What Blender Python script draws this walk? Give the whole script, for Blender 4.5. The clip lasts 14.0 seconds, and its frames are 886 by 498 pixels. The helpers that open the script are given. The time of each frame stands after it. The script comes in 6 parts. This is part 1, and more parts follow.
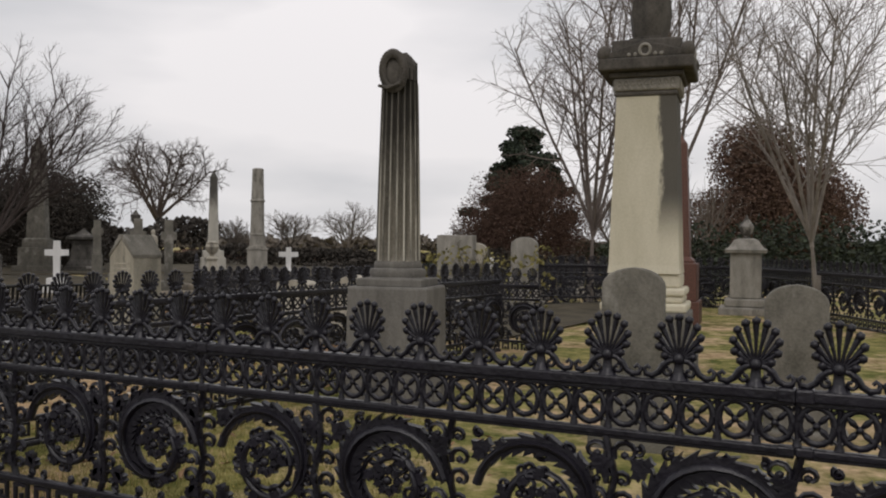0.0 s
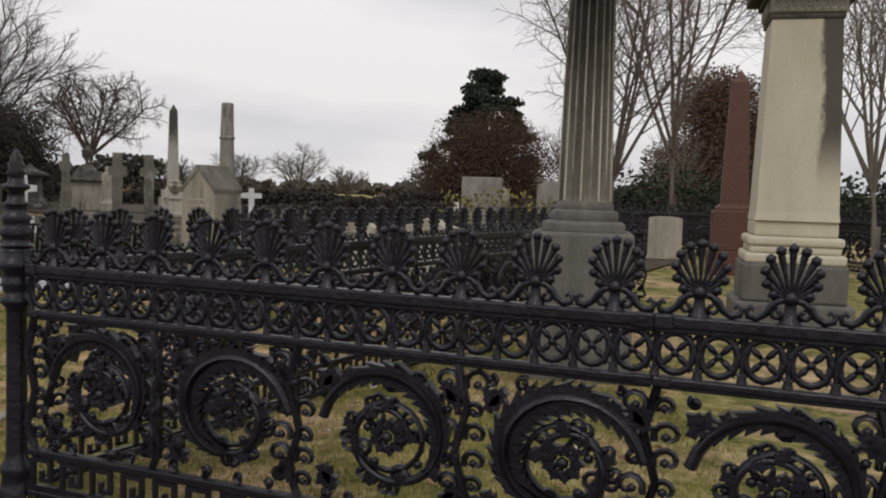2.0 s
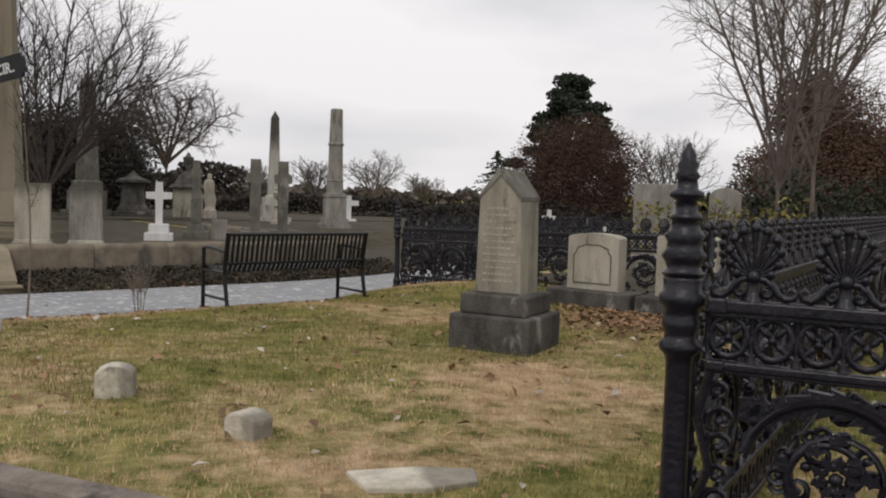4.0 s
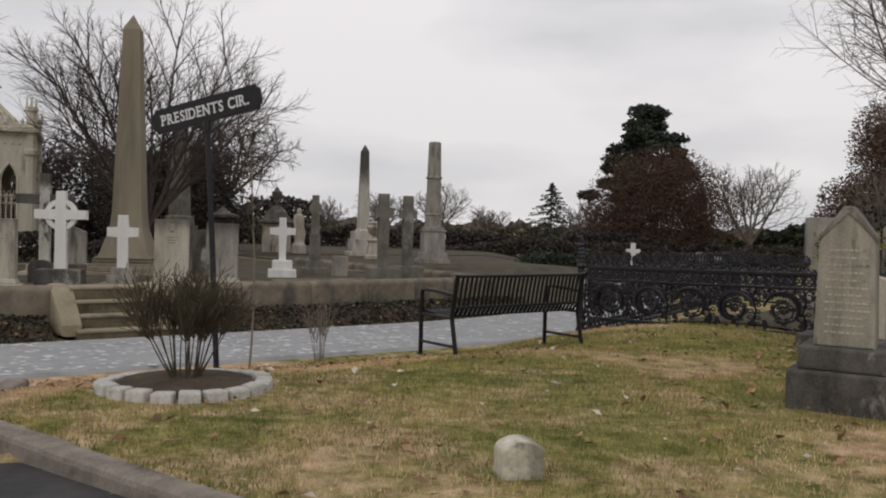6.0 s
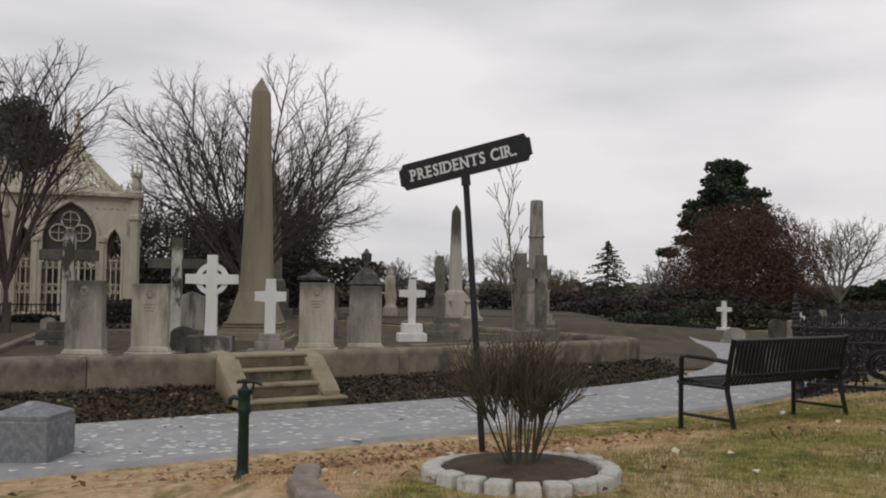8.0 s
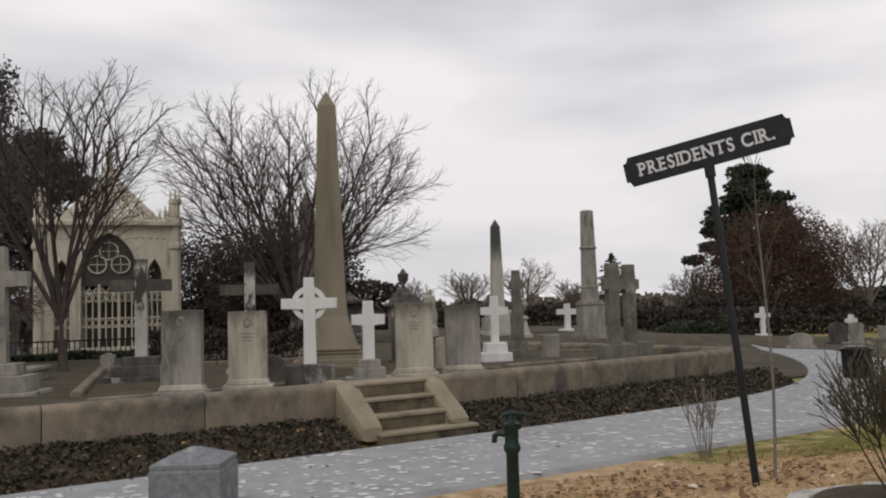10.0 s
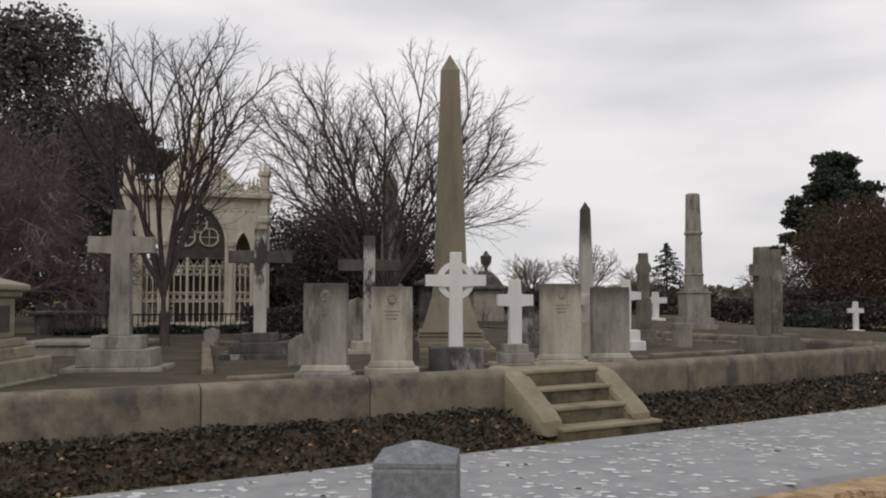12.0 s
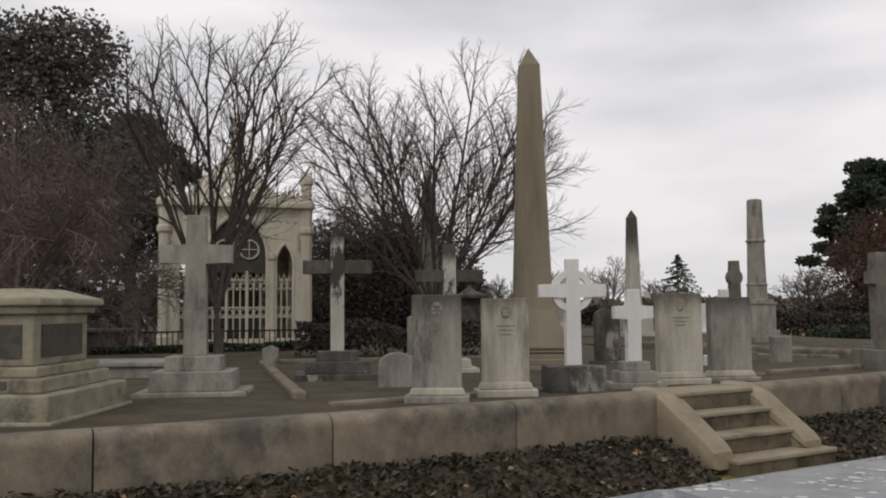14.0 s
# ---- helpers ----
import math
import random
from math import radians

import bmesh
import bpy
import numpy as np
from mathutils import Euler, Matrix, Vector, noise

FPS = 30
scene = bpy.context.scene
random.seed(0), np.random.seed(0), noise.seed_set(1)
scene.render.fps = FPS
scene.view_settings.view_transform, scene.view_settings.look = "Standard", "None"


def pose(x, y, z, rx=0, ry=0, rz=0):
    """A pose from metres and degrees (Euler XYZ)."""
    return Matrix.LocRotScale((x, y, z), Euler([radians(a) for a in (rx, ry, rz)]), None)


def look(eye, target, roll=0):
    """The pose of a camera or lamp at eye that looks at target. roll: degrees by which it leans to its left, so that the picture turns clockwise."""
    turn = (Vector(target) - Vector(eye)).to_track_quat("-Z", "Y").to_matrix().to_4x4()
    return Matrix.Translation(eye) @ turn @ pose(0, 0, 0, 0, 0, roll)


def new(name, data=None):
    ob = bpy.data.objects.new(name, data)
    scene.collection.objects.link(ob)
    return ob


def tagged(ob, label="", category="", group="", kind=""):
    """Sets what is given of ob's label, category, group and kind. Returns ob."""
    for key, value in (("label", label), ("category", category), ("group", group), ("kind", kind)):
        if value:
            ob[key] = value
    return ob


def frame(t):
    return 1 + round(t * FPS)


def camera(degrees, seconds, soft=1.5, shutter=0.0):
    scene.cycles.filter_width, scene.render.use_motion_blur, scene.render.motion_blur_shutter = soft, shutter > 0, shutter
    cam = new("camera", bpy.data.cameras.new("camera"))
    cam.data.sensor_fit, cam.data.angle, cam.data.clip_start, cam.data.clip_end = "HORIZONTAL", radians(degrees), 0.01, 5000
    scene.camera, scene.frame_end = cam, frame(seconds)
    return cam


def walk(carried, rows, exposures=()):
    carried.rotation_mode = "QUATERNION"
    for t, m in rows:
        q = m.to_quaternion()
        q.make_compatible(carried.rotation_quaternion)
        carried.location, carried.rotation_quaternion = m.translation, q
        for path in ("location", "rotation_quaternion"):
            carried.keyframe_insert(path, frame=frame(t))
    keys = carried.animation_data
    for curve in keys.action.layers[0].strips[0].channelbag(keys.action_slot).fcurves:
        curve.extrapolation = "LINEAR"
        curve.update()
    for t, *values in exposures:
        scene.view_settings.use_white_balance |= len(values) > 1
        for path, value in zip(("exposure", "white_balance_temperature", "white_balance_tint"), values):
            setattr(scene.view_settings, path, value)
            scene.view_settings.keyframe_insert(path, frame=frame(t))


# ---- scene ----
cam = camera(54.9, 14.0, soft=2.0)
PATH = [
    (0, (-2.469, 4.548, 1.915), (-2.481, 6.548, 1.904), 0.7),
    (0.5, (-2.878, 4.877, 1.903), (-2.876, 6.877, 1.867), 1.4),
    (1, (-3.339, 5.106, 1.874), (-3.251, 7.104, 1.82), 1.6),
    (1.5, (-3.776, 5.468, 1.811), (-3.656, 7.461, 1.705), 1.3),
    (2, (-4.191, 5.753, 1.818), (-4.04, 7.743, 1.683), 1.8),
    (2.5, (-4.691, 5.986, 1.817), (-4.51, 7.972, 1.671), 2.7),
    (3, (-5.183, 6.235, 1.809), (-5.051, 8.227, 1.687), 2.8),
    (3.5, (-5.69, 6.425, 1.778), (-5.564, 8.418, 1.654), 2.8),
    (4, (-6.185, 6.654, 1.759), (-6.156, 8.65, 1.637), 1.8),
    (6.5, (-8.556, 7.496, 1.765), (-8.678, 9.493, 1.775), 0.9),
    (7, (-9.035, 7.689, 1.795), (-9.22, 9.679, 1.869), 0.3),
    (7.5, (-9.547, 7.794, 1.763), (-9.734, 9.783, 1.846), 1.0),
    (10, (-11.927, 8.65, 1.695), (-12.089, 10.639, 1.831), -1.7),
    (10.5, (-12.394, 8.892, 1.704), (-12.628, 10.873, 1.837), -1.7),
    (11, (-12.799, 9.17, 1.685), (-13.109, 11.14, 1.836), -0.8),
    (11.5, (-13.24, 9.39, 1.649), (-13.522, 11.366, 1.782), 0.1),
    (12, (-13.648, 9.666, 1.633), (-13.909, 11.646, 1.737), -0.0),
    (12.5, (-14.019, 9.961, 1.649), (-14.289, 11.938, 1.778), 0.1),
    (13, (-14.459, 10.185, 1.672), (-14.747, 12.158, 1.828), -0.2),
    (13.5, (-14.833, 10.473, 1.631), (-15.155, 12.441, 1.786), -0.4),
    (14, (-15.192, 10.719, 1.618), (-15.455, 12.697, 1.755), -0.5),
]
EXPOSURES = [(0, 0.02, 6600, 13.5), (1.5, 0.02, 6600, 13.5), (3, 0.10, 6600, 13.5), (4.2, 0.12, 6600, 13.5), (6.3, -0.06, 6600, 13.5), (7.7, -0.05, 6600, 13.5), (9.8, 0.0, 6600, 13.5), (14, 0.04, 6600, 13.5)]
walk(cam, [(t, look(eye, aim, lean)) for t, eye, aim, lean in PATH], EXPOSURES)


# ---- light: an overcast winter sky ----
world = bpy.data.worlds.new("overcast_sky")
scene.world = world
world.use_nodes = True
wn, wl = world.node_tree.nodes, world.node_tree.links
sky = wn.new("ShaderNodeTexSky")
sky.sky_type, sky.sun_disc = "NISHITA", False
sky.sun_elevation, sky.sun_rotation = radians(32), radians(200)
wco = wn.new("ShaderNodeTexCoord")
wmap = wn.new("ShaderNodeMapping")
wmap.inputs["Scale"].default_value = (1.0, 1.0, 3.6)
cloud = wn.new("ShaderNodeTexNoise")
cloud.inputs["Scale"].default_value, cloud.inputs["Detail"].default_value, cloud.inputs["Roughness"].default_value = 1.6, 5, 0.45
cramp = wn.new("ShaderNodeValToRGB")
cramp.color_ramp.elements[0].position, cramp.color_ramp.elements[0].color = 0.43, (0.56, 0.585, 0.61, 1)
cramp.color_ramp.elements[1].position, cramp.color_ramp.elements[1].color = 0.64, (0.925, 0.918, 0.918, 1)
wmix = wn.new("ShaderNodeMix")
wmix.data_type = "RGBA"
wmix.inputs[0].default_value = 0.96
skygain = wn.new("ShaderNodeVectorMath")
skygain.operation = "SCALE"
skygain.inputs["Scale"].default_value = 0.1
wl.new(wco.outputs["Generated"], wmap.inputs["Vector"])
wl.new(wmap.outputs["Vector"], cloud.inputs["Vector"])
wl.new(cloud.outputs["Fac"], cramp.inputs["Fac"])
wl.new(sky.outputs["Color"], skygain.inputs[0])
wl.new(skygain.outputs["Vector"], wmix.inputs[6])
wl.new(cramp.outputs["Color"], wmix.inputs[7])
wsep = wn.new("ShaderNodeSeparateXYZ")
dome = wn.new("ShaderNodeValToRGB")
for k, (p, g) in enumerate(((0.0, 0.95), (0.10, 0.87), (0.28, 0.94), (0.55, 1.0))):
    e = dome.color_ramp.elements[k] if k < 2 else dome.color_ramp.elements.new(p)
    e.position, e.color = p, (g, g, g, 1)
shade = wn.new("ShaderNodeMix")
shade.data_type, shade.blend_type = "RGBA", "MULTIPLY"
shade.inputs[0].default_value = 1.0
wl.new(wco.outputs["Generated"], wsep.inputs["Vector"])
wl.new(wsep.outputs["Z"], dome.inputs["Fac"])
wl.new(wmix.outputs[2], shade.inputs[6])
wl.new(dome.outputs["Color"], shade.inputs[7])
wl.new(shade.outputs[2], wn["Background"].inputs["Color"])
wn["Background"].inputs["Strength"].default_value = 1.02
sun = new("sun", bpy.data.lights.new("sun", "SUN"))
sun.data.energy, sun.data.angle, sun.data.color = 0.6, radians(25), (1.0, 0.97, 0.93)
sun.matrix_world = look((0, 0, 30), (9, 26, 0))


# ---- materials ----
def mat(name, dark, light, scale=6.0, rough=0.85, bump=0.3, metal=0.0, stain=None, stain_at=(0.55, 0.7), streak=1.0, fine=60.0, spec=0.3, island=0.0):
    """Two-colour surface with coarse blotches, fine grain and an optional stain that runs down."""
    m = bpy.data.materials.new(name)
    m.use_nodes = True
    n, l = m.node_tree.nodes, m.node_tree.links
    b = n["Principled BSDF"]
    b.inputs["Roughness"].default_value, b.inputs["Metallic"].default_value = rough, metal
    b.inputs["Specular IOR Level"].default_value = spec
    co = n.new("ShaderNodeTexCoord")
    mp = n.new("ShaderNodeMapping")
    mp.inputs["Scale"].default_value = (1, 1, 1 / streak)
    l.new(co.outputs["Object"], mp.inputs["Vector"])
    a = n.new("ShaderNodeTexNoise")
    a.inputs["Scale"].default_value, a.inputs["Detail"].default_value, a.inputs["Roughness"].default_value = scale, 6, 0.65
    l.new(mp.outputs["Vector"], a.inputs["Vector"])
    f = n.new("ShaderNodeTexNoise")
    f.inputs["Scale"].default_value, f.inputs["Detail"].default_value = fine, 3
    l.new(co.outputs["Object"], f.inputs["Vector"])
    add = n.new("ShaderNodeMath")
    add.operation = "MULTIPLY_ADD"
    add.inputs[1].default_value = 0.35
    l.new(f.outputs["Fac"], add.inputs[0])
    l.new(a.outputs["Fac"], add.inputs[2])
    r = n.new("ShaderNodeValToRGB")
    r.color_ramp.elements[0].position, r.color_ramp.elements[0].color = 0.48, (*dark, 1)
    r.color_ramp.elements[1].position, r.color_ramp.elements[1].color = 0.86, (*light, 1)
    l.new(add.outputs[0], r.inputs["Fac"])
    out = r.outputs["Color"]
    if stain:
        s = n.new("ShaderNodeTexNoise")
        s.inputs["Scale"].default_value, s.inputs["Detail"].default_value = scale * 0.45, 7
        s.inputs["Roughness"].default_value = 0.7
        mp2 = n.new("ShaderNodeMapping")
        mp2.inputs["Location"].default_value = (3.1, 1.7, 0.4)
        mp2.inputs["Scale"].default_value = (1, 1, 1 / streak)
        oi = n.new("ShaderNodeObjectInfo")
        sh = n.new("ShaderNodeVectorMath")
        sh.operation = "MULTIPLY_ADD"
        sh.inputs[1].default_value = (17, 17, 17)
        l.new(oi.outputs["Random"], sh.inputs[0])
        l.new(co.outputs["Object"], sh.inputs[2])
        l.new(sh.outputs["Vector"], mp2.inputs["Vector"])
        l.new(mp2.outputs["Vector"], s.inputs["Vector"])
        sr = n.new("ShaderNodeMapRange")
        sr.interpolation_type = "SMOOTHSTEP"
        sr.inputs["From Min"].default_value, sr.inputs["From Max"].default_value = stain_at
        l.new(s.outputs["Fac"], sr.inputs["Value"])
        mx = n.new("ShaderNodeMix")
        mx.data_type = "RGBA"
        l.new(sr.outputs["Result"], mx.inputs[0])
        l.new(out, mx.inputs[6])
        mx.inputs[7].default_value = (*stain, 1)
        out = mx.outputs[2]
    if island:
        g = n.new("ShaderNodeNewGeometry")
        hs = n.new("ShaderNodeHueSaturation")
        mr = n.new("ShaderNodeMapRange")
        mr.inputs["To Min"].default_value, mr.inputs["To Max"].default_value = 1 - island, 1 + island
        l.new(g.outputs["Random Per Island"], mr.inputs["Value"])
        l.new(mr.outputs["Result"], hs.inputs["Value"])
        l.new(out, hs.inputs["Color"])
        out = hs.outputs["Color"]
    l.new(out, b.inputs["Base Color"])
    if bump:
        bp = n.new("ShaderNodeBump")
        bp.inputs["Strength"].default_value, bp.inputs["Distance"].default_value = bump, 0.02
        l.new(add.outputs[0], bp.inputs["Height"])
        l.new(bp.outputs["Normal"], b.inputs["Normal"])
    return m


def darken_along(m, axis, lo, hi, wobble, colour, amount=1.0, scale=4.0, span=None):
    """Lays a ragged-edged darker colour over m where the object's axis (plus noise) passes from lo to hi."""
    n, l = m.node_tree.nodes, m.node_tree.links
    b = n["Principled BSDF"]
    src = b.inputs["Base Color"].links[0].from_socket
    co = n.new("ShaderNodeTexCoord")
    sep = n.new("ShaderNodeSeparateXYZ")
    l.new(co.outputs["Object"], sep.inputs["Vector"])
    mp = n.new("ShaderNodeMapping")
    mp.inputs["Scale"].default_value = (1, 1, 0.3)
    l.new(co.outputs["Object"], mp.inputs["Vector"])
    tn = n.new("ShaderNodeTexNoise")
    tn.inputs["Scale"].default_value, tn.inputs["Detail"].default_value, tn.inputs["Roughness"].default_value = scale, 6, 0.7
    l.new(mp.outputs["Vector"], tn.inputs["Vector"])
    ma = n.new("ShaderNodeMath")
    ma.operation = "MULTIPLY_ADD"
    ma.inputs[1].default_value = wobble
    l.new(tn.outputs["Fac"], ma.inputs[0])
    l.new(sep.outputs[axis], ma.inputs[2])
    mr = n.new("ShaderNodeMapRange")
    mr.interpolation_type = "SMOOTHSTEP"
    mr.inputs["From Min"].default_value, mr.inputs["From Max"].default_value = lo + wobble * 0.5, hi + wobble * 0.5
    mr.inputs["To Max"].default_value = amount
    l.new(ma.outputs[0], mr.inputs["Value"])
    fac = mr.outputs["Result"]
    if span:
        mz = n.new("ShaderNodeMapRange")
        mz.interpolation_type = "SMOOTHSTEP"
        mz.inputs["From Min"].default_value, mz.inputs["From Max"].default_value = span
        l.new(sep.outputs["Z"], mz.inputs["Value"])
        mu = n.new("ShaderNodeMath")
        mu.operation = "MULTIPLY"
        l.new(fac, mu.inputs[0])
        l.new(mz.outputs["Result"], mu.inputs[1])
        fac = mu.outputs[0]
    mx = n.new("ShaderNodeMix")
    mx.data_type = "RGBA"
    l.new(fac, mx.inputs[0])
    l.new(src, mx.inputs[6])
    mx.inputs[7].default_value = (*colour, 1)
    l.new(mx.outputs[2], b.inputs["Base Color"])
    return m


IRON = mat("black_painted_iron", (0.0062, 0.0053, 0.0080), (0.0165, 0.0145, 0.0210), 9, 0.33, 0.35, 0.0, spec=0.45)
BENCH_IRON = mat("black_coated_steel", (0.005, 0.005, 0.006), (0.011, 0.011, 0.012), 20, 0.35, 0.1, spec=0.35)
GREY_STONE = mat("weathered_grey_granite", (0.17, 0.16, 0.135), (0.37, 0.345, 0.30), 5, 0.9, 0.4, stain=(0.075, 0.07, 0.06), streak=3)
PALE_STONE = mat("pale_limestone", (0.30, 0.27, 0.21), (0.52, 0.48, 0.40), 4, 0.9, 0.35, stain=(0.09, 0.08, 0.07), stain_at=(0.52, 0.68), streak=3.5)
WHITE_MARBLE = mat("white_marble", (0.62, 0.61, 0.58), (0.78, 0.77, 0.75), 3, 0.7, 0.15, stain=(0.42, 0.40, 0.36), stain_at=(0.6, 0.8), streak=4)
DARK_STONE = mat("blackened_stone", (0.035, 0.033, 0.030), (0.13, 0.12, 0.105), 4, 0.9, 0.4, stain=(0.32, 0.30, 0.27), stain_at=(0.56, 0.66), streak=2)
MOTTLED_STONE = mat("half_blackened_limestone", (0.34, 0.325, 0.29), (0.55, 0.53, 0.48), 4, 0.9, 0.4, stain=(0.060, 0.055, 0.047), stain_at=(0.53, 0.60), streak=2.5)
darken_along(MOTTLED_STONE, "Z", 1.50, 1.72, 0.35, (0.050, 0.046, 0.040), 0.9, 5.0)
SOOT = mat("soot_blackened_stone", (0.040, 0.036, 0.031), (0.12, 0.108, 0.092), 5, 0.9, 0.4, stain=(0.20, 0.185, 0.16), stain_at=(0.60, 0.72), streak=2)
DIM_STONE = mat("dark_lichened_granite", (0.095, 0.090, 0.074), (0.21, 0.195, 0.165), 5, 0.95, 0.5, stain=(0.30, 0.285, 0.25), stain_at=(0.56, 0.70), streak=1.6)
FAR_OBELISK = darken_along(mat("far_pale_marble", (0.38, 0.36, 0.31), (0.56, 0.53, 0.46), 4, 0.9, 0.3, stain=(0.13, 0.12, 0.10), stain_at=(0.52, 0.66), streak=4), "Z", 2.6, 3.5, 1.4, (0.045, 0.042, 0.036), 0.9, 4.0)
# lichen blotches, plus a darker colour on the +X half
FOOT_STONE = darken_along(mat("lichened_footstone", (0.42, 0.385, 0.30), (0.68, 0.63, 0.52), 12, 0.9, 0.5, stain=(0.14, 0.13, 0.10), stain_at=(0.56, 0.70), streak=1.0), "X", 0.0, 0.06, 0.10, (0.11, 0.10, 0.08), 0.6, 14.0)
OBELISK_STONE = mat("tan_granite", (0.20, 0.17, 0.12), (0.27, 0.235, 0.17), 2, 0.85, 0.2, stain=(0.13, 0.115, 0.085), stain_at=(0.5, 0.75), streak=6)
CREAM_STONE = mat("cream_marble", (0.50, 0.46, 0.34), (0.66, 0.61, 0.48), 2, 0.85, 0.2, stain=(0.36, 0.32, 0.23), streak=4)
PEDESTAL_GREY = mat("damp_grey_granite", (0.105, 0.098, 0.086), (0.20, 0.188, 0.168), 5, 0.9, 0.35, stain=(0.26, 0.245, 0.215), stain_at=(0.55, 0.75), streak=4)
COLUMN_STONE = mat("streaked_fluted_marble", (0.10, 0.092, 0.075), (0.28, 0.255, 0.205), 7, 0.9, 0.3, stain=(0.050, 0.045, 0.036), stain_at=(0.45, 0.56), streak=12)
# fillets paler than the flutes; both turn darker towards the column's top
FILLET_STONE = darken_along(mat("pale_fillet_marble", (0.36, 0.335, 0.28), (0.58, 0.55, 0.47), 7, 0.85, 0.3, stain=(0.12, 0.11, 0.09), stain_at=(0.50, 0.62), streak=10), "Z", 1.65, 2.35, 1.4, (0.075, 0.068, 0.056), 0.9, 6.0)
darken_along(COLUMN_STONE, "Z", 1.55, 2.30, 1.5, (0.032, 0.029, 0.024), 0.9, 7.0)
SOOTY_GREY = darken_along(mat("soot_topped_grey_granite", (0.18, 0.17, 0.145), (0.38, 0.355, 0.31), 5, 0.9, 0.4, stain=(0.09, 0.085, 0.07), streak=4), "Z", 0.72, 1.12, 0.55, (0.055, 0.050, 0.042), 0.8, 5.0)
SOOTY_PALE = darken_along(mat("soot_topped_limestone", (0.33, 0.30, 0.235), (0.56, 0.52, 0.43), 4, 0.9, 0.35, stain=(0.20, 0.18, 0.145), stain_at=(0.52, 0.7), streak=5), "Z", 0.78, 1.14, 0.5, (0.065, 0.058, 0.048), 0.8, 5.0)
# near-black towards the +X edge, coming in between z 1.25 and 1.85
SHAFT_MARBLE = darken_along(mat("dark_edged_cream_marble", (0.50, 0.46, 0.34), (0.66, 0.61, 0.48), 2, 0.85, 0.2, stain=(0.40, 0.36, 0.26), streak=4), "X", 0.11, 0.17, 0.26, (0.050, 0.046, 0.042), 0.90, 6.0, (1.25, 1.85))
COPING_STONE = mat("brown_sandstone", (0.128, 0.106, 0.077), (0.262, 0.218, 0.160), 3.0, 0.9, 0.4, stain=(0.085, 0.078, 0.068), stain_at=(0.47, 0.66), streak=1.3)
STEP_STONE = mat("yellow_sandstone", (0.215, 0.180, 0.120), (0.345, 0.295, 0.21), 3, 0.9, 0.3, stain=(0.15, 0.12, 0.08), stain_at=(0.55, 0.72))
RISER_STONE = mat("grimy_sandstone", (0.085, 0.070, 0.045), (0.20, 0.165, 0.11), 4, 0.9, 0.35, stain=(0.055, 0.046, 0.032), stain_at=(0.5, 0.68))
RED_GRANITE = mat("red_granite", (0.082, 0.040, 0.030), (0.140, 0.066, 0.049), 30, 0.5, 0.1)
LICHENED_MARBLE = mat("lichened_marble", (0.19, 0.175, 0.140), (0.40, 0.370, 0.295), 6, 0.9, 0.4, stain=(0.085, 0.078, 0.062), stain_at=(0.50, 0.66), streak=5)
TOMB_STONE = mat("ochre_sandstone", (0.225, 0.20, 0.135), (0.39, 0.36, 0.27), 3, 0.9, 0.3, stain=(0.12, 0.105, 0.08), stain_at=(0.52, 0.7))
PLAQUE = mat("dark_bronze_plaque", (0.06, 0.055, 0.045), (0.11, 0.10, 0.085), 9, 0.6, 0.2)
CAST_CREAM = mat("cream_painted_cast_iron", (0.46, 0.42, 0.33), (0.62, 0.57, 0.46), 3, 0.7, 0.15, stain=(0.24, 0.21, 0.15), streak=4)
# dark colour that stands in for the shade inside the pavilion tomb
INTERIOR_SHADE = mat("interior_shade_stone", (0.05, 0.045, 0.04), (0.09, 0.08, 0.07), 3)
BLUE_STONE = mat("blue_grey_granite_block", (0.13, 0.14, 0.15), (0.25, 0.26, 0.27), 14, 0.8, 0.4, stain=(0.33, 0.34, 0.34))
RING_STONE = mat("pale_edging_block", (0.38, 0.365, 0.33), (0.60, 0.58, 0.53), 8, 0.9, 0.5, stain=(0.20, 0.185, 0.155))
GREEN_PAINT = mat("dark_green_paint", (0.007, 0.017, 0.013), (0.015, 0.034, 0.026), 10, 0.5, 0.2)
SIGN_BLACK = mat("black_sign_paint", (0.010, 0.010, 0.012), (0.02, 0.02, 0.024), 12, 0.4, 0.1)
SIGN_WHITE = mat("white_sign_paint", (0.62, 0.62, 0.62), (0.75, 0.75, 0.75), 20, 0.6, 0.05)
BARK = mat("grey_brown_bark", (0.045, 0.036, 0.030), (0.12, 0.10, 0.085), 9, 0.95, 0.5, streak=4)
PALE_BARK = mat("pale_bark", (0.13, 0.11, 0.09), (0.26, 0.23, 0.20), 7, 0.95, 0.4, streak=3)
LIMB_BARK = mat("brown_limb_bark", (0.095, 0.076, 0.065), (0.20, 0.165, 0.143), 7, 0.95, 0.4, streak=3)
TWIG = mat("dark_twig_bark", (0.052, 0.040, 0.036), (0.108, 0.086, 0.077), 12, 0.95, 0.2)
RED_TWIG = mat("reddish_twig_bark", (0.150, 0.112, 0.102), (0.270, 0.208, 0.190), 8, 0.95, 0.2)
EVERGREEN = mat("dark_evergreen_leaf", (0.018, 0.024, 0.015), (0.048, 0.060, 0.034), 2, 0.6, 0.0, island=0.5)
MAGNOLIA_LEAF = mat("magnolia_leaf", (0.050, 0.049, 0.043), (0.120, 0.116, 0.102), 2, 0.55, 0.0, island=0.5)
DUSKY_LEAF = mat("dusky_evergreen_leaf", (0.030, 0.026, 0.021), (0.076, 0.064, 0.052), 2, 0.7, 0.0, island=0.4)
FIR_GREEN = mat("fir_foliage", (0.022, 0.031, 0.020), (0.046, 0.060, 0.037), 2, 0.7, 0.0, island=0.5)
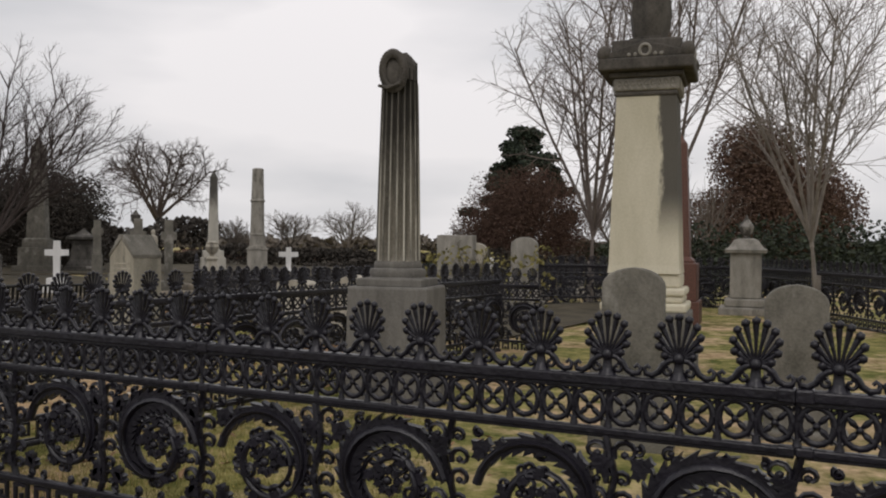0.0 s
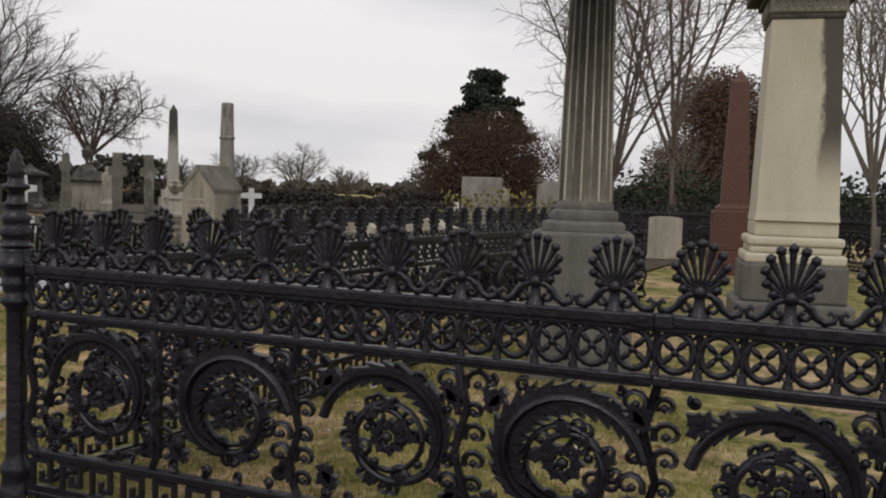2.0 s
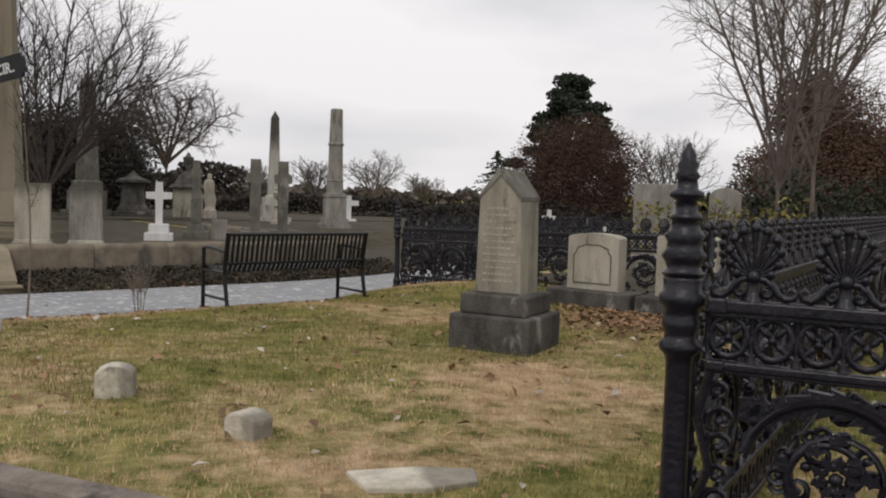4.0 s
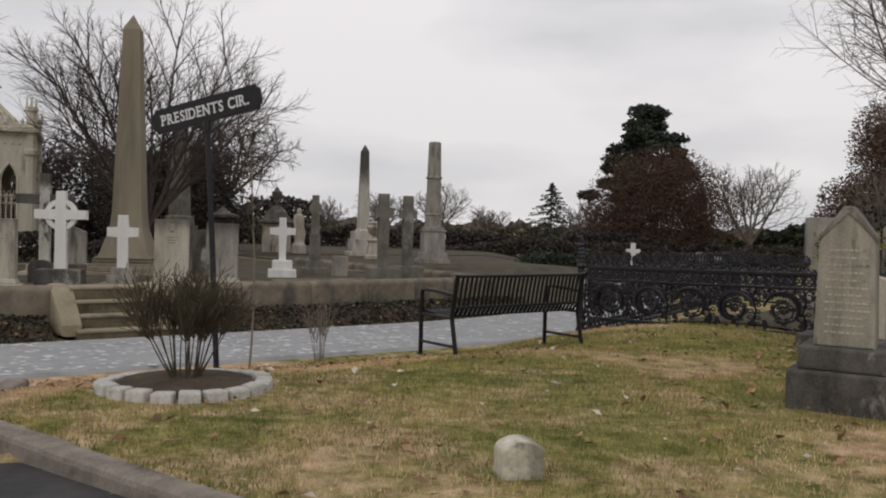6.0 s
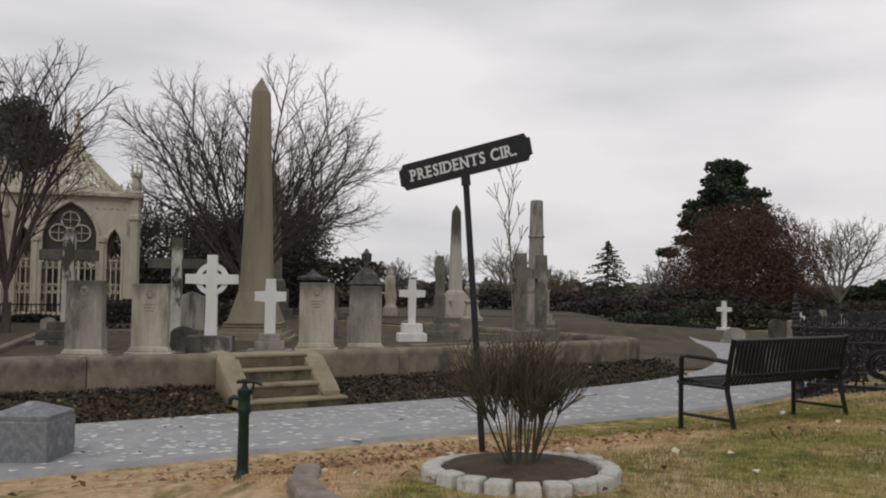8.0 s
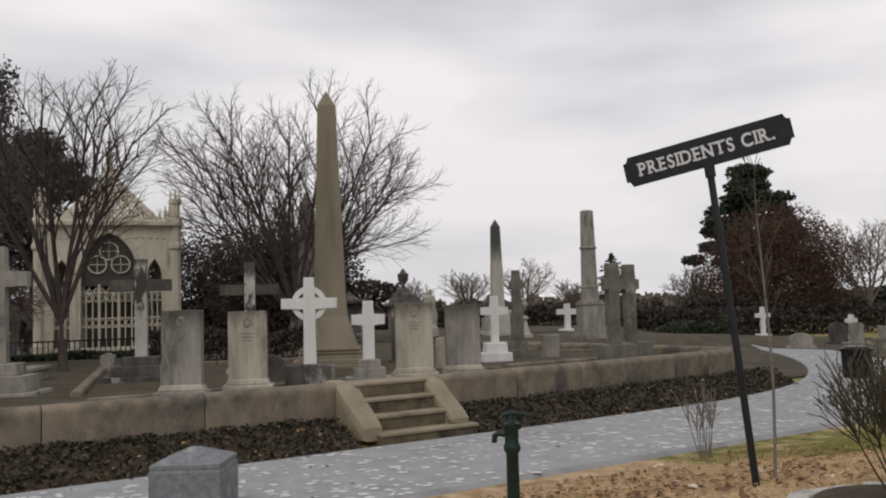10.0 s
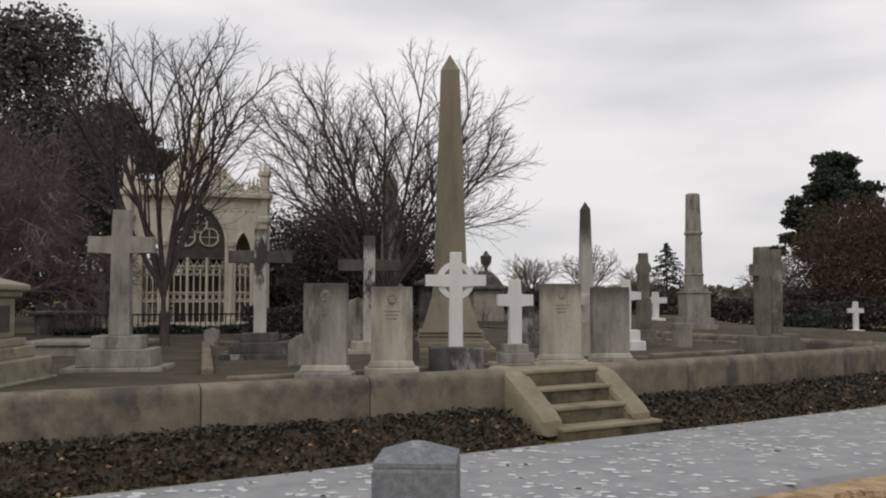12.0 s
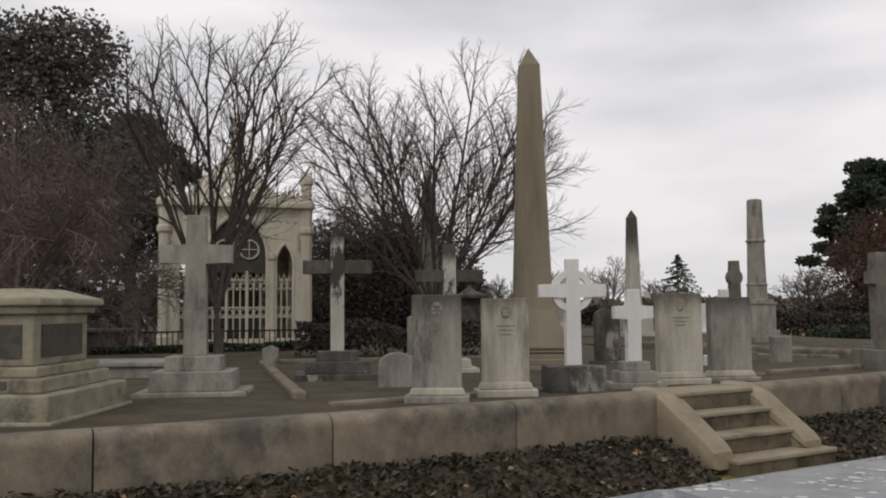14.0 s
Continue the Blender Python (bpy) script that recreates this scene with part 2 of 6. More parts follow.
RUSSET = mat("russet_foliage", (0.072, 0.045, 0.035), (0.128, 0.082, 0.063), 2, 0.95, 0.0, island=0.12, spec=0.05)
RUSSET_DARK = mat("brown_winter_foliage", (0.085, 0.055, 0.042), (0.165, 0.108, 0.082), 2, 0.95, 0.0, island=0.2, spec=0.05)
HAZE_TWIG = mat("pale_far_twigs", (0.10, 0.085, 0.07), (0.19, 0.165, 0.14), 2, 0.95, 0.0, island=0.3)
IVY = mat("ivy_leaf", (0.022, 0.020, 0.012), (0.062, 0.052, 0.032), 3, 0.5, 0.0, island=0.6)
OLIVE = mat("olive_shrub_twigs", (0.055, 0.045, 0.028), (0.11, 0.095, 0.06), 9, 0.9, 0.0)
YELLOW_LEAF = mat("yellow_green_leaf", (0.14, 0.13, 0.04), (0.26, 0.22, 0.08), 2, 0.8, 0.0, island=0.4)
DRY_LEAF = mat("dry_fallen_leaf", (0.16, 0.09, 0.045), (0.36, 0.23, 0.13), 3, 0.85, 0.0, island=0.5)
PALE_LEAF = mat("bleached_fallen_leaf", (0.42, 0.36, 0.28), (0.62, 0.56, 0.47), 3, 0.85, 0.0, island=0.3)
BLADE = mat("winter_grass_blade", (0.105, 0.130, 0.030), (0.42, 0.355, 0.125), 2.0, 0.8, 0.0, island=0.5)
STRAW = mat("straw_grass_blade", (0.45, 0.31, 0.16), (0.74, 0.55, 0.33), 0.7, 0.85, 0.0, island=0.4)
SOIL = mat("leaf_mould_soil", (0.035, 0.027, 0.018), (0.095, 0.07, 0.045), 8, 0.95, 0.8)
KERB_STONE = mat("brown_grey_kerb_stone", (0.140, 0.116, 0.096), (0.28, 0.240, 0.20), 6, 0.9, 0.4, stain=(0.07, 0.062, 0.055))
ASPHALT = mat("worn_asphalt", (0.035, 0.034, 0.034), (0.075, 0.073, 0.070), 3, 0.9, 0.5, fine=180)
CONCRETE = mat("pale_exposed_path", (0.255, 0.26, 0.265), (0.36, 0.362, 0.362), 3, 0.8, 0.3, fine=140, stain=(0.20, 0.20, 0.20), stain_at=(0.55, 0.75))
FLAG = mat("white_path_flake", (0.54, 0.54, 0.54), (0.74, 0.74, 0.74), 8, 0.8, 0.1)


def grass_mat():
    m = bpy.data.materials.new("winter_lawn")
    m.use_nodes = True
    n, l = m.node_tree.nodes, m.node_tree.links
    b = n["Principled BSDF"]
    b.inputs["Roughness"].default_value, b.inputs["Specular IOR Level"].default_value = 0.95, 0.1
    co = n.new("ShaderNodeTexCoord")
    def noise_of(scale, detail, rough=0.6):
        t = n.new("ShaderNodeTexNoise")
        t.inputs["Scale"].default_value, t.inputs["Detail"].default_value, t.inputs["Roughness"].default_value = scale, detail, rough
        l.new(co.outputs["Object"], t.inputs["Vector"])
        return t.outputs["Fac"]
    big, mid, fine = noise_of(1.15, 7, 0.62), noise_of(5.0, 6, 0.72), noise_of(70, 3)
    r1 = n.new("ShaderNodeValToRGB")
    for e, (p, c) in zip(r1.color_ramp.elements, ((0.36, (0.100, 0.122, 0.028)), (0.68, (0.50, 0.425, 0.165)))):
        e.position, e.color = p, (*c, 1)
    r2 = n.new("ShaderNodeValToRGB")
    for e, (p, c) in zip(r2.color_ramp.elements, ((0.35, (0.38, 0.25, 0.13)), (0.68, (0.78, 0.58, 0.37)))):
        e.position, e.color = p, (*c, 1)
    l.new(mid, r1.inputs["Fac"])
    l.new(mid, r2.inputs["Fac"])
    sel = n.new("ShaderNodeMath")
    sel.operation = "MULTIPLY_ADD"
    sel.inputs[1].default_value = 0.30
    l.new(mid, sel.inputs[0])
    l.new(big, sel.inputs[2])
    rng = n.new("ShaderNodeMapRange")
    rng.inputs["From Min"].default_value, rng.inputs["From Max"].default_value = 0.63, 0.78
    # the worn patch before the gabled monument
    far = n.new("ShaderNodeVectorMath")
    far.operation = "DISTANCE"
    far.inputs[1].default_value = (-6.0, 11.2, 0.62)
    l.new(co.outputs["Object"], far.inputs[0])
    patch = n.new("ShaderNodeMapRange")
    patch.inputs["From Min"].default_value, patch.inputs["From Max"].default_value = 1.4, 0.3
    patch.inputs["To Max"].default_value = 0.10
    l.new(far.outputs["Value"], patch.inputs["Value"])
    both = n.new("ShaderNodeMath")
    l.new(sel.outputs[0], both.inputs[0])
    l.new(patch.outputs["Result"], both.inputs[1])
    # the trodden verge by the water tap
    tap = n.new("ShaderNodeVectorMath")
    tap.operation = "DISTANCE"
    tap.inputs[1].default_value = (-11.4, 15.4, 0.2)
    l.new(co.outputs["Object"], tap.inputs[0])
    verge = n.new("ShaderNodeMapRange")
    verge.inputs["From Min"].default_value, verge.inputs["From Max"].default_value = 3.4, 2.4
    verge.inputs["To Max"].default_value = 0.17
    l.new(tap.outputs["Value"], verge.inputs["Value"])
    more = n.new("ShaderNodeMath")
    l.new(both.outputs[0], more.inputs[0])
    l.new(verge.outputs["Result"], more.inputs[1])
    both = more
    l.new(both.outputs[0], rng.inputs["Value"])
    mx = n.new("ShaderNodeMix")
    mx.data_type = "RGBA"
    l.new(rng.outputs["Result"], mx.inputs[0])
    l.new(r1.outputs["Color"], mx.inputs[6])
    l.new(r2.outputs["Color"], mx.inputs[7])
    l.new(mx.outputs[2], b.inputs["Base Color"])
    bp = n.new("ShaderNodeBump")
    bp.inputs["Strength"].default_value, bp.inputs["Distance"].default_value = 0.9, 0.04
    l.new(fine, bp.inputs["Height"])
    l.new(bp.outputs["Normal"], b.inputs["Normal"])
    return m


LAWN = grass_mat()
DULL_TURF = mat("dull_brown_turf", (0.038, 0.032, 0.020), (0.105, 0.086, 0.055), 1.8, 0.95, 0.7, fine=45, stain=(0.045, 0.040, 0.026), stain_at=(0.5, 0.7))


# ---- mesh helpers ----
def finish(name, bm, material, smooth=False, crease=40):
    me = bpy.data.meshes.new(name)
    bmesh.ops.recalc_face_normals(bm, faces=bm.faces)
    bm.to_mesh(me)
    bm.free()
    me.materials.append(material)
    if smooth:
        me.polygons.foreach_set("use_smooth", [True] * len(me.polygons))
        me.set_sharp_from_angle(angle=radians(crease))
    return me


def part(name, bm, material, parent, label="", smooth=False):
    """Links a bmesh, or a ready mesh, as one object under a thing or a part."""
    me = bm if isinstance(bm, bpy.types.Mesh) else finish(name, bm, material, smooth)
    ob = new(name, me)
    ob.parent = parent
    if label:
        ob["label"] = label
    return ob


def thing(name, place, label, category, group="", kind=""):
    ob = new(name)
    ob.matrix_basis = place
    return tagged(ob, label, category, group, kind)


def B():
    return bmesh.new()


def box(bm, size, at=(0, 0, 0), bevel=0.0, turn=0.0, taper=1.0):
    """A box standing on at, with optional taper towards its top and a bevel."""
    sx, sy, sz = size[0] / 2, size[1] / 2, size[2]
    got = bmesh.ops.create_cube(bm, size=1)["verts"]
    rot = Matrix.Rotation(turn, 3, "Z")
    for v in got:
        k = taper if v.co.z > 0 else 1
        v.co = rot @ Vector((v.co.x * 2 * sx * k, v.co.y * 2 * sy * k, (v.co.z + 0.5) * sz)) + Vector(at)
    if bevel:
        edges = list({e for v in got for e in v.link_edges})
        bmesh.ops.bevel(bm, geom=edges, offset=bevel, segments=2, affect="EDGES", profile=0.5)
    return bm


def lathe(bm, profile, n=24, at=(0, 0, 0), turn=0.0):
    """Turns (radius, height) pairs round the upright axis; n = 4 gives square mouldings with radius as half width."""
    k = math.sqrt(2) if n == 4 else 1
    rings = []
    for r, z in profile:
        rings.append([bm.verts.new((at[0] + r * k * math.cos(turn + (i + 0.5) * 2 * math.pi / n), at[1] + r * k * math.sin(turn + (i + 0.5) * 2 * math.pi / n), at[2] + z)) for i in range(n)])
    for a, c in zip(rings, rings[1:]):
        for i in range(n):
            bm.faces.new((a[i], a[(i + 1) % n], c[(i + 1) % n], c[i]))
    bm.faces.new(list(reversed(rings[0])))
    bm.faces.new(rings[-1])
    return bm


def slab(bm, outline, y0, y1, bevel=0.0):
    """Extrudes an (x, z) outline from y0 to y1."""
    a = [bm.verts.new((x, y0, z)) for x, z in outline]
    c = [bm.verts.new((x, y1, z)) for x, z in outline]
    n = len(a)
    f = [bm.faces.new(a), bm.faces.new(list(reversed(c)))]
    for i in range(n):
        f.append(bm.faces.new((a[i], c[i], c[(i + 1) % n], a[(i + 1) % n])))
    if bevel:
        edges = {e for q in f[:2] for e in q.edges}
        bmesh.ops.bevel(bm, geom=list(edges), offset=bevel, segments=2, affect="EDGES", profile=0.5)
    return bm


def tube(bm, pts, radii, n=6, flat=1.0):
    """A tube along points in the x-z plane or in space; flat squeezes it in y."""
    pts = [Vector(p) for p in pts]
    rings = []
    for i, p in enumerate(pts):
        d = (pts[min(i + 1, len(pts) - 1)] - pts[max(i - 1, 0)]).normalized()
        a = d.cross(Vector((0, 1, 0)))
        a = a.normalized() if a.length > 0.05 else Vector((1, 0, 0))
        c = d.cross(a).normalized()
        r = radii[i] if isinstance(radii, (list, tuple)) else radii
        rings.append([bm.verts.new(p + a * r * math.cos(k * 2 * math.pi / n) + c * r * flat * math.sin(k * 2 * math.pi / n)) for k in range(n)])
    for a, c in zip(rings, rings[1:]):
        for k in range(n):
            bm.faces.new((a[k], a[(k + 1) % n], c[(k + 1) % n], c[k]))
    bm.faces.new(list(reversed(rings[0])))
    bm.faces.new(rings[-1])
    return bm


# ---- the lie of the land: s runs along the circle's wall, d from the wall towards the lawn ----
US, UD, ORIGIN = Vector((0.79, 0.613)), Vector((0.613, -0.79)), Vector((-14.33, 19.63))
TURN = math.degrees(math.atan2(0.613, 0.79))


def sd(s, d):
    p = ORIGIN + US * s + UD * d
    return p.x, p.y


def to_sd(x, y):
    v = Vector((x, y)) - ORIGIN
    return v.dot(US), v.dot(UD)


def smooth01(t):
    t = min(1, max(0, t))
    return t * t * (3 - 2 * t)


def bow(s):
    """How far the circle's wall falls back from its chord."""
    return 0.008 * s * s if s < 0 else 0.010 * (min(s, 9) - 1.5) ** 2 if s > 1.5 else 0


def ground(x, y):
    s, d = to_sd(x, y)
    d += bow(s)
    inside = max(smooth01((-0.12 - d) / 0.25) * smooth01((9.1 - s) / 0.4), smooth01((-d - 5.5) / 3))
    bank = 0.04 + 0.60 * smooth01((d - 3.9) / 4.2) + 0.02 * smooth01((s - 2) / 6)
    bank += 0.16 * smooth01((s - 3.5) / 2) * smooth01((d - 3.9) / 1.2) * smooth01((8.6 - d) / 2.6)
    outer = bank if d > 0 else bank + 0.05 * smooth01((s - 9) / 10)
    z = outer * (1 - inside) + 0.55 * inside
    z -= 0.75 * smooth01((y - 36) / 10) * smooth01((x + 8) / 5)
    if d > 2:
        z += 0.02 * noise.noise((x * 0.5, y * 0.5, 0)) * smooth01((d - 4.5) / 1.5)
    return z


# ---- ground, road, path ----
def sheet(name, xs, ys, height, material):
    nx, ny = len(xs), len(ys)
    verts = [(x, y, height(x, y)) for y in ys for x in xs]
    faces = [(j * nx + i, j * nx + i + 1, (j + 1) * nx + i + 1, (j + 1) * nx + i) for j in range(ny - 1) for i in range(nx - 1)]
    me = bpy.data.meshes.new(name)
    me.from_pydata(verts, [], faces)
    me.materials.append(material)
    me.polygons.foreach_set("use_smooth", [True] * len(me.polygons))
    return new(name, me)


def graded(lo, hi, a, b, step):
    """Coordinates fine between a and b and widening out to lo and hi."""
    mid = list(np.arange(a, b, step))
    left, right, k = [], [], step
    x = a
    while x > lo:
        k *= 1.35
        x -= k
        left.append(x)
    x, k = mid[-1], step
    while x < hi:
        k *= 1.35
        x += k
        right.append(x)
    return left[::-1] + mid + right


ROAD_EDGE = [(8.0, 1.7), (-2.0, 6.85), (-5.3, 8.62), (-7.05, 9.53), (-7.9, 9.9), (-9.4, 10.85), (-10.72, 11.76), (-11.08, 12.27), (-11.28, 12.75), (-11.40, 13.4), (-11.45, 14.0)]


def road_side(x, y):
    """How far (x, y) lies on the road's side of the kerb line; the road keeps to x > -30 and ends under the verge by the water tap."""
    best, sign = 1e9, 1
    for (ax, ay), (bx, by) in zip(ROAD_EDGE[:8], ROAD_EDGE[1:8]):
        dx, dy = bx - ax, by - ay
        t = max(0, min(1, ((x - ax) * dx + (y - ay) * dy) / (dx * dx + dy * dy)))
        px, py = x - ax - t * dx, y - ay - t * dy
        dist = math.hypot(px, py)
        if dist < best:
            best, sign = dist, (dx * py - dy * px)
    d = to_sd(x, y)[1]
    return min(best if sign > 0 else -best, d - 5.4)


def lawn_height(x, y):
    return ground(x, y) - 0.10 * smooth01(road_side(x, y) / 0.15 + 0.5)


tagged(sheet("ground", graded(-1500, 1500, -24.0, 8.0, 0.25), graded(-400, 2500, 2.0, 34.0, 0.25), lawn_height, LAWN), "patchy winter lawn of green and straw grass", "ground", kind="structure")


def strip(name, left, right, n, lift, material, across=8):
    verts, faces = [], []
    for i in range(n + 1):
        a, b = Vector(left(i / n)), Vector(right(i / n))
        for j in range(across + 1):
            p = a.lerp(b, j / across)
            verts.append((p.x, p.y, lift(p.x, p.y)))
    w = across + 1
    for i in range(n):
        for j in range(across):
            faces.append((i * w + j, i * w + j + 1, (i + 1) * w + j + 1, (i + 1) * w + j))
    me = bpy.data.meshes.new(name)
    me.from_pydata(verts, [], faces)
    me.materials.append(material)
    return new(name, me)


def along(pts, t):
    k = t * (len(pts) - 1)
    i = min(int(k), len(pts) - 2)
    return Vector(pts[i]).lerp(Vector(pts[i + 1]), k - i)


ROAD_NEAR = [(8.0, 1.7), (-2.0, 6.85), (-5.3, 8.62), (-7.05, 9.53), (-9.4, 10.85), (-10.6, 11.6), (-11.1, 12.1), (-13.5, 12.0), (-16.5, 10.9), (-26.0, 5.0)]
ROAD_FAR = [(4.0, -4.5), (-4.5, 0.8), (-7.5, 2.4), (-9.4, 3.4), (-10.7, 4.2), (-11.8, 5.1), (-12.4, 5.8), (-14.5, 6.6), (-17.3, 5.4), (-26.5, -1.0)]
tagged(strip("road", lambda t: along(ROAD_NEAR, t), lambda t: along(ROAD_FAR, t), 90, lambda x, y: lawn_height(x, y) + 0.022, ASPHALT, 20), "worn grey asphalt cemetery lane beside the lawn", "road", kind="structure")


def bend(t, d):
    """The path runs beside the wall and swings round its far end."""
    s = -14 + 21.0 * t
    k = max(0, s - 5.2)
    return sd(s + 0.55 * k, d - 0.125 * k * k)


PATH_END = 1.30
path = strip("pavement", lambda t: bend(t * PATH_END, 1.12), lambda t: bend(t * PATH_END, 3.80 + 0.10 * math.sin(9 * t)), 130, lambda x, y: max(0.062, ground(x, y) + 0.045), CONCRETE, 40)
for i in range(131):
    for j in (0, 40):
        path.data.vertices[i * 41 + j].co.z -= 0.07
tagged(path, "pale grey concrete footpath flecked with white stone", "path", kind="structure")
rnd = random.Random(5)
verts, faces = [], []
for i in range(1500):
    t = rnd.uniform(0.22, 1.0) * 0.95
    x, y = bend(t * PATH_END, rnd.uniform(1.25, 3.65))
    r, k = rnd.uniform(0.018, 0.066), rnd.uniform(0, 6)
    z = max(0.062, ground(x, y) + 0.045) + 0.004
    o = len(verts)
    for j in range(6):
        q = r * rnd.uniform(0.35, 1.1)
        verts.append((x + q * 1.3 * math.cos(k + j * 1.047), y + q * math.sin(k + j * 1.047), z))
    faces.append(tuple(range(o, o + 6)))
me = bpy.data.meshes.new("path_flakes")
me.from_pydata(verts, [], faces)
me.materials.append(FLAG)
flk = part("path_flakes", me, FLAG, path, "scattered white stone flakes")
flk["kind"] = "stuff"


# ---- kerb of long stones ----
kerb = thing("kerb", Matrix(), "curved brown-grey stone kerb edging the lawn", "kerb", kind="structure")
pts = [Vector(p) for p in ROAD_EDGE]
for a, b in zip(pts[1:10], pts[2:10]):
    length, n = (b - a).length, max(1, round((b - a).length / 0.85))
    for i in range(n):
        p, q = a.lerp(b, i / n), a.lerp(b, (i + 1) / n)
        m = (p + q) / 2
        bm = box(B(), ((q - p).length + 0.03, 0.17, 0.34), (0, 0, -0.325), 0.03)
        ob = part("kerb_stone", bm, KERB_STONE, kerb)
        ob.matrix_basis = pose(m.x, m.y, ground(m.x, m.y) + 0.02, 0, 0, math.degrees(math.atan2((q - p).y, (q - p).x)))


# ---- the circle's low wall, its steps and its ivy bank ----
wall = thing("wall_circle", Matrix(), "low brown sandstone retaining wall with rounded coping", "wall", kind="structure")


def coping_outline():
    top = []
    for i in range(11):
        a = math.pi * (1 - i / 10)
        c = math.cos(a)
        top.append((0.165 * math.copysign(abs(c) ** 0.7, c), 0.665 + 0.10 * math.sin(a) ** 0.8))
    return [(-0.165, -0.25)] + top + [(0.165, -0.25)]


def wall_block(name, p, q, lower=0.0):
    p, q = Vector(p), Vector(q)
    length, m = (q - p).length, (p + q) / 2
    bm = slab(B(), [(x, z) for x, z in coping_outline()], -length / 2 + 0.004, length / 2 - 0.004, 0.006)
    ob = part(name, bm, COPING_STONE, wall, smooth=True)
    ob.matrix_basis = pose(m.x, m.y, -lower, 0, 0, math.degrees(math.atan2((q - p).y, (q - p).x)) - 90)
    return ob


cuts = [-14.0, -12.3, -10.6, -8.9, -7.0, -5.2, -3.43, -1.70, 0.02]
for a, b in zip(cuts, cuts[1:]):
    wall_block("wall_block", sd(a, 0.03 - bow(a)), sd(b, 0.03 - bow(b)))
cuts = [1.52, 2.9, 4.2, 5.4, 6.5, 7.5, 8.35]
for a, b in zip(cuts, cuts[1:]):
    wall_block("wall_block", sd(a, 0.03 - bow(a)), sd(b, 0.03 - bow(b)))
# the far end rounds off and runs back
end = 0.03 - bow(8.35)
arc = [sd(8.35 + 0.55 * math.sin(a), end - 0.55 * (1 - math.cos(a))) for a in (0, 0.4, 0.8, 1.2, 1.57)]
for a, b in zip(arc, arc[1:]):
    wall_block("wall_block", a, b, 0.0)
for k in range(5):
    wall_block("wall_block", sd(8.90 - 0.05 * k, end - 0.55 - 1.7 * k), sd(8.85 - 0.05 * k, end - 2.25 - 1.7 * k))

tagged(strip("ground_circle", lambda t: sd(-16 + 24.6 * t, -0.12 - bow(-16 + 24.6 * t)), lambda t: sd(-16 + 24.6 * t, -16), 90, lambda x, y: ground(x, y) + 0.03, DULL_TURF, 40), "dull brown trodden turf between the graves", "ground", kind="structure")

tagged(strip("ground_side", lambda t: sd(9.15 + 22 * t, -0.4 - 1.2 * t), lambda t: sd(9.15 + 22 * t, -16), 60, lambda x, y: ground(x, y) + 0.03, DULL_TURF, 20), "dull winter turf beside the circle", "ground", kind="structure")
tagged(strip("ground_beyond", lambda t: sd(-34 + 70 * t, -16.02), lambda t: sd(-34 + 70 * t, -62), 90, lambda x, y: ground(x, y) + 0.05, DULL_TURF, 60), "dull winter turf among the far graves", "ground", kind="structure")

PLOT = ((-6.45, 18.95), (-1.95, 15.35), (2.45, 22.9), (-2.1, 26.4))
tagged(strip("ground_plot", lambda t: Vector(PLOT[0]).lerp(Vector(PLOT[3]), t), lambda t: Vector(PLOT[1]).lerp(Vector(PLOT[2]), t), 40, lambda x, y: ground(x, y) + 0.03, DULL_TURF, 30), "dull leaf-strewn turf inside the fenced plot", "ground", kind="structure")

steps = thing("stone_steps", pose(*sd(0.77, 0.0), 0, 0, 0, TURN), "four yellow sandstone steps between sloping cheek walls", "steps", kind="structure")
for i in range(4):
    w, x = (1.42, 0.12) if i == 0 else (1.06, 0.0)
    part("riser", box(B(), (w, 0.44 if i < 3 else 0.5, 0.150), (x, -0.78 + 0.26 * i, 0.005 + 0.185 * i), 0.008), RISER_STONE, steps, "grimy sandstone riser")
    part("tread", box(B(), (w + 0.012, 0.475 if i < 3 else 0.52, 0.042), (x, -0.785 + 0.26 * i, 0.148 + 0.185 * i), 0.012), STEP_STONE, steps, "worn pale tread")
for x in (-0.645, 0.645):
    pro = [(-0.02, 0.775), (-0.13, 0.755), (-0.24, 0.69), (-0.82, 0.34), (-0.90, 0.26), (-0.90, 0.10 if x < 0 else 0.19), (0.20, 0.0), (0.20, 0.775)]
    bm = slab(B(), [(-a, c) for a, c in pro], -0.15, 0.15, 0.07)
    ob = part("cheek_wall", bm, STEP_STONE, steps, "rounded sloping sandstone cheek wall", True)
    ob.matrix_basis = pose(x, 0.0, 0.0, 0, 0, -90)

ivy = thing("ivy_bank", Matrix(), "dark ivy bank growing against the wall", "ivy", kind="stuff")
verts, faces = [], []


def ivy_height(s, d):
    return 0.03 + 0.27 * smooth01((1.2 - d) / 0.75) + 0.04 * noise.noise((s * 2.2, d * 3, 3))


for lo, hi in ((-13.8, -0.12), (1.62, 9.3)):
    n = int((hi - lo) / 0.15)
    o = len(verts)
    for i in range(n + 1):
        s = lo + (hi - lo) * i / n
        for j in range(7):
            d = 0.14 + 0.17 * j
            verts.append((*sd(s, d - bow(s)), (ivy_height(s, d) if j < 6 else -0.02)))
    for i in range(n):
        for j in range(6):
            faces.append((o + i * 7 + j, o + i * 7 + j + 1, o + (i + 1) * 7 + j + 1, o + (i + 1) * 7 + j))
me = bpy.data.meshes.new("ivy_soil")
me.from_pydata(verts, [], faces)
me.materials.append(SOIL)
part("ivy_soil", me, SOIL, ivy)


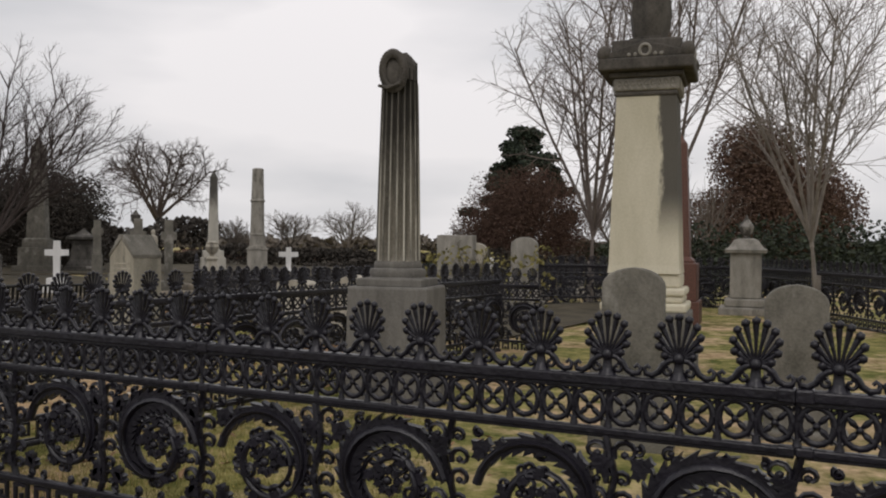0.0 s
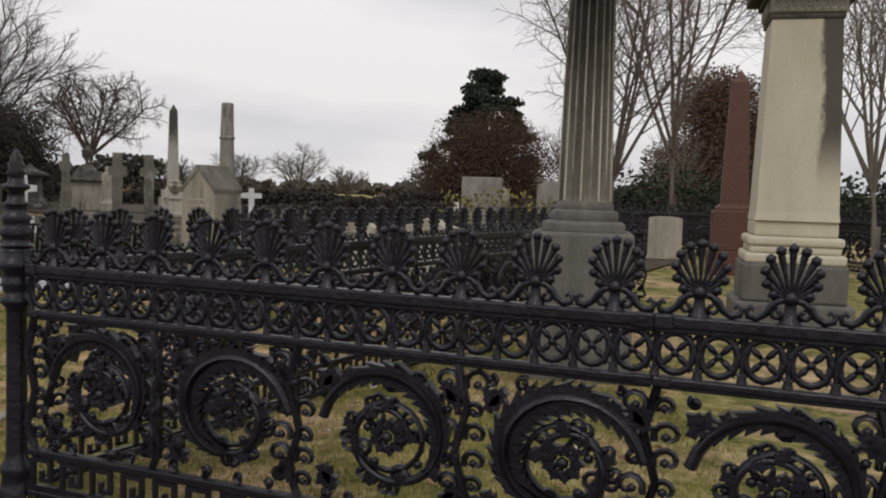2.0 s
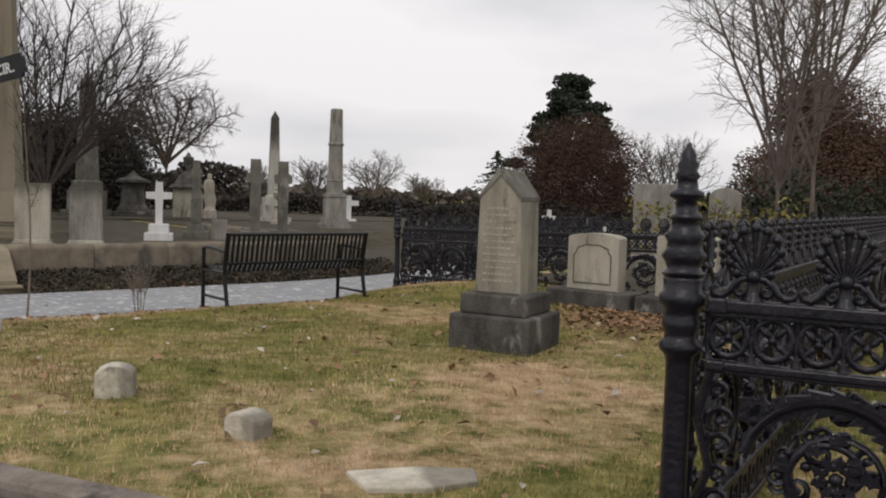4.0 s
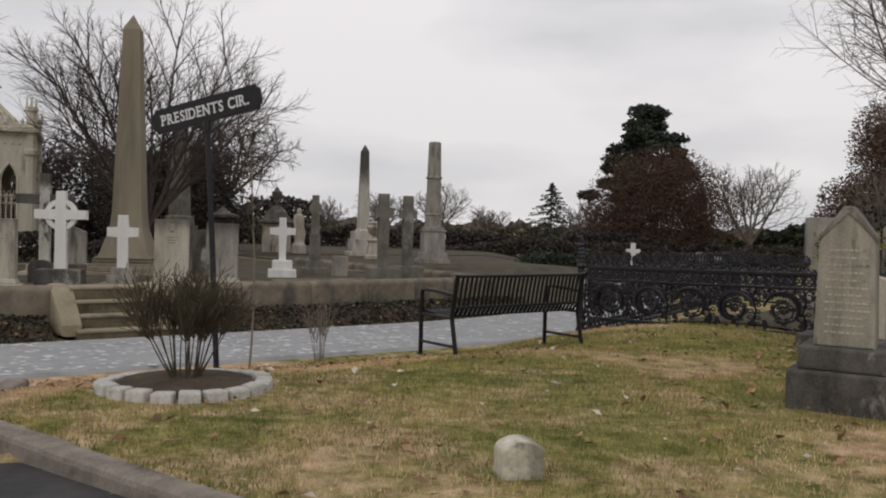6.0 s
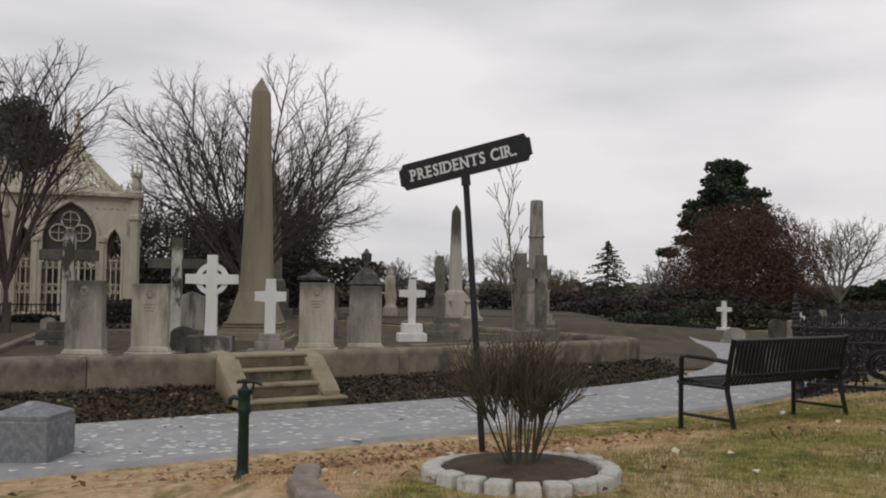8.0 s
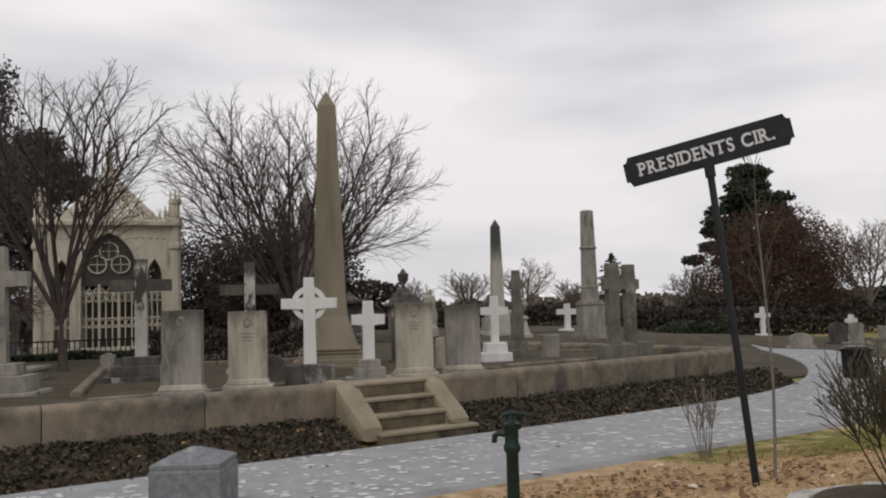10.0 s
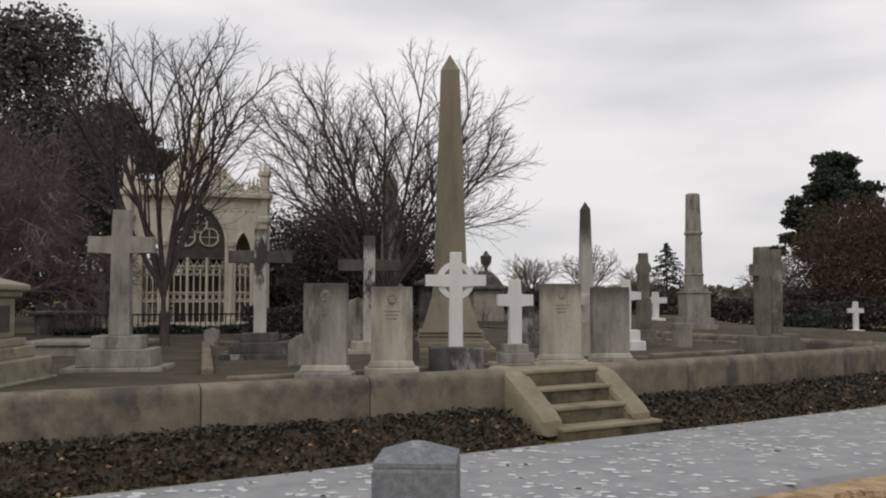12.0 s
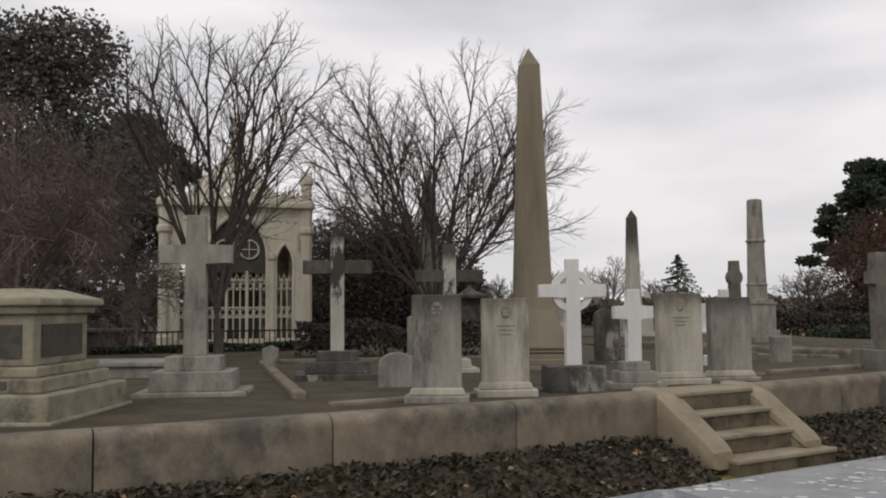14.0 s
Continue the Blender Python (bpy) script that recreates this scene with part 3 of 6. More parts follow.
def leaf_mesh(name, items, material, rnd, fold=0.25):
    """items: (place, size, tilt) for pointed, slightly folded leaves."""
    verts, faces = [], []
    for (x, y, z), size, tilt in items:
        e = Euler((rnd.gauss(0, tilt), rnd.gauss(0, tilt), rnd.uniform(0, 6.3))).to_matrix()
        o = len(verts)
        for q in ((0, -1, 0), (0.62, -0.1, fold), (0, 1, 0), (-0.62, -0.1, fold)):
            v = e @ (Vector(q) * size)
            verts.append((x + v.x, y + v.y, z + v.z))
        faces.append((o, o + 1, o + 2))
        faces.append((o, o + 2, o + 3))
    me = bpy.data.meshes.new(name)
    me.from_pydata(verts, [], faces)
    me.materials.append(material)
    return me


items = []
for i in range(15000):
    s = rnd.uniform(-11, 9.2)
    if -0.12 < s < 1.62:
        continue
    d = rnd.uniform(0.16, 1.2)
    items.append(((*sd(s, d - bow(s)), ivy_height(s, d) + rnd.uniform(0.0, 0.07)), rnd.uniform(0.022, 0.042), 0.6))
part("ivy_leaves", leaf_mesh("ivy_leaves", items, IVY, rnd), IVY, ivy, "small dark green ivy leaves")
items = []
for i in range(500):
    s = rnd.uniform(-11, 9.2)
    if -0.12 < s < 1.62:
        continue
    d = rnd.uniform(0.5, 1.35)
    items.append(((*sd(s, d - bow(s)), max(0.075, ivy_height(s, d) + 0.05)), rnd.uniform(0.02, 0.045), 0.35))
part("dry_leaves", leaf_mesh("ivy_dry_leaves", items, DRY_LEAF, rnd), DRY_LEAF, ivy, "brown fallen leaves")


# ---- cast-iron fence ----
SECTION, PITCH = 2.205, 0.2205


def spiral(cx, cz, r0, turns, start, hand=1, n=26, r1=0.03):
    pts = []
    for i in range(n + 1):
        t = i / n
        r = r0 * (1 - t) + r1 * t
        a = start + hand * turns * 2 * math.pi * t
        pts.append((cx + r * math.cos(a), 0, cz + r * math.sin(a)))
    return pts


def bead(bm, p, r, fine=1, flat=0.8):
    bmesh.ops.create_icosphere(bm, subdivisions=fine, radius=r, matrix=Matrix.Translation(p) @ Matrix.Diagonal((1, flat, 1, 1)))


def scroll_mesh():
    """A running rinceau: two facing acanthus scrolls with curled sprigs, berries and leaf teeth; half a section long, 0.49 m high."""
    bm = B()
    H = 0.49
    rnd = random.Random(3)

    def sprig(x, z, ang, size, hand, thick=0.010):
        pts = spiral(x + size * math.cos(ang), z + size * math.sin(ang), size, 0.95, ang + math.pi, hand, 9, size * 0.25)
        if min(p[2] for p in pts) < 0 or max(p[2] for p in pts) > H:
            return
        tube(bm, pts, [thick * (1 - 0.05 * k) for k in range(len(pts))], 5, 1.3)
        bead(bm, pts[-1], thick * 1.3)

    def lobed(x, z, ang, size, y=-0.004):
        """A flat lobed leaf pointing along ang."""
        c, q = math.cos(ang), math.sin(ang)
        half = ((0.0, 0.10), (0.22, 0.40), (0.38, 0.20), (0.60, 0.42), (0.72, 0.18))
        uv = [(u, -v) for u, v in half] + [(1.0, 0.0)] + [(u, v) for u, v in half[::-1]]
        out = [(x + size * (u * c - v * q), z + size * (u * q + v * c)) for u, v in uv]
        if min(p[1] for p in out) > 0.0 and max(p[1] for p in out) < H:
            slab(bm, out, y - 0.013, y + 0.015)

    for cx, big, hand, start in ((0.315, 0.216, 1, math.pi * 0.95), (0.825, 0.212, -1, math.pi * 0.05)):
        cz = 0.245
        pts = spiral(cx, cz, big, 1.6, start, -hand, 44, 0.040)
        tube(bm, pts, [0.017 - 0.00016 * k for k in range(len(pts))], 6, 1.25)
        for k in range(7):
            a = k * 2 * math.pi / 7
            bead(bm, (cx + 0.033 * math.cos(a), -0.006, cz + 0.033 * math.sin(a)), 0.017)
        bead(bm, (cx, -0.014, cz), 0.020)
        # acanthus leaf laid over the shoulder of the scroll, with a saw-toothed edge and a raised midrib
        for first, last, size in (((1, 17, 0.85),) if hand > 0 else ((0, 21, 1.15), (22, 30, 0.45))):
            leaf = [Vector(p) for p in pts[first:last]]
            m = len(leaf)
            edge = {1: [], -1: []}
            for k, p in enumerate(leaf):
                d = (leaf[min(k + 1, m - 1)] - leaf[max(k - 1, 0)]).normalized()
                o = Vector((p.x - cx, 0, p.z - cz)).normalized()
                wide = size * math.sin(math.pi * (k + 0.6) / (m + 0.2)) ** 0.7
                for side, reach in ((1, 0.048), (-1, 0.058)):
                    for tooth, shift in ((0.55, 0.0), (1.0, -0.014 * size)):
                        q = p + o * side * reach * wide * tooth + d * shift
                        edge[side].append((q.x, min(max(q.z, 0.006), H - 0.006)))
            slab(bm, edge[1] + edge[-1][::-1], -0.016, 0.016)
            tube(bm, [p + Vector((0, -0.016, 0)) for p in leaf], [0.005 + 0.009 * size * math.sin(math.pi * k / (m - 1)) for k in range(m)], 5, 1.3)
        for k in range(9):
            a = k * 2 * math.pi / 9
            lobed(cx + 0.024 * math.cos(a), cz + 0.024 * math.sin(a), a, 0.036, -0.006)
        tube(bm, [(cx + 0.105 * math.cos(a), 0, cz + 0.105 * math.sin(a)) for a in [q * math.pi / 10 for q in range(21)]], 0.0095, 5, 1.3)
        for k in range(3, 42, 3):
            p = Vector(pts[k])
            out = math.atan2(p.z - cz, p.x - cx)
            if k % 2:
                lobed(p.x, p.z, out - 0.9 * hand, 0.050)
            else:
                lobed(p.x, p.z, out + math.pi + 0.8 * hand, 0.046)
        for sx in (-1, 1):
            for sz in (-1, 1):
                a = math.atan2(0.19 * sz, 0.24 * sx)
                px, pz = cx + 0.232 * math.cos(a), cz + 0.232 * math.sin(a)
                lobed(px, pz, a, 0.060)
                lobed(px, pz, a + 1.1, 0.052)
                lobed(px, pz, a - 1.1, 0.052)
        # curls inside and outside the turn
        for k in range(14):
            p = Vector(pts[6 + k * 2])
            o = Vector((cx - p.x, 0, cz - p.z)).normalized()
            ang = math.atan2(o.z, o.x)
            if k % 3 == 0:
                sprig(p.x, p.z, ang + 0.6 * hand, 0.034, hand)
            elif k % 3 == 1:
                sprig(p.x, p.z, ang + math.pi - 0.5 * hand, 0.026, -hand)
            else:
                bead(bm, p + o * 0.034, 0.016)
        for k in range(20, 42, 3):
            p = Vector(pts[k])
            out = math.atan2(p.z - cz, p.x - cx)
            sprig(p.x, p.z, out + 0.5 * hand, 0.028, -hand, 0.010)
    # wave stems that carry one scroll into the next
    for x, sgn in ((0.0, 1), (0.535, -1), (1.045, 1)):
        tube(bm, [(x + 0.02 * sgn, 0, 0.0), (x - 0.018 * sgn, 0, 0.10), (x + 0.02 * sgn, 0, 0.22), (x - 0.015 * sgn, 0, 0.36), (x + 0.015 * sgn, 0, 0.49)], 0.013, 5, 1.3)
        for z in (0.05, 0.12, 0.19, 0.27, 0.34, 0.42):
            for h in (-1, 1):
                px = x + 0.012 * h
                if 0.0 <= px <= 1.045:
                    sprig(px, z, math.pi / 2 - h * 1.1, rnd.uniform(0.028, 0.046), -h, 0.011)
    for x in (0.10, 0.20, 0.34, 0.44, 0.62, 0.72, 0.86, 0.96):
        for z, up in ((0.02, 1), (0.47, -1)):
            if rnd.random() < 0.8:
                sprig(x, z, up * math.pi / 2 + rnd.uniform(-0.6, 0.6), rnd.uniform(0.016, 0.024), rnd.choice((-1, 1)), 0.009)
    for v in bm.verts:
        v.co.x *= SECTION / 2.09
    return finish("scroll_panel", bm, IRON, True, 80)


def palmette_mesh():
    """A fan of eleven slender petals with rounded tips, rising from a pair of volutes."""
    bm = B()
    cz = 0.068
    for k in range(11):
        a = radians(-48 + k * 27.6)
        tip = Vector((0.064 * math.cos(a), 0, 0.122 + 0.068 * math.sin(a)))
        root = Vector((0.010 * math.cos(a), 0, cz + 0.006 * math.sin(a)))
        tube(bm, [root, root.lerp(tip, 0.5), root.lerp(tip, 0.85), tip], [0.0042, 0.0062, 0.0100, 0.0095], 5, 0.9)
        bead(bm, (tip.x, -0.002, tip.z), 0.0150)
    bead(bm, (0, -0.004, cz - 0.004), 0.019, 2)
    tube(bm, [(0, 0, 0.0), (0, 0, 0.018), (0, 0, 0.042), (0, 0, 0.066)], [0.034, 0.018, 0.014, 0.018], 8, 0.7)
    for h in (-1, 1):
        tube(bm, [(0.010 * h, 0, 0.060), (0.030 * h, 0, 0.056), (0.048 * h, 0, 0.040), (0.060 * h, 0, 0.020), (0.080 * h, 0, 0.008), (0.100 * h, 0, 0.012), (0.105 * h, 0, 0.028), (0.094 * h, 0, 0.037), (0.086 * h, 0, 0.028)], [0.009, 0.011, 0.011, 0.010, 0.010, 0.009, 0.008, 0.007, 0.006], 6, 0.9)
        tube(bm, spiral(0.032 * h, 0.024, 0.017, 1.1, math.pi / 2, -h, 10, 0.005), 0.0065, 5, 0.9)
    return finish("palmette", bm, IRON, True, 80)


def frieze_mesh():
    """A row of rings, each holding a four-petalled cross, with leaf spindles between them."""
    bm = B()
    n = 20
    w = SECTION / n
    for k in range(n):
        cx, cz = (k + 0.5) * w, 0.066
        tube(bm, [(cx + 0.047 * math.cos(a), 0, cz + 0.054 * math.sin(a)) for a in [q * math.pi / 8 for q in range(17)]], 0.0105, 5, 0.8)
        for q in range(4):
            a = math.pi / 4 + q * math.pi / 2
            c, z = math.cos(a), math.sin(a)
            tube(bm, [(cx + r * c, -0.002, cz + r * z) for r in (0.006, 0.026, 0.047)], [0.0055, 0.0105, 0.006], 5, 0.8)
        bead(bm, (cx, -0.008, cz), 0.0125)
        x = k * w + 0.004
        tube(bm, [(x, 0, 0.0), (x, 0, 0.03), (x, 0, cz), (x, 0, 0.102), (x, 0, 0.132)], [0.015, 0.007, 0.011, 0.007, 0.015], 6, 0.7)
        for h in (-1, 1):
            for z in (0.016, 0.116):
                tube(bm, [(x, 0, z), (x + 0.016 * h, 0, z + (0.012 if z < cz else -0.012)), (x + 0.024 * h, 0, z)], [0.007, 0.006, 0.004], 4, 0.8)
    return finish("ring_frieze", bm, IRON, True, 80)


def key_mesh():
    """A Greek key band."""
    bm = B()
    n = 16
    w = SECTION / n
    t = 0.015
    for i in range(n):
        x = i * w
        for (px, pz, sx, sz) in ((0.012, 0.0, t, 0.115), (0.05, 0.10, 0.09, t), (0.092, 0.030, t, 0.085), (0.070, 0.030, 0.05, t), (0.052, 0.030, t, 0.04), (0.065, 0.0, 0.13, t)):
            box(bm, (sx, 0.016, sz), (x + px, 0, pz))
    return finish("key_band", bm, IRON)


def rail_mesh(name, h, d, joint=True):
    bm = B()
    box(bm, (SECTION - 0.006, d, h), (SECTION / 2, 0, 0), 0.006)
    box(bm, (SECTION - 0.006, d * 0.6, h * 0.5), (SECTION / 2, 0, -h * 0.4), 0.004)
    if joint:
        box(bm, (0.05, d * 1.25, h * 1.2), (SECTION - 0.025, 0, -h * 0.1), 0.006)
        box(bm, (0.05, d * 1.25, h * 1.2), (0.025, 0, -h * 0.1), 0.006)
    return finish(name, bm, IRON)


MESH = {"scroll": scroll_mesh(), "palmette": palmette_mesh(), "frieze": frieze_mesh(), "key": key_mesh(), "rail": rail_mesh("top_rail", 0.034, 0.05), "thin": rail_mesh("middle_rail", 0.024, 0.034)}


def post_mesh():
    bm = B()
    lathe(bm, [(0.066, 0.0), (0.068, 0.03), (0.054, 0.06), (0.052, 0.10), (0.058, 0.115), (0.054, 0.135), (0.040, 0.16), (0.037, 0.19), (0.035, 0.56), (0.035, 0.70), (0.040, 0.72), (0.054, 0.735), (0.056, 0.75), (0.044, 0.765), (0.042, 0.78), (0.050, 0.80), (0.050, 0.815), (0.044, 0.825), (0.048, 0.85), (0.060, 0.862), (0.062, 0.885), (0.050, 0.895), (0.052, 0.925), (0.050, 0.935)], 20)
    post = finish("post_shaft", bm, IRON, True, 80)
    bm = B()
    lathe(bm, [(0.050, 0.932), (0.058, 0.945), (0.044, 0.955), (0.050, 0.975), (0.060, 0.990), (0.048, 1.01), (0.046, 1.03), (0.056, 1.045), (0.040, 1.06), (0.036, 1.085), (0.042, 1.09), (0.042, 1.10), (0.030, 1.105), (0.028, 1.14), (0.046, 1.15), (0.046, 1.162), (0.030, 1.17), (0.026, 1.195), (0.034, 1.205), (0.024, 1.22), (0.030, 1.235), (0.020, 1.25), (0.022, 1.262), (0.010, 1.28), (0.003, 1.295)], 16)
    return post, finish("post_finial", bm, IRON, True, 80)


POST, FINIAL = post_mesh()
RAIL_Z = 1.512


def fence(start, way, sections, label, posts=(0,), first=0.07, base=0.63, climb=0.0):
    """Sections of fence from start along way; posts at the given section ends."""
    way = Vector(way).normalized()
    turn = math.degrees(math.atan2(way.y, way.x))
    f = thing("iron_fence", pose(*start, base, 0, -climb, turn), label, "fence", "cemetery fences")
    up = RAIL_Z - 0.63
    for k in range(sections):
        x0 = first + k * SECTION
        for name, key, z in (("top_rail", "rail", up - 0.034), ("middle_rail", "thin", up - 0.190), ("lower_rail", "thin", up - 0.695), ("bottom_rail", "thin", up - 0.850)):
            part(name, MESH[key], IRON, f).location = (x0, 0, z)
        part("ring_frieze", MESH["frieze"], IRON, f).location = (x0, 0, up - 0.166)
        part("key_band", MESH["key"], IRON, f).location = (x0, 0, up - 0.822)
        for j in range(2):
            part("scroll_panel", MESH["scroll"], IRON, f).location = (x0 + j * SECTION / 2, 0, up - 0.682)
        for j in range(10):
            part("palmette", MESH["palmette"], IRON, f).location = (x0 + (j + 0.5) * PITCH, 0, up)
        for x in (0.3, 1.8):
            bm = box(B(), (0.05, 0.05, 0.12), (0, 0, -0.04), 0.006)
            part("foot", bm, IRON, f).location = (x0 + x, 0, 0)
    for k in posts:
        p = part("post", POST, IRON, f)
        p.location = (first + k * SECTION if k else 0, 0, 0.0)
        part("finial", FINIAL, IRON, p)
    return f


NEAR_POST, FAR_ROD, LAWN_POST = (-5.50, 8.945), (-1.87, 14.58), (-6.65, 18.75)
fence(NEAR_POST, (0.900, -0.435), 3, "ornate black cast-iron fence with palmettes and scrollwork along the lane", (0,), 0.07)
fence(NEAR_POST, (3.63, 5.635), 3, "ornate black cast-iron fence side running back from the corner post", (), 0.13)
fence(LAWN_POST, (4.75, -3.75), 3, "ornate black cast-iron fence along the edge of the lawn", (0,), 0.12, 0.43, 1.2)
fence((3.9, 22.3), (0.03, -1.0), 4, "far black cast-iron fence beside the tall bare tree", (0,), 0.12)
fence((3.9, 22.3), (-1.0, 0.16), 2, "far black cast-iron fence behind the grave plots", (), 0.12)
fence(LAWN_POST, (0.50, 0.866), 4, "black cast-iron fence side running back from the lawn", (), 0.12, 0.34)
fence((-2.2, 26.5), (4.75, -3.75), 3, "black cast-iron fence closing the far side of the plot", (), 0.12, 0.30)


# ---- graves and monuments ----
def at_ground(x, y, turn=0.0, sink=0.02):
    return pose(x, y, ground(x, y) - sink, 0, 0, turn)


def slab_stone(name, place, w, h, t, material, base, label, top="flat", base_mat=None, group="grave markers", panel=None, emblem=False):
    """A headstone of width w, height h and thickness t on a base (w, d, h)."""
    th = thing(name, place, label, "headstone", group)
    z0 = 0.0
    if base:
        part("base", box(B(), base, (0, 0, 0), 0.015), base_mat or material, th)
        z0 = base[2]
    if top == "flat":
        out = [(-w / 2, 0), (-w / 2, h - 0.012), (-w / 2 + 0.012, h), (w / 2 - 0.012, h), (w / 2, h - 0.012), (w / 2, 0)]
    elif top == "round":
        out = [(-w / 2, 0), (-w / 2, h - w * 0.32)] + [(-w / 2 * math.cos(a), h - w * 0.32 + w * 0.32 * math.sin(a)) for a in [k * math.pi / 12 for k in range(1, 12)]] + [(w / 2, h - w * 0.32), (w / 2, 0)]
    elif top == "camber":
        out = [(-w / 2, 0), (-w / 2, h - 0.05)] + [(-w / 2 * math.cos(a), h - 0.05 + 0.05 * math.sin(a)) for a in [k * math.pi / 10 for k in range(1, 10)]] + [(w / 2, h - 0.05), (w / 2, 0)]
    else:
        out = [(-w / 2, 0), (-w / 2, h * 0.86), (0, h), (w / 2, h * 0.86), (w / 2, 0)]
    ob = part("slab", slab(B(), out, -t / 2, t / 2, 0.012), material, th)
    ob.location.z = z0
    if emblem or group == "grave markers" and w > 0.5 and top == "flat":
        part("foot_moulding", box(B(), (w + 0.09, t + 0.09, 0.085), (0, 0, z0), 0.02, taper=0.88), PALE_STONE, th, "pale flared foot")
    if panel:
        pw, ph, pz = panel
        bm = slab(B(), [(-pw / 2, pz), (-pw / 2, pz + ph * 0.8), (-pw * 0.3, pz + ph), (pw * 0.3, pz + ph), (pw / 2, pz + ph * 0.8), (pw / 2, pz)], -t / 2 - 0.008, -t / 2 + 0.004, 0.004)
        part("panel", bm, PALE_STONE, th).location.z = z0
        edge = [(-pw / 2, pz), (-pw / 2, pz + ph * 0.72), (-pw * 0.42, pz + ph * 0.84), (-pw * 0.42, pz + ph * 0.90), (-pw * 0.2, pz + ph), (pw * 0.2, pz + ph), (pw * 0.42, pz + ph * 0.90), (pw * 0.42, pz + ph * 0.84), (pw / 2, pz + ph * 0.72), (pw / 2, pz), (-pw / 2, pz)]
        part("panel_border", tube(B(), [(x, -t / 2 - 0.008, z) for x, z in edge], 0.008, 5), DIM_STONE, th, "weathered carved border").location.z = z0
    if emblem:
        bm = B()
        for k in range(6):
            a = k * math.pi / 3
            bmesh.ops.create_icosphere(bm, subdivisions=1, radius=0.022, matrix=Matrix.Translation((0.04 * math.cos(a), -t / 2, h - 0.16 + 0.055 * math.sin(a))) @ Matrix.Diagonal((1, 0.4, 1, 1)))
        tube(bm, [(0.055 * math.cos(a), -t / 2, h - 0.16 + 0.075 * math.sin(a)) for a in [k * math.pi / 8 for k in range(17)]], 0.007, 5)
        part("carved_emblem", bm, GREY_STONE, th).location.z = z0
        bm = B()
        for k in range(3):
            box(bm, (w * (0.4 - 0.08 * k), 0.006, 0.014), (0, -t / 2 - 0.001, h - 0.33 - 0.05 * k))
        part("worn_inscription", bm, GREY_STONE, th).location.z = z0
    return th


slab_stone("headstone", at_ground(-16.53, 20.20, 6), 0.55, 1.11, 0.17, SOOTY_GREY, (0.72, 0.36, 0.12), "grey weathered granite slab headstone on a low base", emblem=True)
slab_stone("headstone", at_ground(-15.81, 20.85, 12), 0.55, 1.06, 0.17, SOOTY_PALE, (0.72, 0.36, 0.13), "pale limestone slab headstone with a carved wreath emblem", emblem=True)
slab_stone("headstone", at_ground(-13.58, 22.58, 14), 0.60, 1.13, 0.18, SOOTY_PALE, (0.74, 0.38, 0.12), "pale stained slab headstone with a carved emblem", emblem=True)
slab_stone("headstone", at_ground(-12.82, 23.13, 13), 0.58, 1.10, 0.18, SOOTY_GREY, (0.74, 0.38, 0.10), "plain grey slab headstone streaked with stains")


def cross_thing(name, place, h, arm, w, t, material, tiers, label, arm_at=0.70, celtic=0.0, tier_mat=None, arm_mat=None, taper=1.0):
    """A cross of height h and span arm on stepped tiers (width, depth, height)."""
    th = thing(name, place, label, "cross", "grave crosses")
    z = 0.0
    for a, b, c in tiers:
        part("plinth", box(B(), (a, b, c), (0, 0, z), 0.012, taper=0.97), tier_mat or material, th)
        z += c
    bm = B()
    k, za, hw = arm / 2, h * arm_at, w / 2
    out = [(-hw * taper, 0), (-hw, za - hw), (-k, za - hw), (-k, za + hw), (-hw, za + hw), (-hw, h), (hw, h), (hw, za + hw), (k, za + hw), (k, za - hw), (hw, za - hw), (hw * taper, 0)]
    if arm_mat:
        out = [(-hw * taper, 0), (-hw, h), (hw, h), (hw * taper, 0)]
        for side in (-1, 1):
            part("arm", box(B(), (k - hw, t * 0.96, w), (side * (k + hw) / 2, 0, za - hw), 0.01), arm_mat, th, "blackened arm").location.z = z
    slab(bm, out, -t / 2, t / 2, 0.01)
    ob = part("cross", bm, material, th)
    ob.location.z = z
    if celtic:
        bm = B()
        n = 32
        for y0, y1 in ((-t * 0.32, t * 0.32),):
            rings = []
            for r, y in ((celtic, y0), (celtic, y1), (celtic * 0.70, y1), (celtic * 0.70, y0)):
                rings.append([bm.verts.new((r * math.cos(i * 2 * math.pi / n), y, za + r * math.sin(i * 2 * math.pi / n))) for i in range(n)])
            for i in range(n):
                for a in range(4):
                    bm.faces.new((rings[a][i], rings[a][(i + 1) % n], rings[(a + 1) % 4][(i + 1) % n], rings[(a + 1) % 4][i]))
        part("ring", bm, material, th, smooth=True).location.z = z
    return th


cross_thing("celtic_cross", at_ground(-15.01, 21.33, 12), 1.30, 0.83, 0.155, 0.13, WHITE_MARBLE, ((0.86, 0.50, 0.06), (0.74, 0.40, 0.31)), "white marble Celtic cross on a dark stained granite base", 0.70, 0.26, DARK_STONE, taper=1.25)
cross_thing("white_cross", at_ground(-14.23, 21.98, 14), 0.92, 0.52, 0.16, 0.13, WHITE_MARBLE, ((0.74, 0.44, 0.12), (0.5, 0.34, 0.14), (0.36, 0.26, 0.12)), "white marble cross on a rough grey rock base", 0.68, 0, GREY_STONE, taper=1.15)
cross_thing("large_cross", at_ground(-19.67, 20.92, 14), 1.75, 0.88, 0.225, 0.20, GREY_STONE, ((1.36, 0.96, 0.10), (1.00, 0.70, 0.24), (0.68, 0.48, 0.18)), "large pale grey granite cross on three stepped plinths", 0.72, taper=1.25)
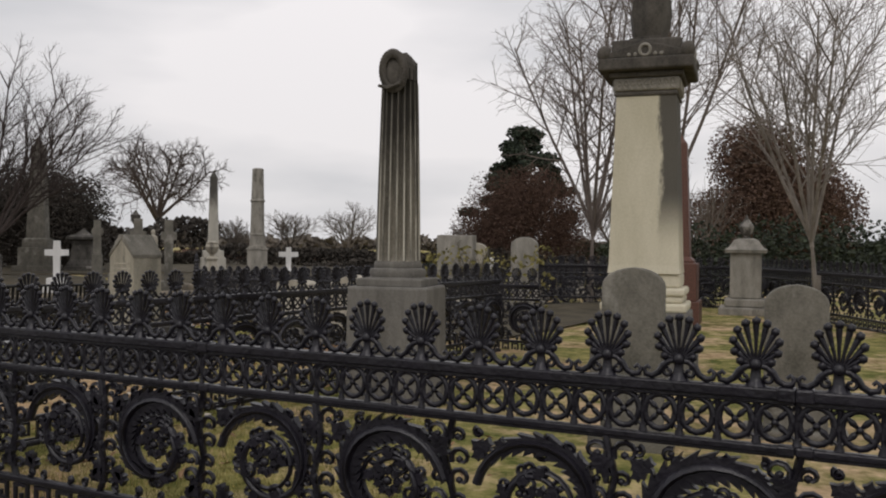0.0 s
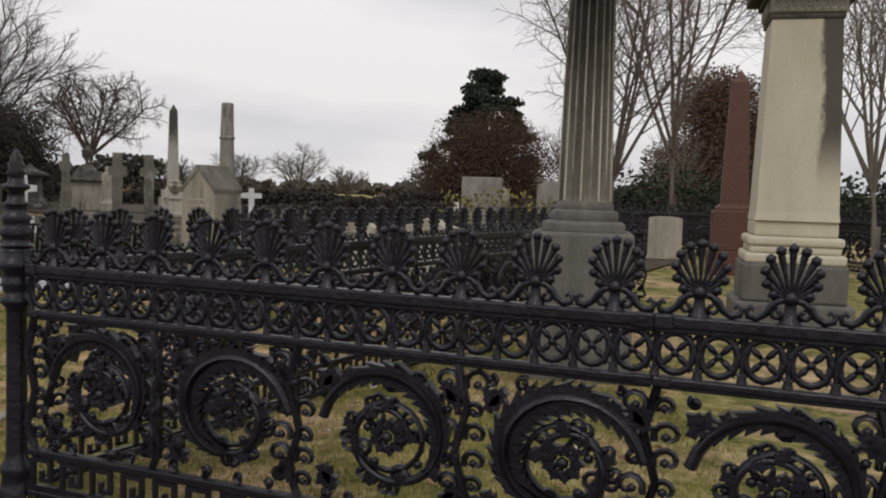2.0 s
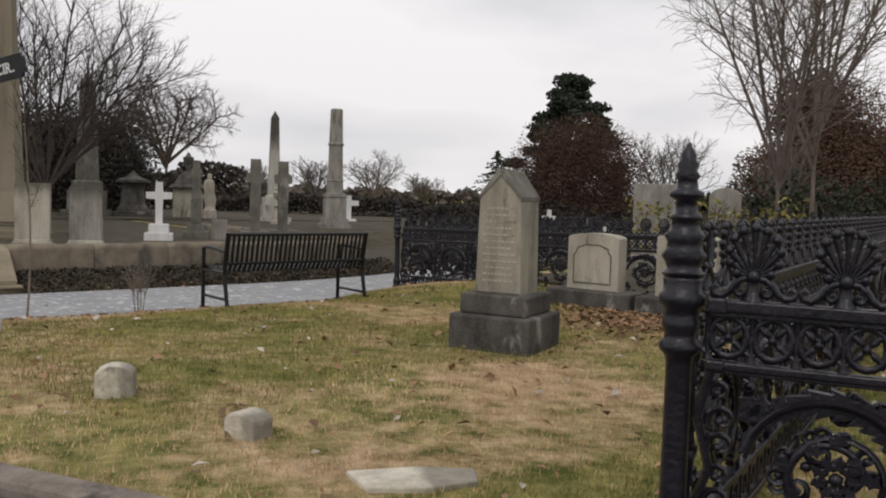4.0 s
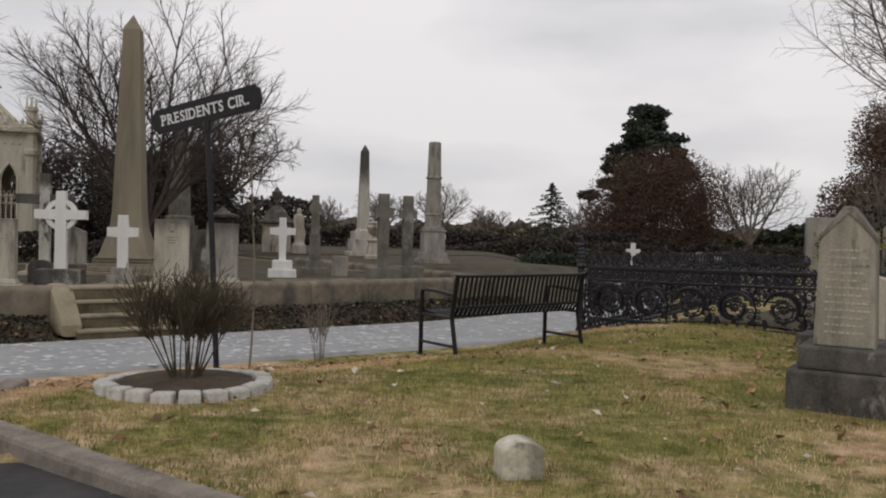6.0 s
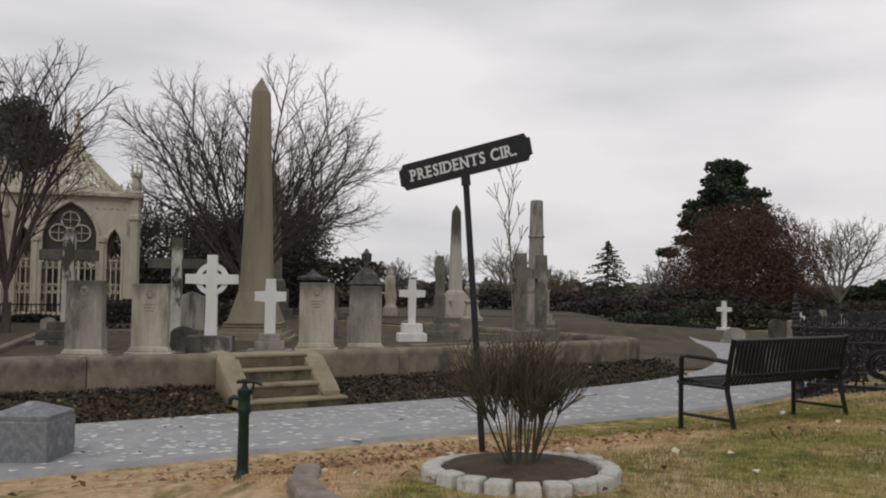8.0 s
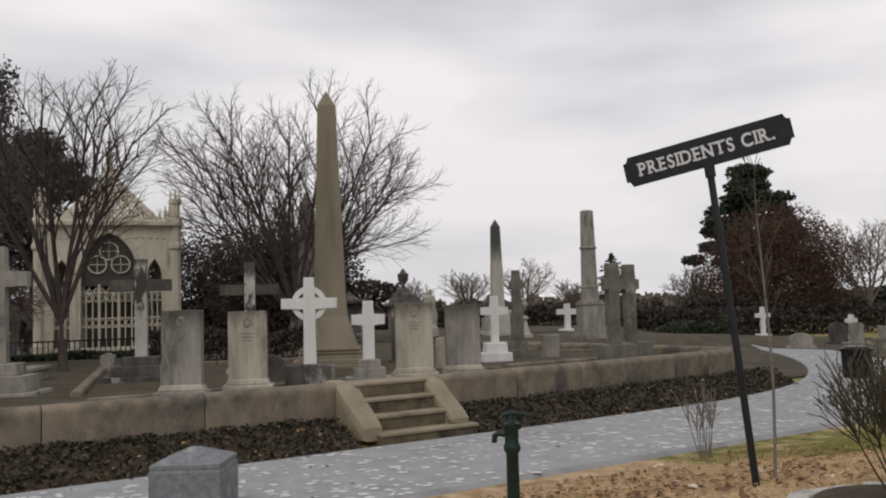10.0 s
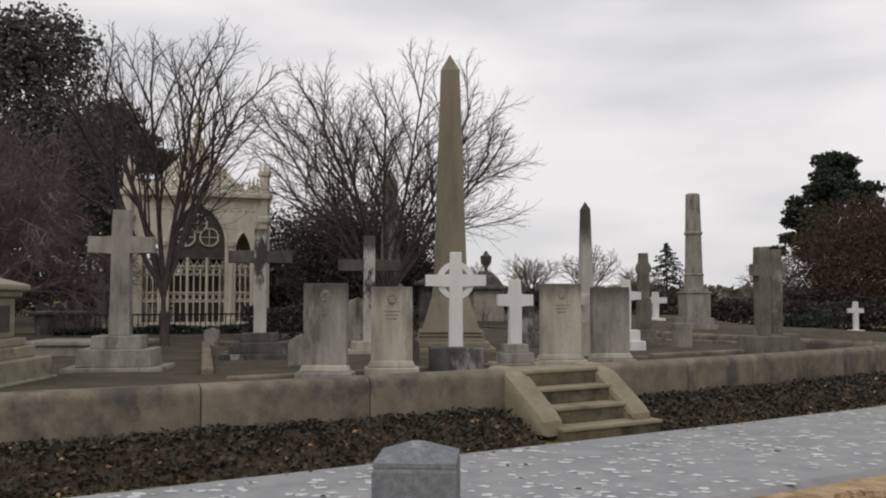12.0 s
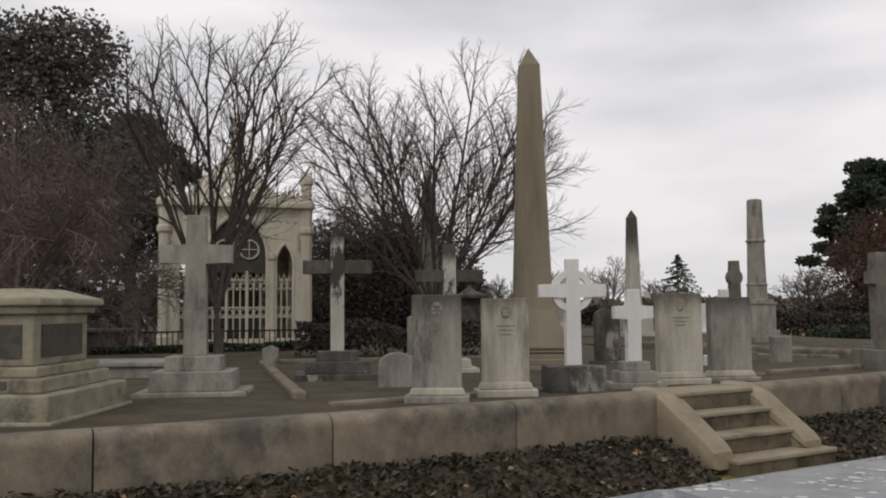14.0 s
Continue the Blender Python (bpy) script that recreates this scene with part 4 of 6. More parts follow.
cross_thing("mossy_cross", at_ground(-18.44, 23.14, 16), 1.70, 1.02, 0.20, 0.18, MOTTLED_STONE, ((1.25, 0.85, 0.14), (0.95, 0.62, 0.18), (0.62, 0.42, 0.14)), "stone cross with blackened arms and a pale bare shaft", 0.73, 0, DARK_STONE, SOOT)
cross_thing("dark_cross", at_ground(-16.93, 24.53, 16), 1.86, 1.10, 0.20, 0.18, MOTTLED_STONE, ((0.9, 0.62, 0.12), (0.64, 0.44, 0.14)), "tall stone cross with blackened arms and a pale shaft", 0.72, 0, PALE_STONE, SOOT)
cross_thing("white_cross", at_ground(-12.34, 26.01, 14), 0.94, 0.56, 0.15, 0.12, WHITE_MARBLE, ((0.62, 0.46, 0.22), (0.44, 0.34, 0.20)), "small bright white marble cross on two steps", 0.68)
cross_thing("rock_cross", at_ground(-10.04, 25.33, 20), 1.56, 0.38, 0.20, 0.20, DIM_STONE, ((0.66, 0.62, 0.36),), "stout rough-hewn grey granite cross on a block", 0.74)
cross_thing("rock_cross", at_ground(-9.60, 26.27, 20), 1.56, 0.38, 0.20, 0.20, DIM_STONE, ((0.66, 0.62, 0.36),), "stout rough-hewn grey granite cross on a block", 0.74)
cross_thing("high_cross", at_ground(-11.88, 27.37, 14), 0.92, 0.25, 0.16, 0.16, DIM_STONE, ((0.62, 0.50, 0.22), (0.40, 0.34, 0.16), (0.25, 0.24, 0.62)), "grey carved high cross with a small ring head", 0.66, 0.15, taper=1.3)
cross_thing("white_cross", at_ground(-9.80, 43.7, 14), 1.02, 0.88, 0.22, 0.18, WHITE_MARBLE, ((0.66, 0.5, 0.14),), "white marble cross before the far column", 0.68)
cross_thing("white_cross", at_ground(-0.12, 50.7, 10), 1.28, 0.72, 0.20, 0.16, WHITE_MARBLE, ((0.6, 0.5, 0.2),), "far white marble cross beyond the footpath", 0.68)


def obelisk(place, tip, base_w, top_w, shaft_z, material, tiers, label, flare=None, cap=0.32, bands=()):
    """tip: height of the point; tiers: (half width, height) pairs under the shaft."""
    th = thing("obelisk", place, label, "obelisk", "obelisks")
    z = 0.0
    for hw, hh in tiers:
        part("plinth", box(B(), (2 * hw, 2 * hw, hh), (0, 0, z), 0.015), material, th)
        z += hh
    prof = [(base_w / 2, shaft_z), (top_w / 2, tip - cap)]
    if flare:
        prof = [(flare, z), (flare, z + 0.05), (flare * 0.93, z + 0.08), (flare * 0.80, z + 0.30), (base_w / 2 * 1.10, shaft_z - 0.25), (base_w / 2, shaft_z + 0.1), (top_w / 2, tip - cap)]
    elif shaft_z > z:
        prof = [(base_w / 2 * 1.3, z), (base_w / 2 * 1.3, shaft_z - 0.06)] + prof
    part("shaft", lathe(B(), prof, 4), material, th)
    part("point", lathe(B(), [(top_w / 2 + 0.002, tip - cap), (0.008, tip)], 4), material, th)
    for zb, r in bands:
        part("band", lathe(B(), [(r, zb), (r, zb + 0.03)], 4), material, th)
    return th


obelisk(at_ground(-19.59, 40.05, 10), 5.65, 0.74, 0.46, 1.45, DIM_STONE, ((0.80, 0.30), (0.62, 0.75), (0.50, 0.20)), "tall dark weathered granite obelisk before the evergreen shrubs", cap=0.45)
obelisk(at_ground(-15.62, 25.64, 9), 5.65, 0.61, 0.35, 1.30, OBELISK_STONE, ((0.80, 0.12), (0.70, 0.10)), "tall tan granite obelisk with a flaring foot", 0.62, 0.33, ((0.27, 0.615), (0.33, 0.605), (0.39, 0.59)))
obelisk(at_ground(-12.56, 41.1, 20), 4.44, 0.44, 0.29, 1.10, FAR_OBELISK, ((0.62, 0.20), (0.50, 0.50), (0.42, 0.30)), "far pale marble obelisk blackened towards its point", cap=0.28)

col = thing("memorial_column", at_ground(-9.53, 36.05, 14), "far grey stone memorial column cut off square on a pedestal", "column")
for (w, h, z) in ((1.02, 0.18, 0.0), (0.86, 0.20, 0.18), (0.72, 0.72, 0.38), (0.78, 0.06, 1.10), (0.64, 0.08, 1.16)):
    part("pedestal_block", box(B(), (w, w, h), (0, 0, z), 0.012), GREY_STONE, col)
part("shaft", lathe(B(), [(0.29, 1.24), (0.27, 1.62), (0.29, 1.64), (0.29, 1.68), (0.26, 1.70), (0.235, 2.85), (0.27, 2.88), (0.27, 2.93), (0.235, 2.96), (0.205, 4.08), (0.15, 4.11)], 20), GREY_STONE, col, smooth=True)

# chest tomb
tomb = thing("chest_tomb", at_ground(-21.12, 18.76, 6, -0.04), "ochre sandstone chest tomb with bronze panels and hipped lid", "tomb")
for name, w, d, h, z, m in (("foundation", 2.60, 1.90, 0.20, -0.18, TOMB_STONE), ("plinth", 2.50, 1.80, 0.26, 0.0, TOMB_STONE), ("step", 2.22, 1.50, 0.14, 0.26, TOMB_STONE), ("moulding", 2.06, 1.36, 0.10, 0.40, TOMB_STONE), ("chest", 1.86, 1.16, 0.50, 0.50, TOMB_STONE), ("cornice", 1.98, 1.28, 0.08, 1.00, TOMB_STONE), ("lid_edge", 2.12, 1.40, 0.07, 1.08, TOMB_STONE)):
    part(name, box(B(), (w, d, h), (0, 0, z), 0.02), m, tomb)
bm = B()
a = [bm.verts.new(p) for p in ((-1.05, -0.69, 1.15), (1.05, -0.69, 1.15), (1.05, 0.69, 1.15), (-1.05, 0.69, 1.15))]
c = [bm.verts.new(p) for p in ((-0.75, -0.40, 1.25), (0.75, -0.40, 1.25), (0.75, 0.40, 1.25), (-0.75, 0.40, 1.25))]
for i in range(4):
    bm.faces.new((a[i], a[(i + 1) % 4], c[(i + 1) % 4], c[i]))
bm.faces.new(c)
bm.faces.new(a[::-1])
part("lid", bm, TOMB_STONE, tomb)
for x in (-0.45, 0.45):
    part("bronze_panel", box(B(), (0.74, 0.02, 0.32), (x, -0.585, 0.58), 0.004), PLAQUE, tomb, "dark bronze inscription panel")
part("side_panel", box(B(), (0.02, 0.86, 0.32), (0.935, 0, 0.58), 0.004), PLAQUE, tomb, "dark bronze side panel")
for k in range(5):
    part("worn_letter", box(B(), (0.06, 0.01, 0.075), (0.30 + 0.11 * k, -0.755, 0.30)), PLAQUE, tomb)

# broken fluted column with a wreath
fc = thing("fluted_column", at_ground(-2.86, 11.24, -14), "broken fluted marble column with a stone wreath on a grey pedestal", "column")
part("pedestal", box(B(), (0.66, 0.60, 0.96), (0, 0, 0), 0.02, taper=0.96), PEDESTAL_GREY, fc, "grey granite pedestal block")
part("column_plinth", box(B(), (0.52, 0.50, 0.065), (0, 0, 0.955), 0.012), PEDESTAL_GREY, fc)
part("column_base", lathe(B(), [(0.235, 0.95), (0.235, 1.02), (0.215, 1.03), (0.225, 1.06), (0.215, 1.09), (0.185, 1.10), (0.190, 1.125), (0.178, 1.15)], 32), PEDESTAL_GREY, fc, smooth=True)
bm = B()
nf, rings = 18, []
for k in range(13):
    t = (k - 0.72) / 11.28 if k > 1 else 0.025 * k
    z, r = 1.15 + t * 1.50, 0.168 - 0.034 * t ** 1.3
    ring = []
    for i in range(nf * 8):
        a = i * 2 * math.pi / (nf * 8)
        u = max(0, i % 8 - 1.5) / 6.5
        dip = 0.030 * math.sin(math.pi * u) ** 0.8 if 0 < k else 0
        ring.append(bm.verts.new(((r - dip) * math.cos(a), (r - dip) * math.sin(a), z + (0.035 * math.sin(a * 2 + 1) + 0.025 * math.sin(5 * a) if k == 12 else 0))))
    rings.append(ring)
for a, c in zip(rings, rings[1:]):
    n = len(a)
    for i in range(n):
        bm.faces.new((a[i], a[(i + 1) % n], c[(i + 1) % n], c[i]))
bm.faces.new(rings[-1])
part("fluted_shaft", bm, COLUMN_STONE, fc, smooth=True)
for j in range(nf):
    a = (j * 8 + 0.75) * 2 * math.pi / (nf * 8)
    c, s = math.cos(a), math.sin(a)
    pts = [((r + 0.0005) * c, (r + 0.0005) * s, z) for r, z in [(0.168 - 0.034 * t ** 1.3, 1.155 + t * 1.49) for t in (0, 0.25, 0.5, 0.75, 0.93)]]
    part("fillet", tube(B(), pts, [0.0075, 0.0072, 0.0068, 0.0064, 0.0060], 5), FILLET_STONE, fc, "pale fillet, darker towards the top", True)
bm = B()
for k in range(30):
    a = k * 2 * math.pi / 30
    p = Vector((-0.005 + 0.085 * math.cos(a), -0.165 - 0.02 * math.sin(a), 2.61 + 0.130 * math.sin(a)))
    bmesh.ops.create_icosphere(bm, subdivisions=1, radius=0.036, matrix=Matrix.Translation(p) @ Matrix.Diagonal((1, 0.8, 1.1, 1)))
tube(bm, [(-0.12, -0.17, 2.50), (-0.04, -0.20, 2.475), (0.05, -0.18, 2.51), (0.08, -0.16, 2.57)], [0.012, 0.016, 0.014, 0.008], 6)
bmesh.ops.create_icosphere(bm, subdivisions=2, radius=0.1, matrix=Matrix.Translation((-0.005, -0.150, 2.61)) @ Matrix.Diagonal((0.80, 0.30, 1.22, 1)))
part("wreath", bm, SOOT, fc, "dark carved leaf wreath hung on the column", True)
bm = B()
lathe(bm, [(0.132, 2.56), (0.128, 2.68), (0.10, 2.75), (0.03, 2.77)], 12)
for v in bm.verts:
    v.co.z += 0.05 * noise.noise(v.co * 9) if v.co.z > 2.6 else 0
part("broken_top", bm, SOOT, fc)

# tall pedestal with a standing statue
ped = thing("pedestal_monument", at_ground(-0.43, 13.30, -19), "tall cream marble pedestal with a dark carved capital", "monument")
for name, w, h, z, m in (("foundation", 1.00, 0.30, 0.0, PEDESTAL_GREY), ("die", 0.88, 0.34, 0.30, PEDESTAL_GREY), ("torus", 0.84, 0.09, 0.64, CREAM_STONE), ("scotia", 0.76, 0.07, 0.73, CREAM_STONE), ("upper_torus", 0.80, 0.08, 0.80, CREAM_STONE), ("fillet", 0.70, 0.14, 0.88, CREAM_STONE)):
    part(name, box(B(), (w, w * 0.92, h), (0, 0, z), 0.025), m, ped)
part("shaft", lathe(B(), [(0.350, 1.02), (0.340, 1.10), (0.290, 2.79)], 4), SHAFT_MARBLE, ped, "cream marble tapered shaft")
for name, w, h, z in (("necking", 0.62, 0.05, 2.78), ("frieze", 0.64, 0.13, 2.83), ("bed_moulding", 0.72, 0.06, 2.96), ("cornice", 0.92, 0.12, 3.02), ("blocking", 0.68, 0.20, 3.14)):
    part(name, box(B(), (w, w, h), (0, 0, z), 0.02), GREY_STONE if name == "frieze" else SOOT, ped)
for a in range(4):
    bm = slab(B(), [(-0.40, 3.14), (-0.40, 3.18), (0, 3.30), (0.40, 3.18), (0.40, 3.14)], -0.44, -0.32, 0.01)
    part("pediment", bm, SOOT, ped).rotation_euler.z = a * math.pi / 2
    bm = tube(B(), [(0.052 * math.cos(q), -0.445, 3.205 + 0.055 * math.sin(q)) for q in [j * math.pi / 8 for j in range(17)]], 0.016, 6)
    for q in range(4):
        bead(bm, (0.14 * (-1) ** q + 0.03 * (q - 1.5), -0.44, 3.165), 0.022)
    part("carved_wreath", bm, GREY_STONE, ped, smooth=True).rotation_euler.z = a * math.pi / 2
    bm = B()
    bmesh.ops.create_icosphere(bm, subdivisions=2, radius=0.075, matrix=Matrix.Translation((0.40, -0.40, 3.19)) @ Matrix.Diagonal((1, 1, 1.2, 1)))
    part("corner_acroterion", bm, SOOT, ped, smooth=True).rotation_euler.z = a * math.pi / 2
    frieze_row = new("carved_frieze")
    frieze_row.parent = ped
    frieze_row.rotation_euler.z = a * math.pi / 2
    for k in range(9):
        bm = tube(B(), [(0.026 * math.cos(q), 0.0, 0.045 * math.sin(q)) for q in [j * math.pi / 5 for j in range(9)]], 0.011, 5)
        bead(bm, (0, 0, 0), 0.016)
        part("carved_leaf", bm, GREY_STONE, frieze_row, smooth=True).location = (-0.26 + 0.065 * k, -0.322, 2.895)
bm = B()
lathe(bm, [(0.24, 0.0), (0.24, 0.05), (0.15, 0.06), (0.17, 0.12), (0.20, 0.30), (0.18, 0.55), (0.16, 0.75), (0.20, 0.95), (0.19, 1.10), (0.08, 1.20), (0.07, 1.24), (0.09, 1.32), (0.06, 1.42), (0.02, 1.44)], 14)
for v in bm.verts:
    a = math.atan2(v.co.y, v.co.x)
    if 0.06 < v.co.z < 0.95:
        v.co.x *= 1 + 0.12 * math.sin(5 * a + 2 * v.co.z)
        v.co.y *= 1 + 0.12 * math.sin(4 * a + 1)
statue = new("statue", finish("statue", bm, SOOT, True))
statue.matrix_basis = pose(-0.43, 13.30, ground(-0.43, 13.30) + 3.32, 0, 0, -19)
tagged(statue, "dark weathered draped stone statue on the pedestal", "statue")

obelisk(at_ground(1.36, 18.8, -20), 3.20, 0.42, 0.27, 1.12, RED_GRANITE, ((0.38, 0.40), (0.33, 0.62)), "polished red granite obelisk on a red plinth", cap=0.20)

# stones behind the near fence
slab_stone("headstone", at_ground(-1.28, 10.0, -20), 0.39, 1.06, 0.12, DIM_STONE, (0.52, 0.3, 0.10), "mottled grey round-topped headstone behind the fence", "round")
slab_stone("headstone", at_ground(-0.14, 10.25, -20), 0.40, 0.96, 0.12, DIM_STONE, (0.66, 0.3, 0.08), "low grey round-topped headstone behind the fence", "round")
slab_stone("headstone", at_ground(1.2, 21.5, -15), 0.62, 0.78, 0.14, PALE_STONE, (0.74, 0.3, 0.06), "pale white headstone with a cambered top", "camber")
slab_stone("headstone", at_ground(-0.9, 22.0, -15), 0.55, 1.30, 0.16, GREY_STONE, (0.8, 0.4, 0.14), "tall grey headstone near the far fence", "round")
slab_stone("headstone", at_ground(-1.9, 22.6, -15), 0.55, 1.35, 0.2, PALE_STONE, (0.8, 0.4, 0.14), "tall grey headstone near the far fence", "round")
slab_stone("headstone", at_ground(-2.3, 21.5, -15), 0.72, 1.32, 0.36, GREY_STONE, (1.05, 0.6, 0.2), "broad dark grey granite monument slab", "flat")
slab_stone("headstone", at_ground(-2.0, 16.4, -20), 0.5, 0.42, 0.14, GREY_STONE, None, "small grey round-topped stone in the grass", "round")

um = thing("urn_monument", at_ground(3.2, 20.8, -20), "pale stone monument with a draped urn on a moulded cap", "monument")
for w, h, z in ((0.95, 0.16, 0), (0.74, 0.16, 0.16), (0.56, 0.86, 0.32)):
    part("block", box(B(), (w, w, h), (0, 0, z), 0.03), GREY_STONE, um)
part("cap", lathe(B(), [(0.36, 1.18), (0.38, 1.24), (0.30, 1.30), (0.22, 1.42), (0.14, 1.46)], 4), GREY_STONE, um)
part("urn", lathe(B(), [(0.05, 1.45), (0.05, 1.50), (0.12, 1.58), (0.14, 1.68), (0.09, 1.76), (0.03, 1.84), (0.015, 1.90)], 16), DARK_STONE, um, smooth=True)

# gabled monument on the lawn
mon = thing("gabled_monument", at_ground(-5.60, 13.08, -28, -0.08), "weathered gabled marble monument on two dark granite steps", "monument")
mon.scale = (0.9, 0.9, 0.9)
part("step", box(B(), (0.72, 0.72, 0.32), (0, 0, -0.12), 0.02), DARK_STONE, mon, "dark granite step")
part("upper_step", box(B(), (0.59, 0.59, 0.17), (0, 0, 0.20), 0.02), DARK_STONE, mon, "dark granite step")
bm = slab(B(), [(-0.205, 0), (-0.185, 0.78), (-0.16, 0.82), (-0.03, 0.99), (0.03, 0.99), (0.16, 0.82), (0.185, 0.78), (0.205, 0)], -0.20, 0.20, 0.015)
part("shaft", bm, LICHENED_MARBLE, mon).location.z = 0.37
bm = slab(B(), [(-0.19, 0.765), (-0.19, 0.80), (-0.03, 1.02), (0.03, 1.02), (0.19, 0.80), (0.19, 0.765), (0.0, 0.985)], -0.21, 0.21, 0.008)
part("gable_cap", bm, DIM_STONE, mon).location.z = 0.37
rnd = random.Random(17)
for k in range(12):
    x, bm = -0.135 + 0.02 * (k % 3 == 2), B()
    while x < 0.12 - 0.03 * (k % 3 == 2):
        w = rnd.uniform(0.018, 0.045)
        box(bm, (w, 0.004, 0.016), (x + w / 2, -0.2005, 0.10 + 0.054 * k))
        x += w + 0.010
    part("inscription_line", bm, PALE_STONE, mon).location.z = 0.37


slab_stone("headstone", at_ground(-4.42, 15.65, -36), 0.58, 0.60, 0.22, PALE_STONE, (0.96, 0.46, 0.20), "pale grey granite headstone with an arched panel", "camber", DARK_STONE, panel=(0.42, 0.40, 0.08))
slab_stone("headstone", at_ground(-3.62, 15.05, -36), 0.60, 0.70, 0.22, PALE_STONE, (0.92, 0.46, 0.20), "pale grey granite headstone with a shallow peaked top", "peak", DARK_STONE)
slab_stone("footstone", at_ground(-7.86, 11.22, 14), 0.20, 0.19, 0.15, FOOT_STONE, None, "small pale footstone with a worn top, darker towards one side", "camber")
slab_stone("footstone", at_ground(-7.00, 10.54, -30), 0.18, 0.14, 0.14, FOOT_STONE, None, "small pale footstone with worn initials", "camber")
fm = thing("flat_marker", at_ground(-6.22, 9.93, 10, -0.005), "pale broken stone slab lying flat in the grass", "grave marker")
bm = B()
slab(bm, [(-0.26, -0.10), (-0.20, 0.10), (0.05, 0.13), (0.24, 0.07), (0.26, -0.08), (0.02, -0.13)], -0.02, 0.02, 0.008)
part("marker_slab", bm, FOOT_STONE, fm).rotation_euler.x = math.pi / 2

gm = thing("granite_block", pose(-14.61, 15.62, 0.0, 0, 0, 4), "squat blue-grey granite post with a peaked top", "stone post")
part("shaft", lathe(B(), [(0.285, 0.0), (0.285, 0.44), (0.272, 0.47)], 4), BLUE_STONE, gm)
part("cap", lathe(B(), [(0.28, 0.47), (0.28, 0.50), (0.04, 0.60)], 4), BLUE_STONE, gm)


# ---- further stones of the circle ----
def kerb_run(p, q, h, label):
    p, q = Vector(p), Vector(q)
    m, way = (p + q) / 2, q - p
    k = thing("grave_kerb", at_ground(m.x, m.y, math.degrees(math.atan2(way.y, way.x))), label, "grave kerb", "grave kerbs")
    n = max(1, round(way.length / 1.1))
    w = way.length / n
    for i in range(n):
        part("kerb_stone", box(B(), (w - 0.01, 0.16, h), ((i + 0.5) * w - way.length / 2, 0, 0), 0.03), COPING_STONE, k)
    return k


kerb_run((-18.15, 20.35), (-20.7, 26.3), 0.13, "low brown stone kerb between grave plots")
kerb_run((-20.7, 26.3), (-16.2, 27.6), 0.14, "low brown stone kerb behind the crosses")
kerb_run((-12.1, 24.0), (-10.4, 25.3), 0.12, "low brown stone kerb before the rock crosses")
kerb_run((-17.6, 19.6), (-12.2, 23.9), 0.10, "low worn stone kerb along the headstones")
kerb_run((-11.3, 28.6), (-9.4, 27.9), 0.12, "low brown stone kerb before the far column")
slab_stone("small_marker", at_ground(-20.45, 26.0, 14), 0.30, 0.42, 0.14, GREY_STONE, None, "small pointed grey marker stone", "peak")
slab_stone("small_marker", at_ground(-17.3, 21.9, 14), 0.5, 0.5, 0.16, GREY_STONE, None, "low round-topped grey marker between the headstones", "round")
slab_stone("small_marker", at_ground(-15.9, 22.4, 14), 0.42, 0.46, 0.16, DARK_STONE, None, "low blackened round-topped marker", "round")
slab_stone("small_marker", at_ground(-13.2, 24.4, 14), 0.40, 0.62, 0.14, PALE_STONE, None, "small pale marker behind the headstones", "camber")
slab_stone("small_marker", at_ground(-14.3, 26.6, 14), 0.46, 0.95, 0.16, DARK_STONE, (0.6, 0.3, 0.1), "blackened upright marker beside the obelisk", "round")
slab_stone("small_marker", at_ground(-17.9, 27.8, 14), 0.6, 0.9, 0.18, GREY_STONE, (0.8, 0.4, 0.12), "grey upright headstone behind the crosses", "peak")
slab_stone("small_marker", at_ground(-11.2, 26.9, 14), 0.36, 0.52, 0.16, GREY_STONE, None, "low grey marker beside the high cross", "flat")
cross_thing("dark_cross", at_ground(-26.6, 32.8, 10), 1.20, 0.75, 0.22, 0.2, DARK_STONE, ((0.8, 0.6, 0.2), (0.55, 0.45, 0.16)), "dark stone cross under the magnolia", 0.74)
ct = thing("box_tomb", at_ground(-26.2, 30.2, 10), "low dark stone box tomb under the trees", "tomb")
part("chest", box(B(), (1.1, 0.8, 0.55), (0, 0, 0), 0.03, taper=1.06), DARK_STONE, ct)
part("lid", box(B(), (1.35, 1.0, 0.10), (0, 0, 0.55), 0.03), DARK_STONE, ct)
lt2 = thing("ledger_stone", at_ground(-21.6, 23.6, 10), "flat grey ledger stone on a low plinth", "grave marker")
part("plinth", box(B(), (1.9, 0.9, 0.22), (0, 0, 0), 0.03), GREY_STONE, lt2)
part("ledger", box(B(), (2.0, 1.0, 0.08), (0, 0, 0.22), 0.02), GREY_STONE, lt2)
du = thing("urn_monument", at_ground(-18.35, 41.6, 14), "blackened stone tomb monument under a spreading cap", "monument")
for w, h, z in ((1.6, 0.14, 0.0), (1.36, 0.12, 0.14)):
    part("plinth", box(B(), (w, w, h), (0, 0, z), 0.02), DARK_STONE, du)
part("bell", lathe(B(), [(0.60, 0.26), (0.58, 0.34), (0.46, 0.55), (0.40, 1.15), (0.42, 1.35), (0.62, 1.42), (0.62, 1.52), (0.30, 1.62), (0.12, 1.76), (0.03, 1.88)], 4), DARK_STONE, du)
ou = thing("ornate_urn", at_ground(-11.74, 38.0, 14), "mossy pale stone urn on a carved pedestal", "urn")
part("pedestal", lathe(B(), [(0.34, 0.0), (0.34, 0.16), (0.26, 0.20), (0.22, 0.40), (0.18, 0.62), (0.24, 0.72), (0.15, 0.80)], 4), PALE_STONE, ou)
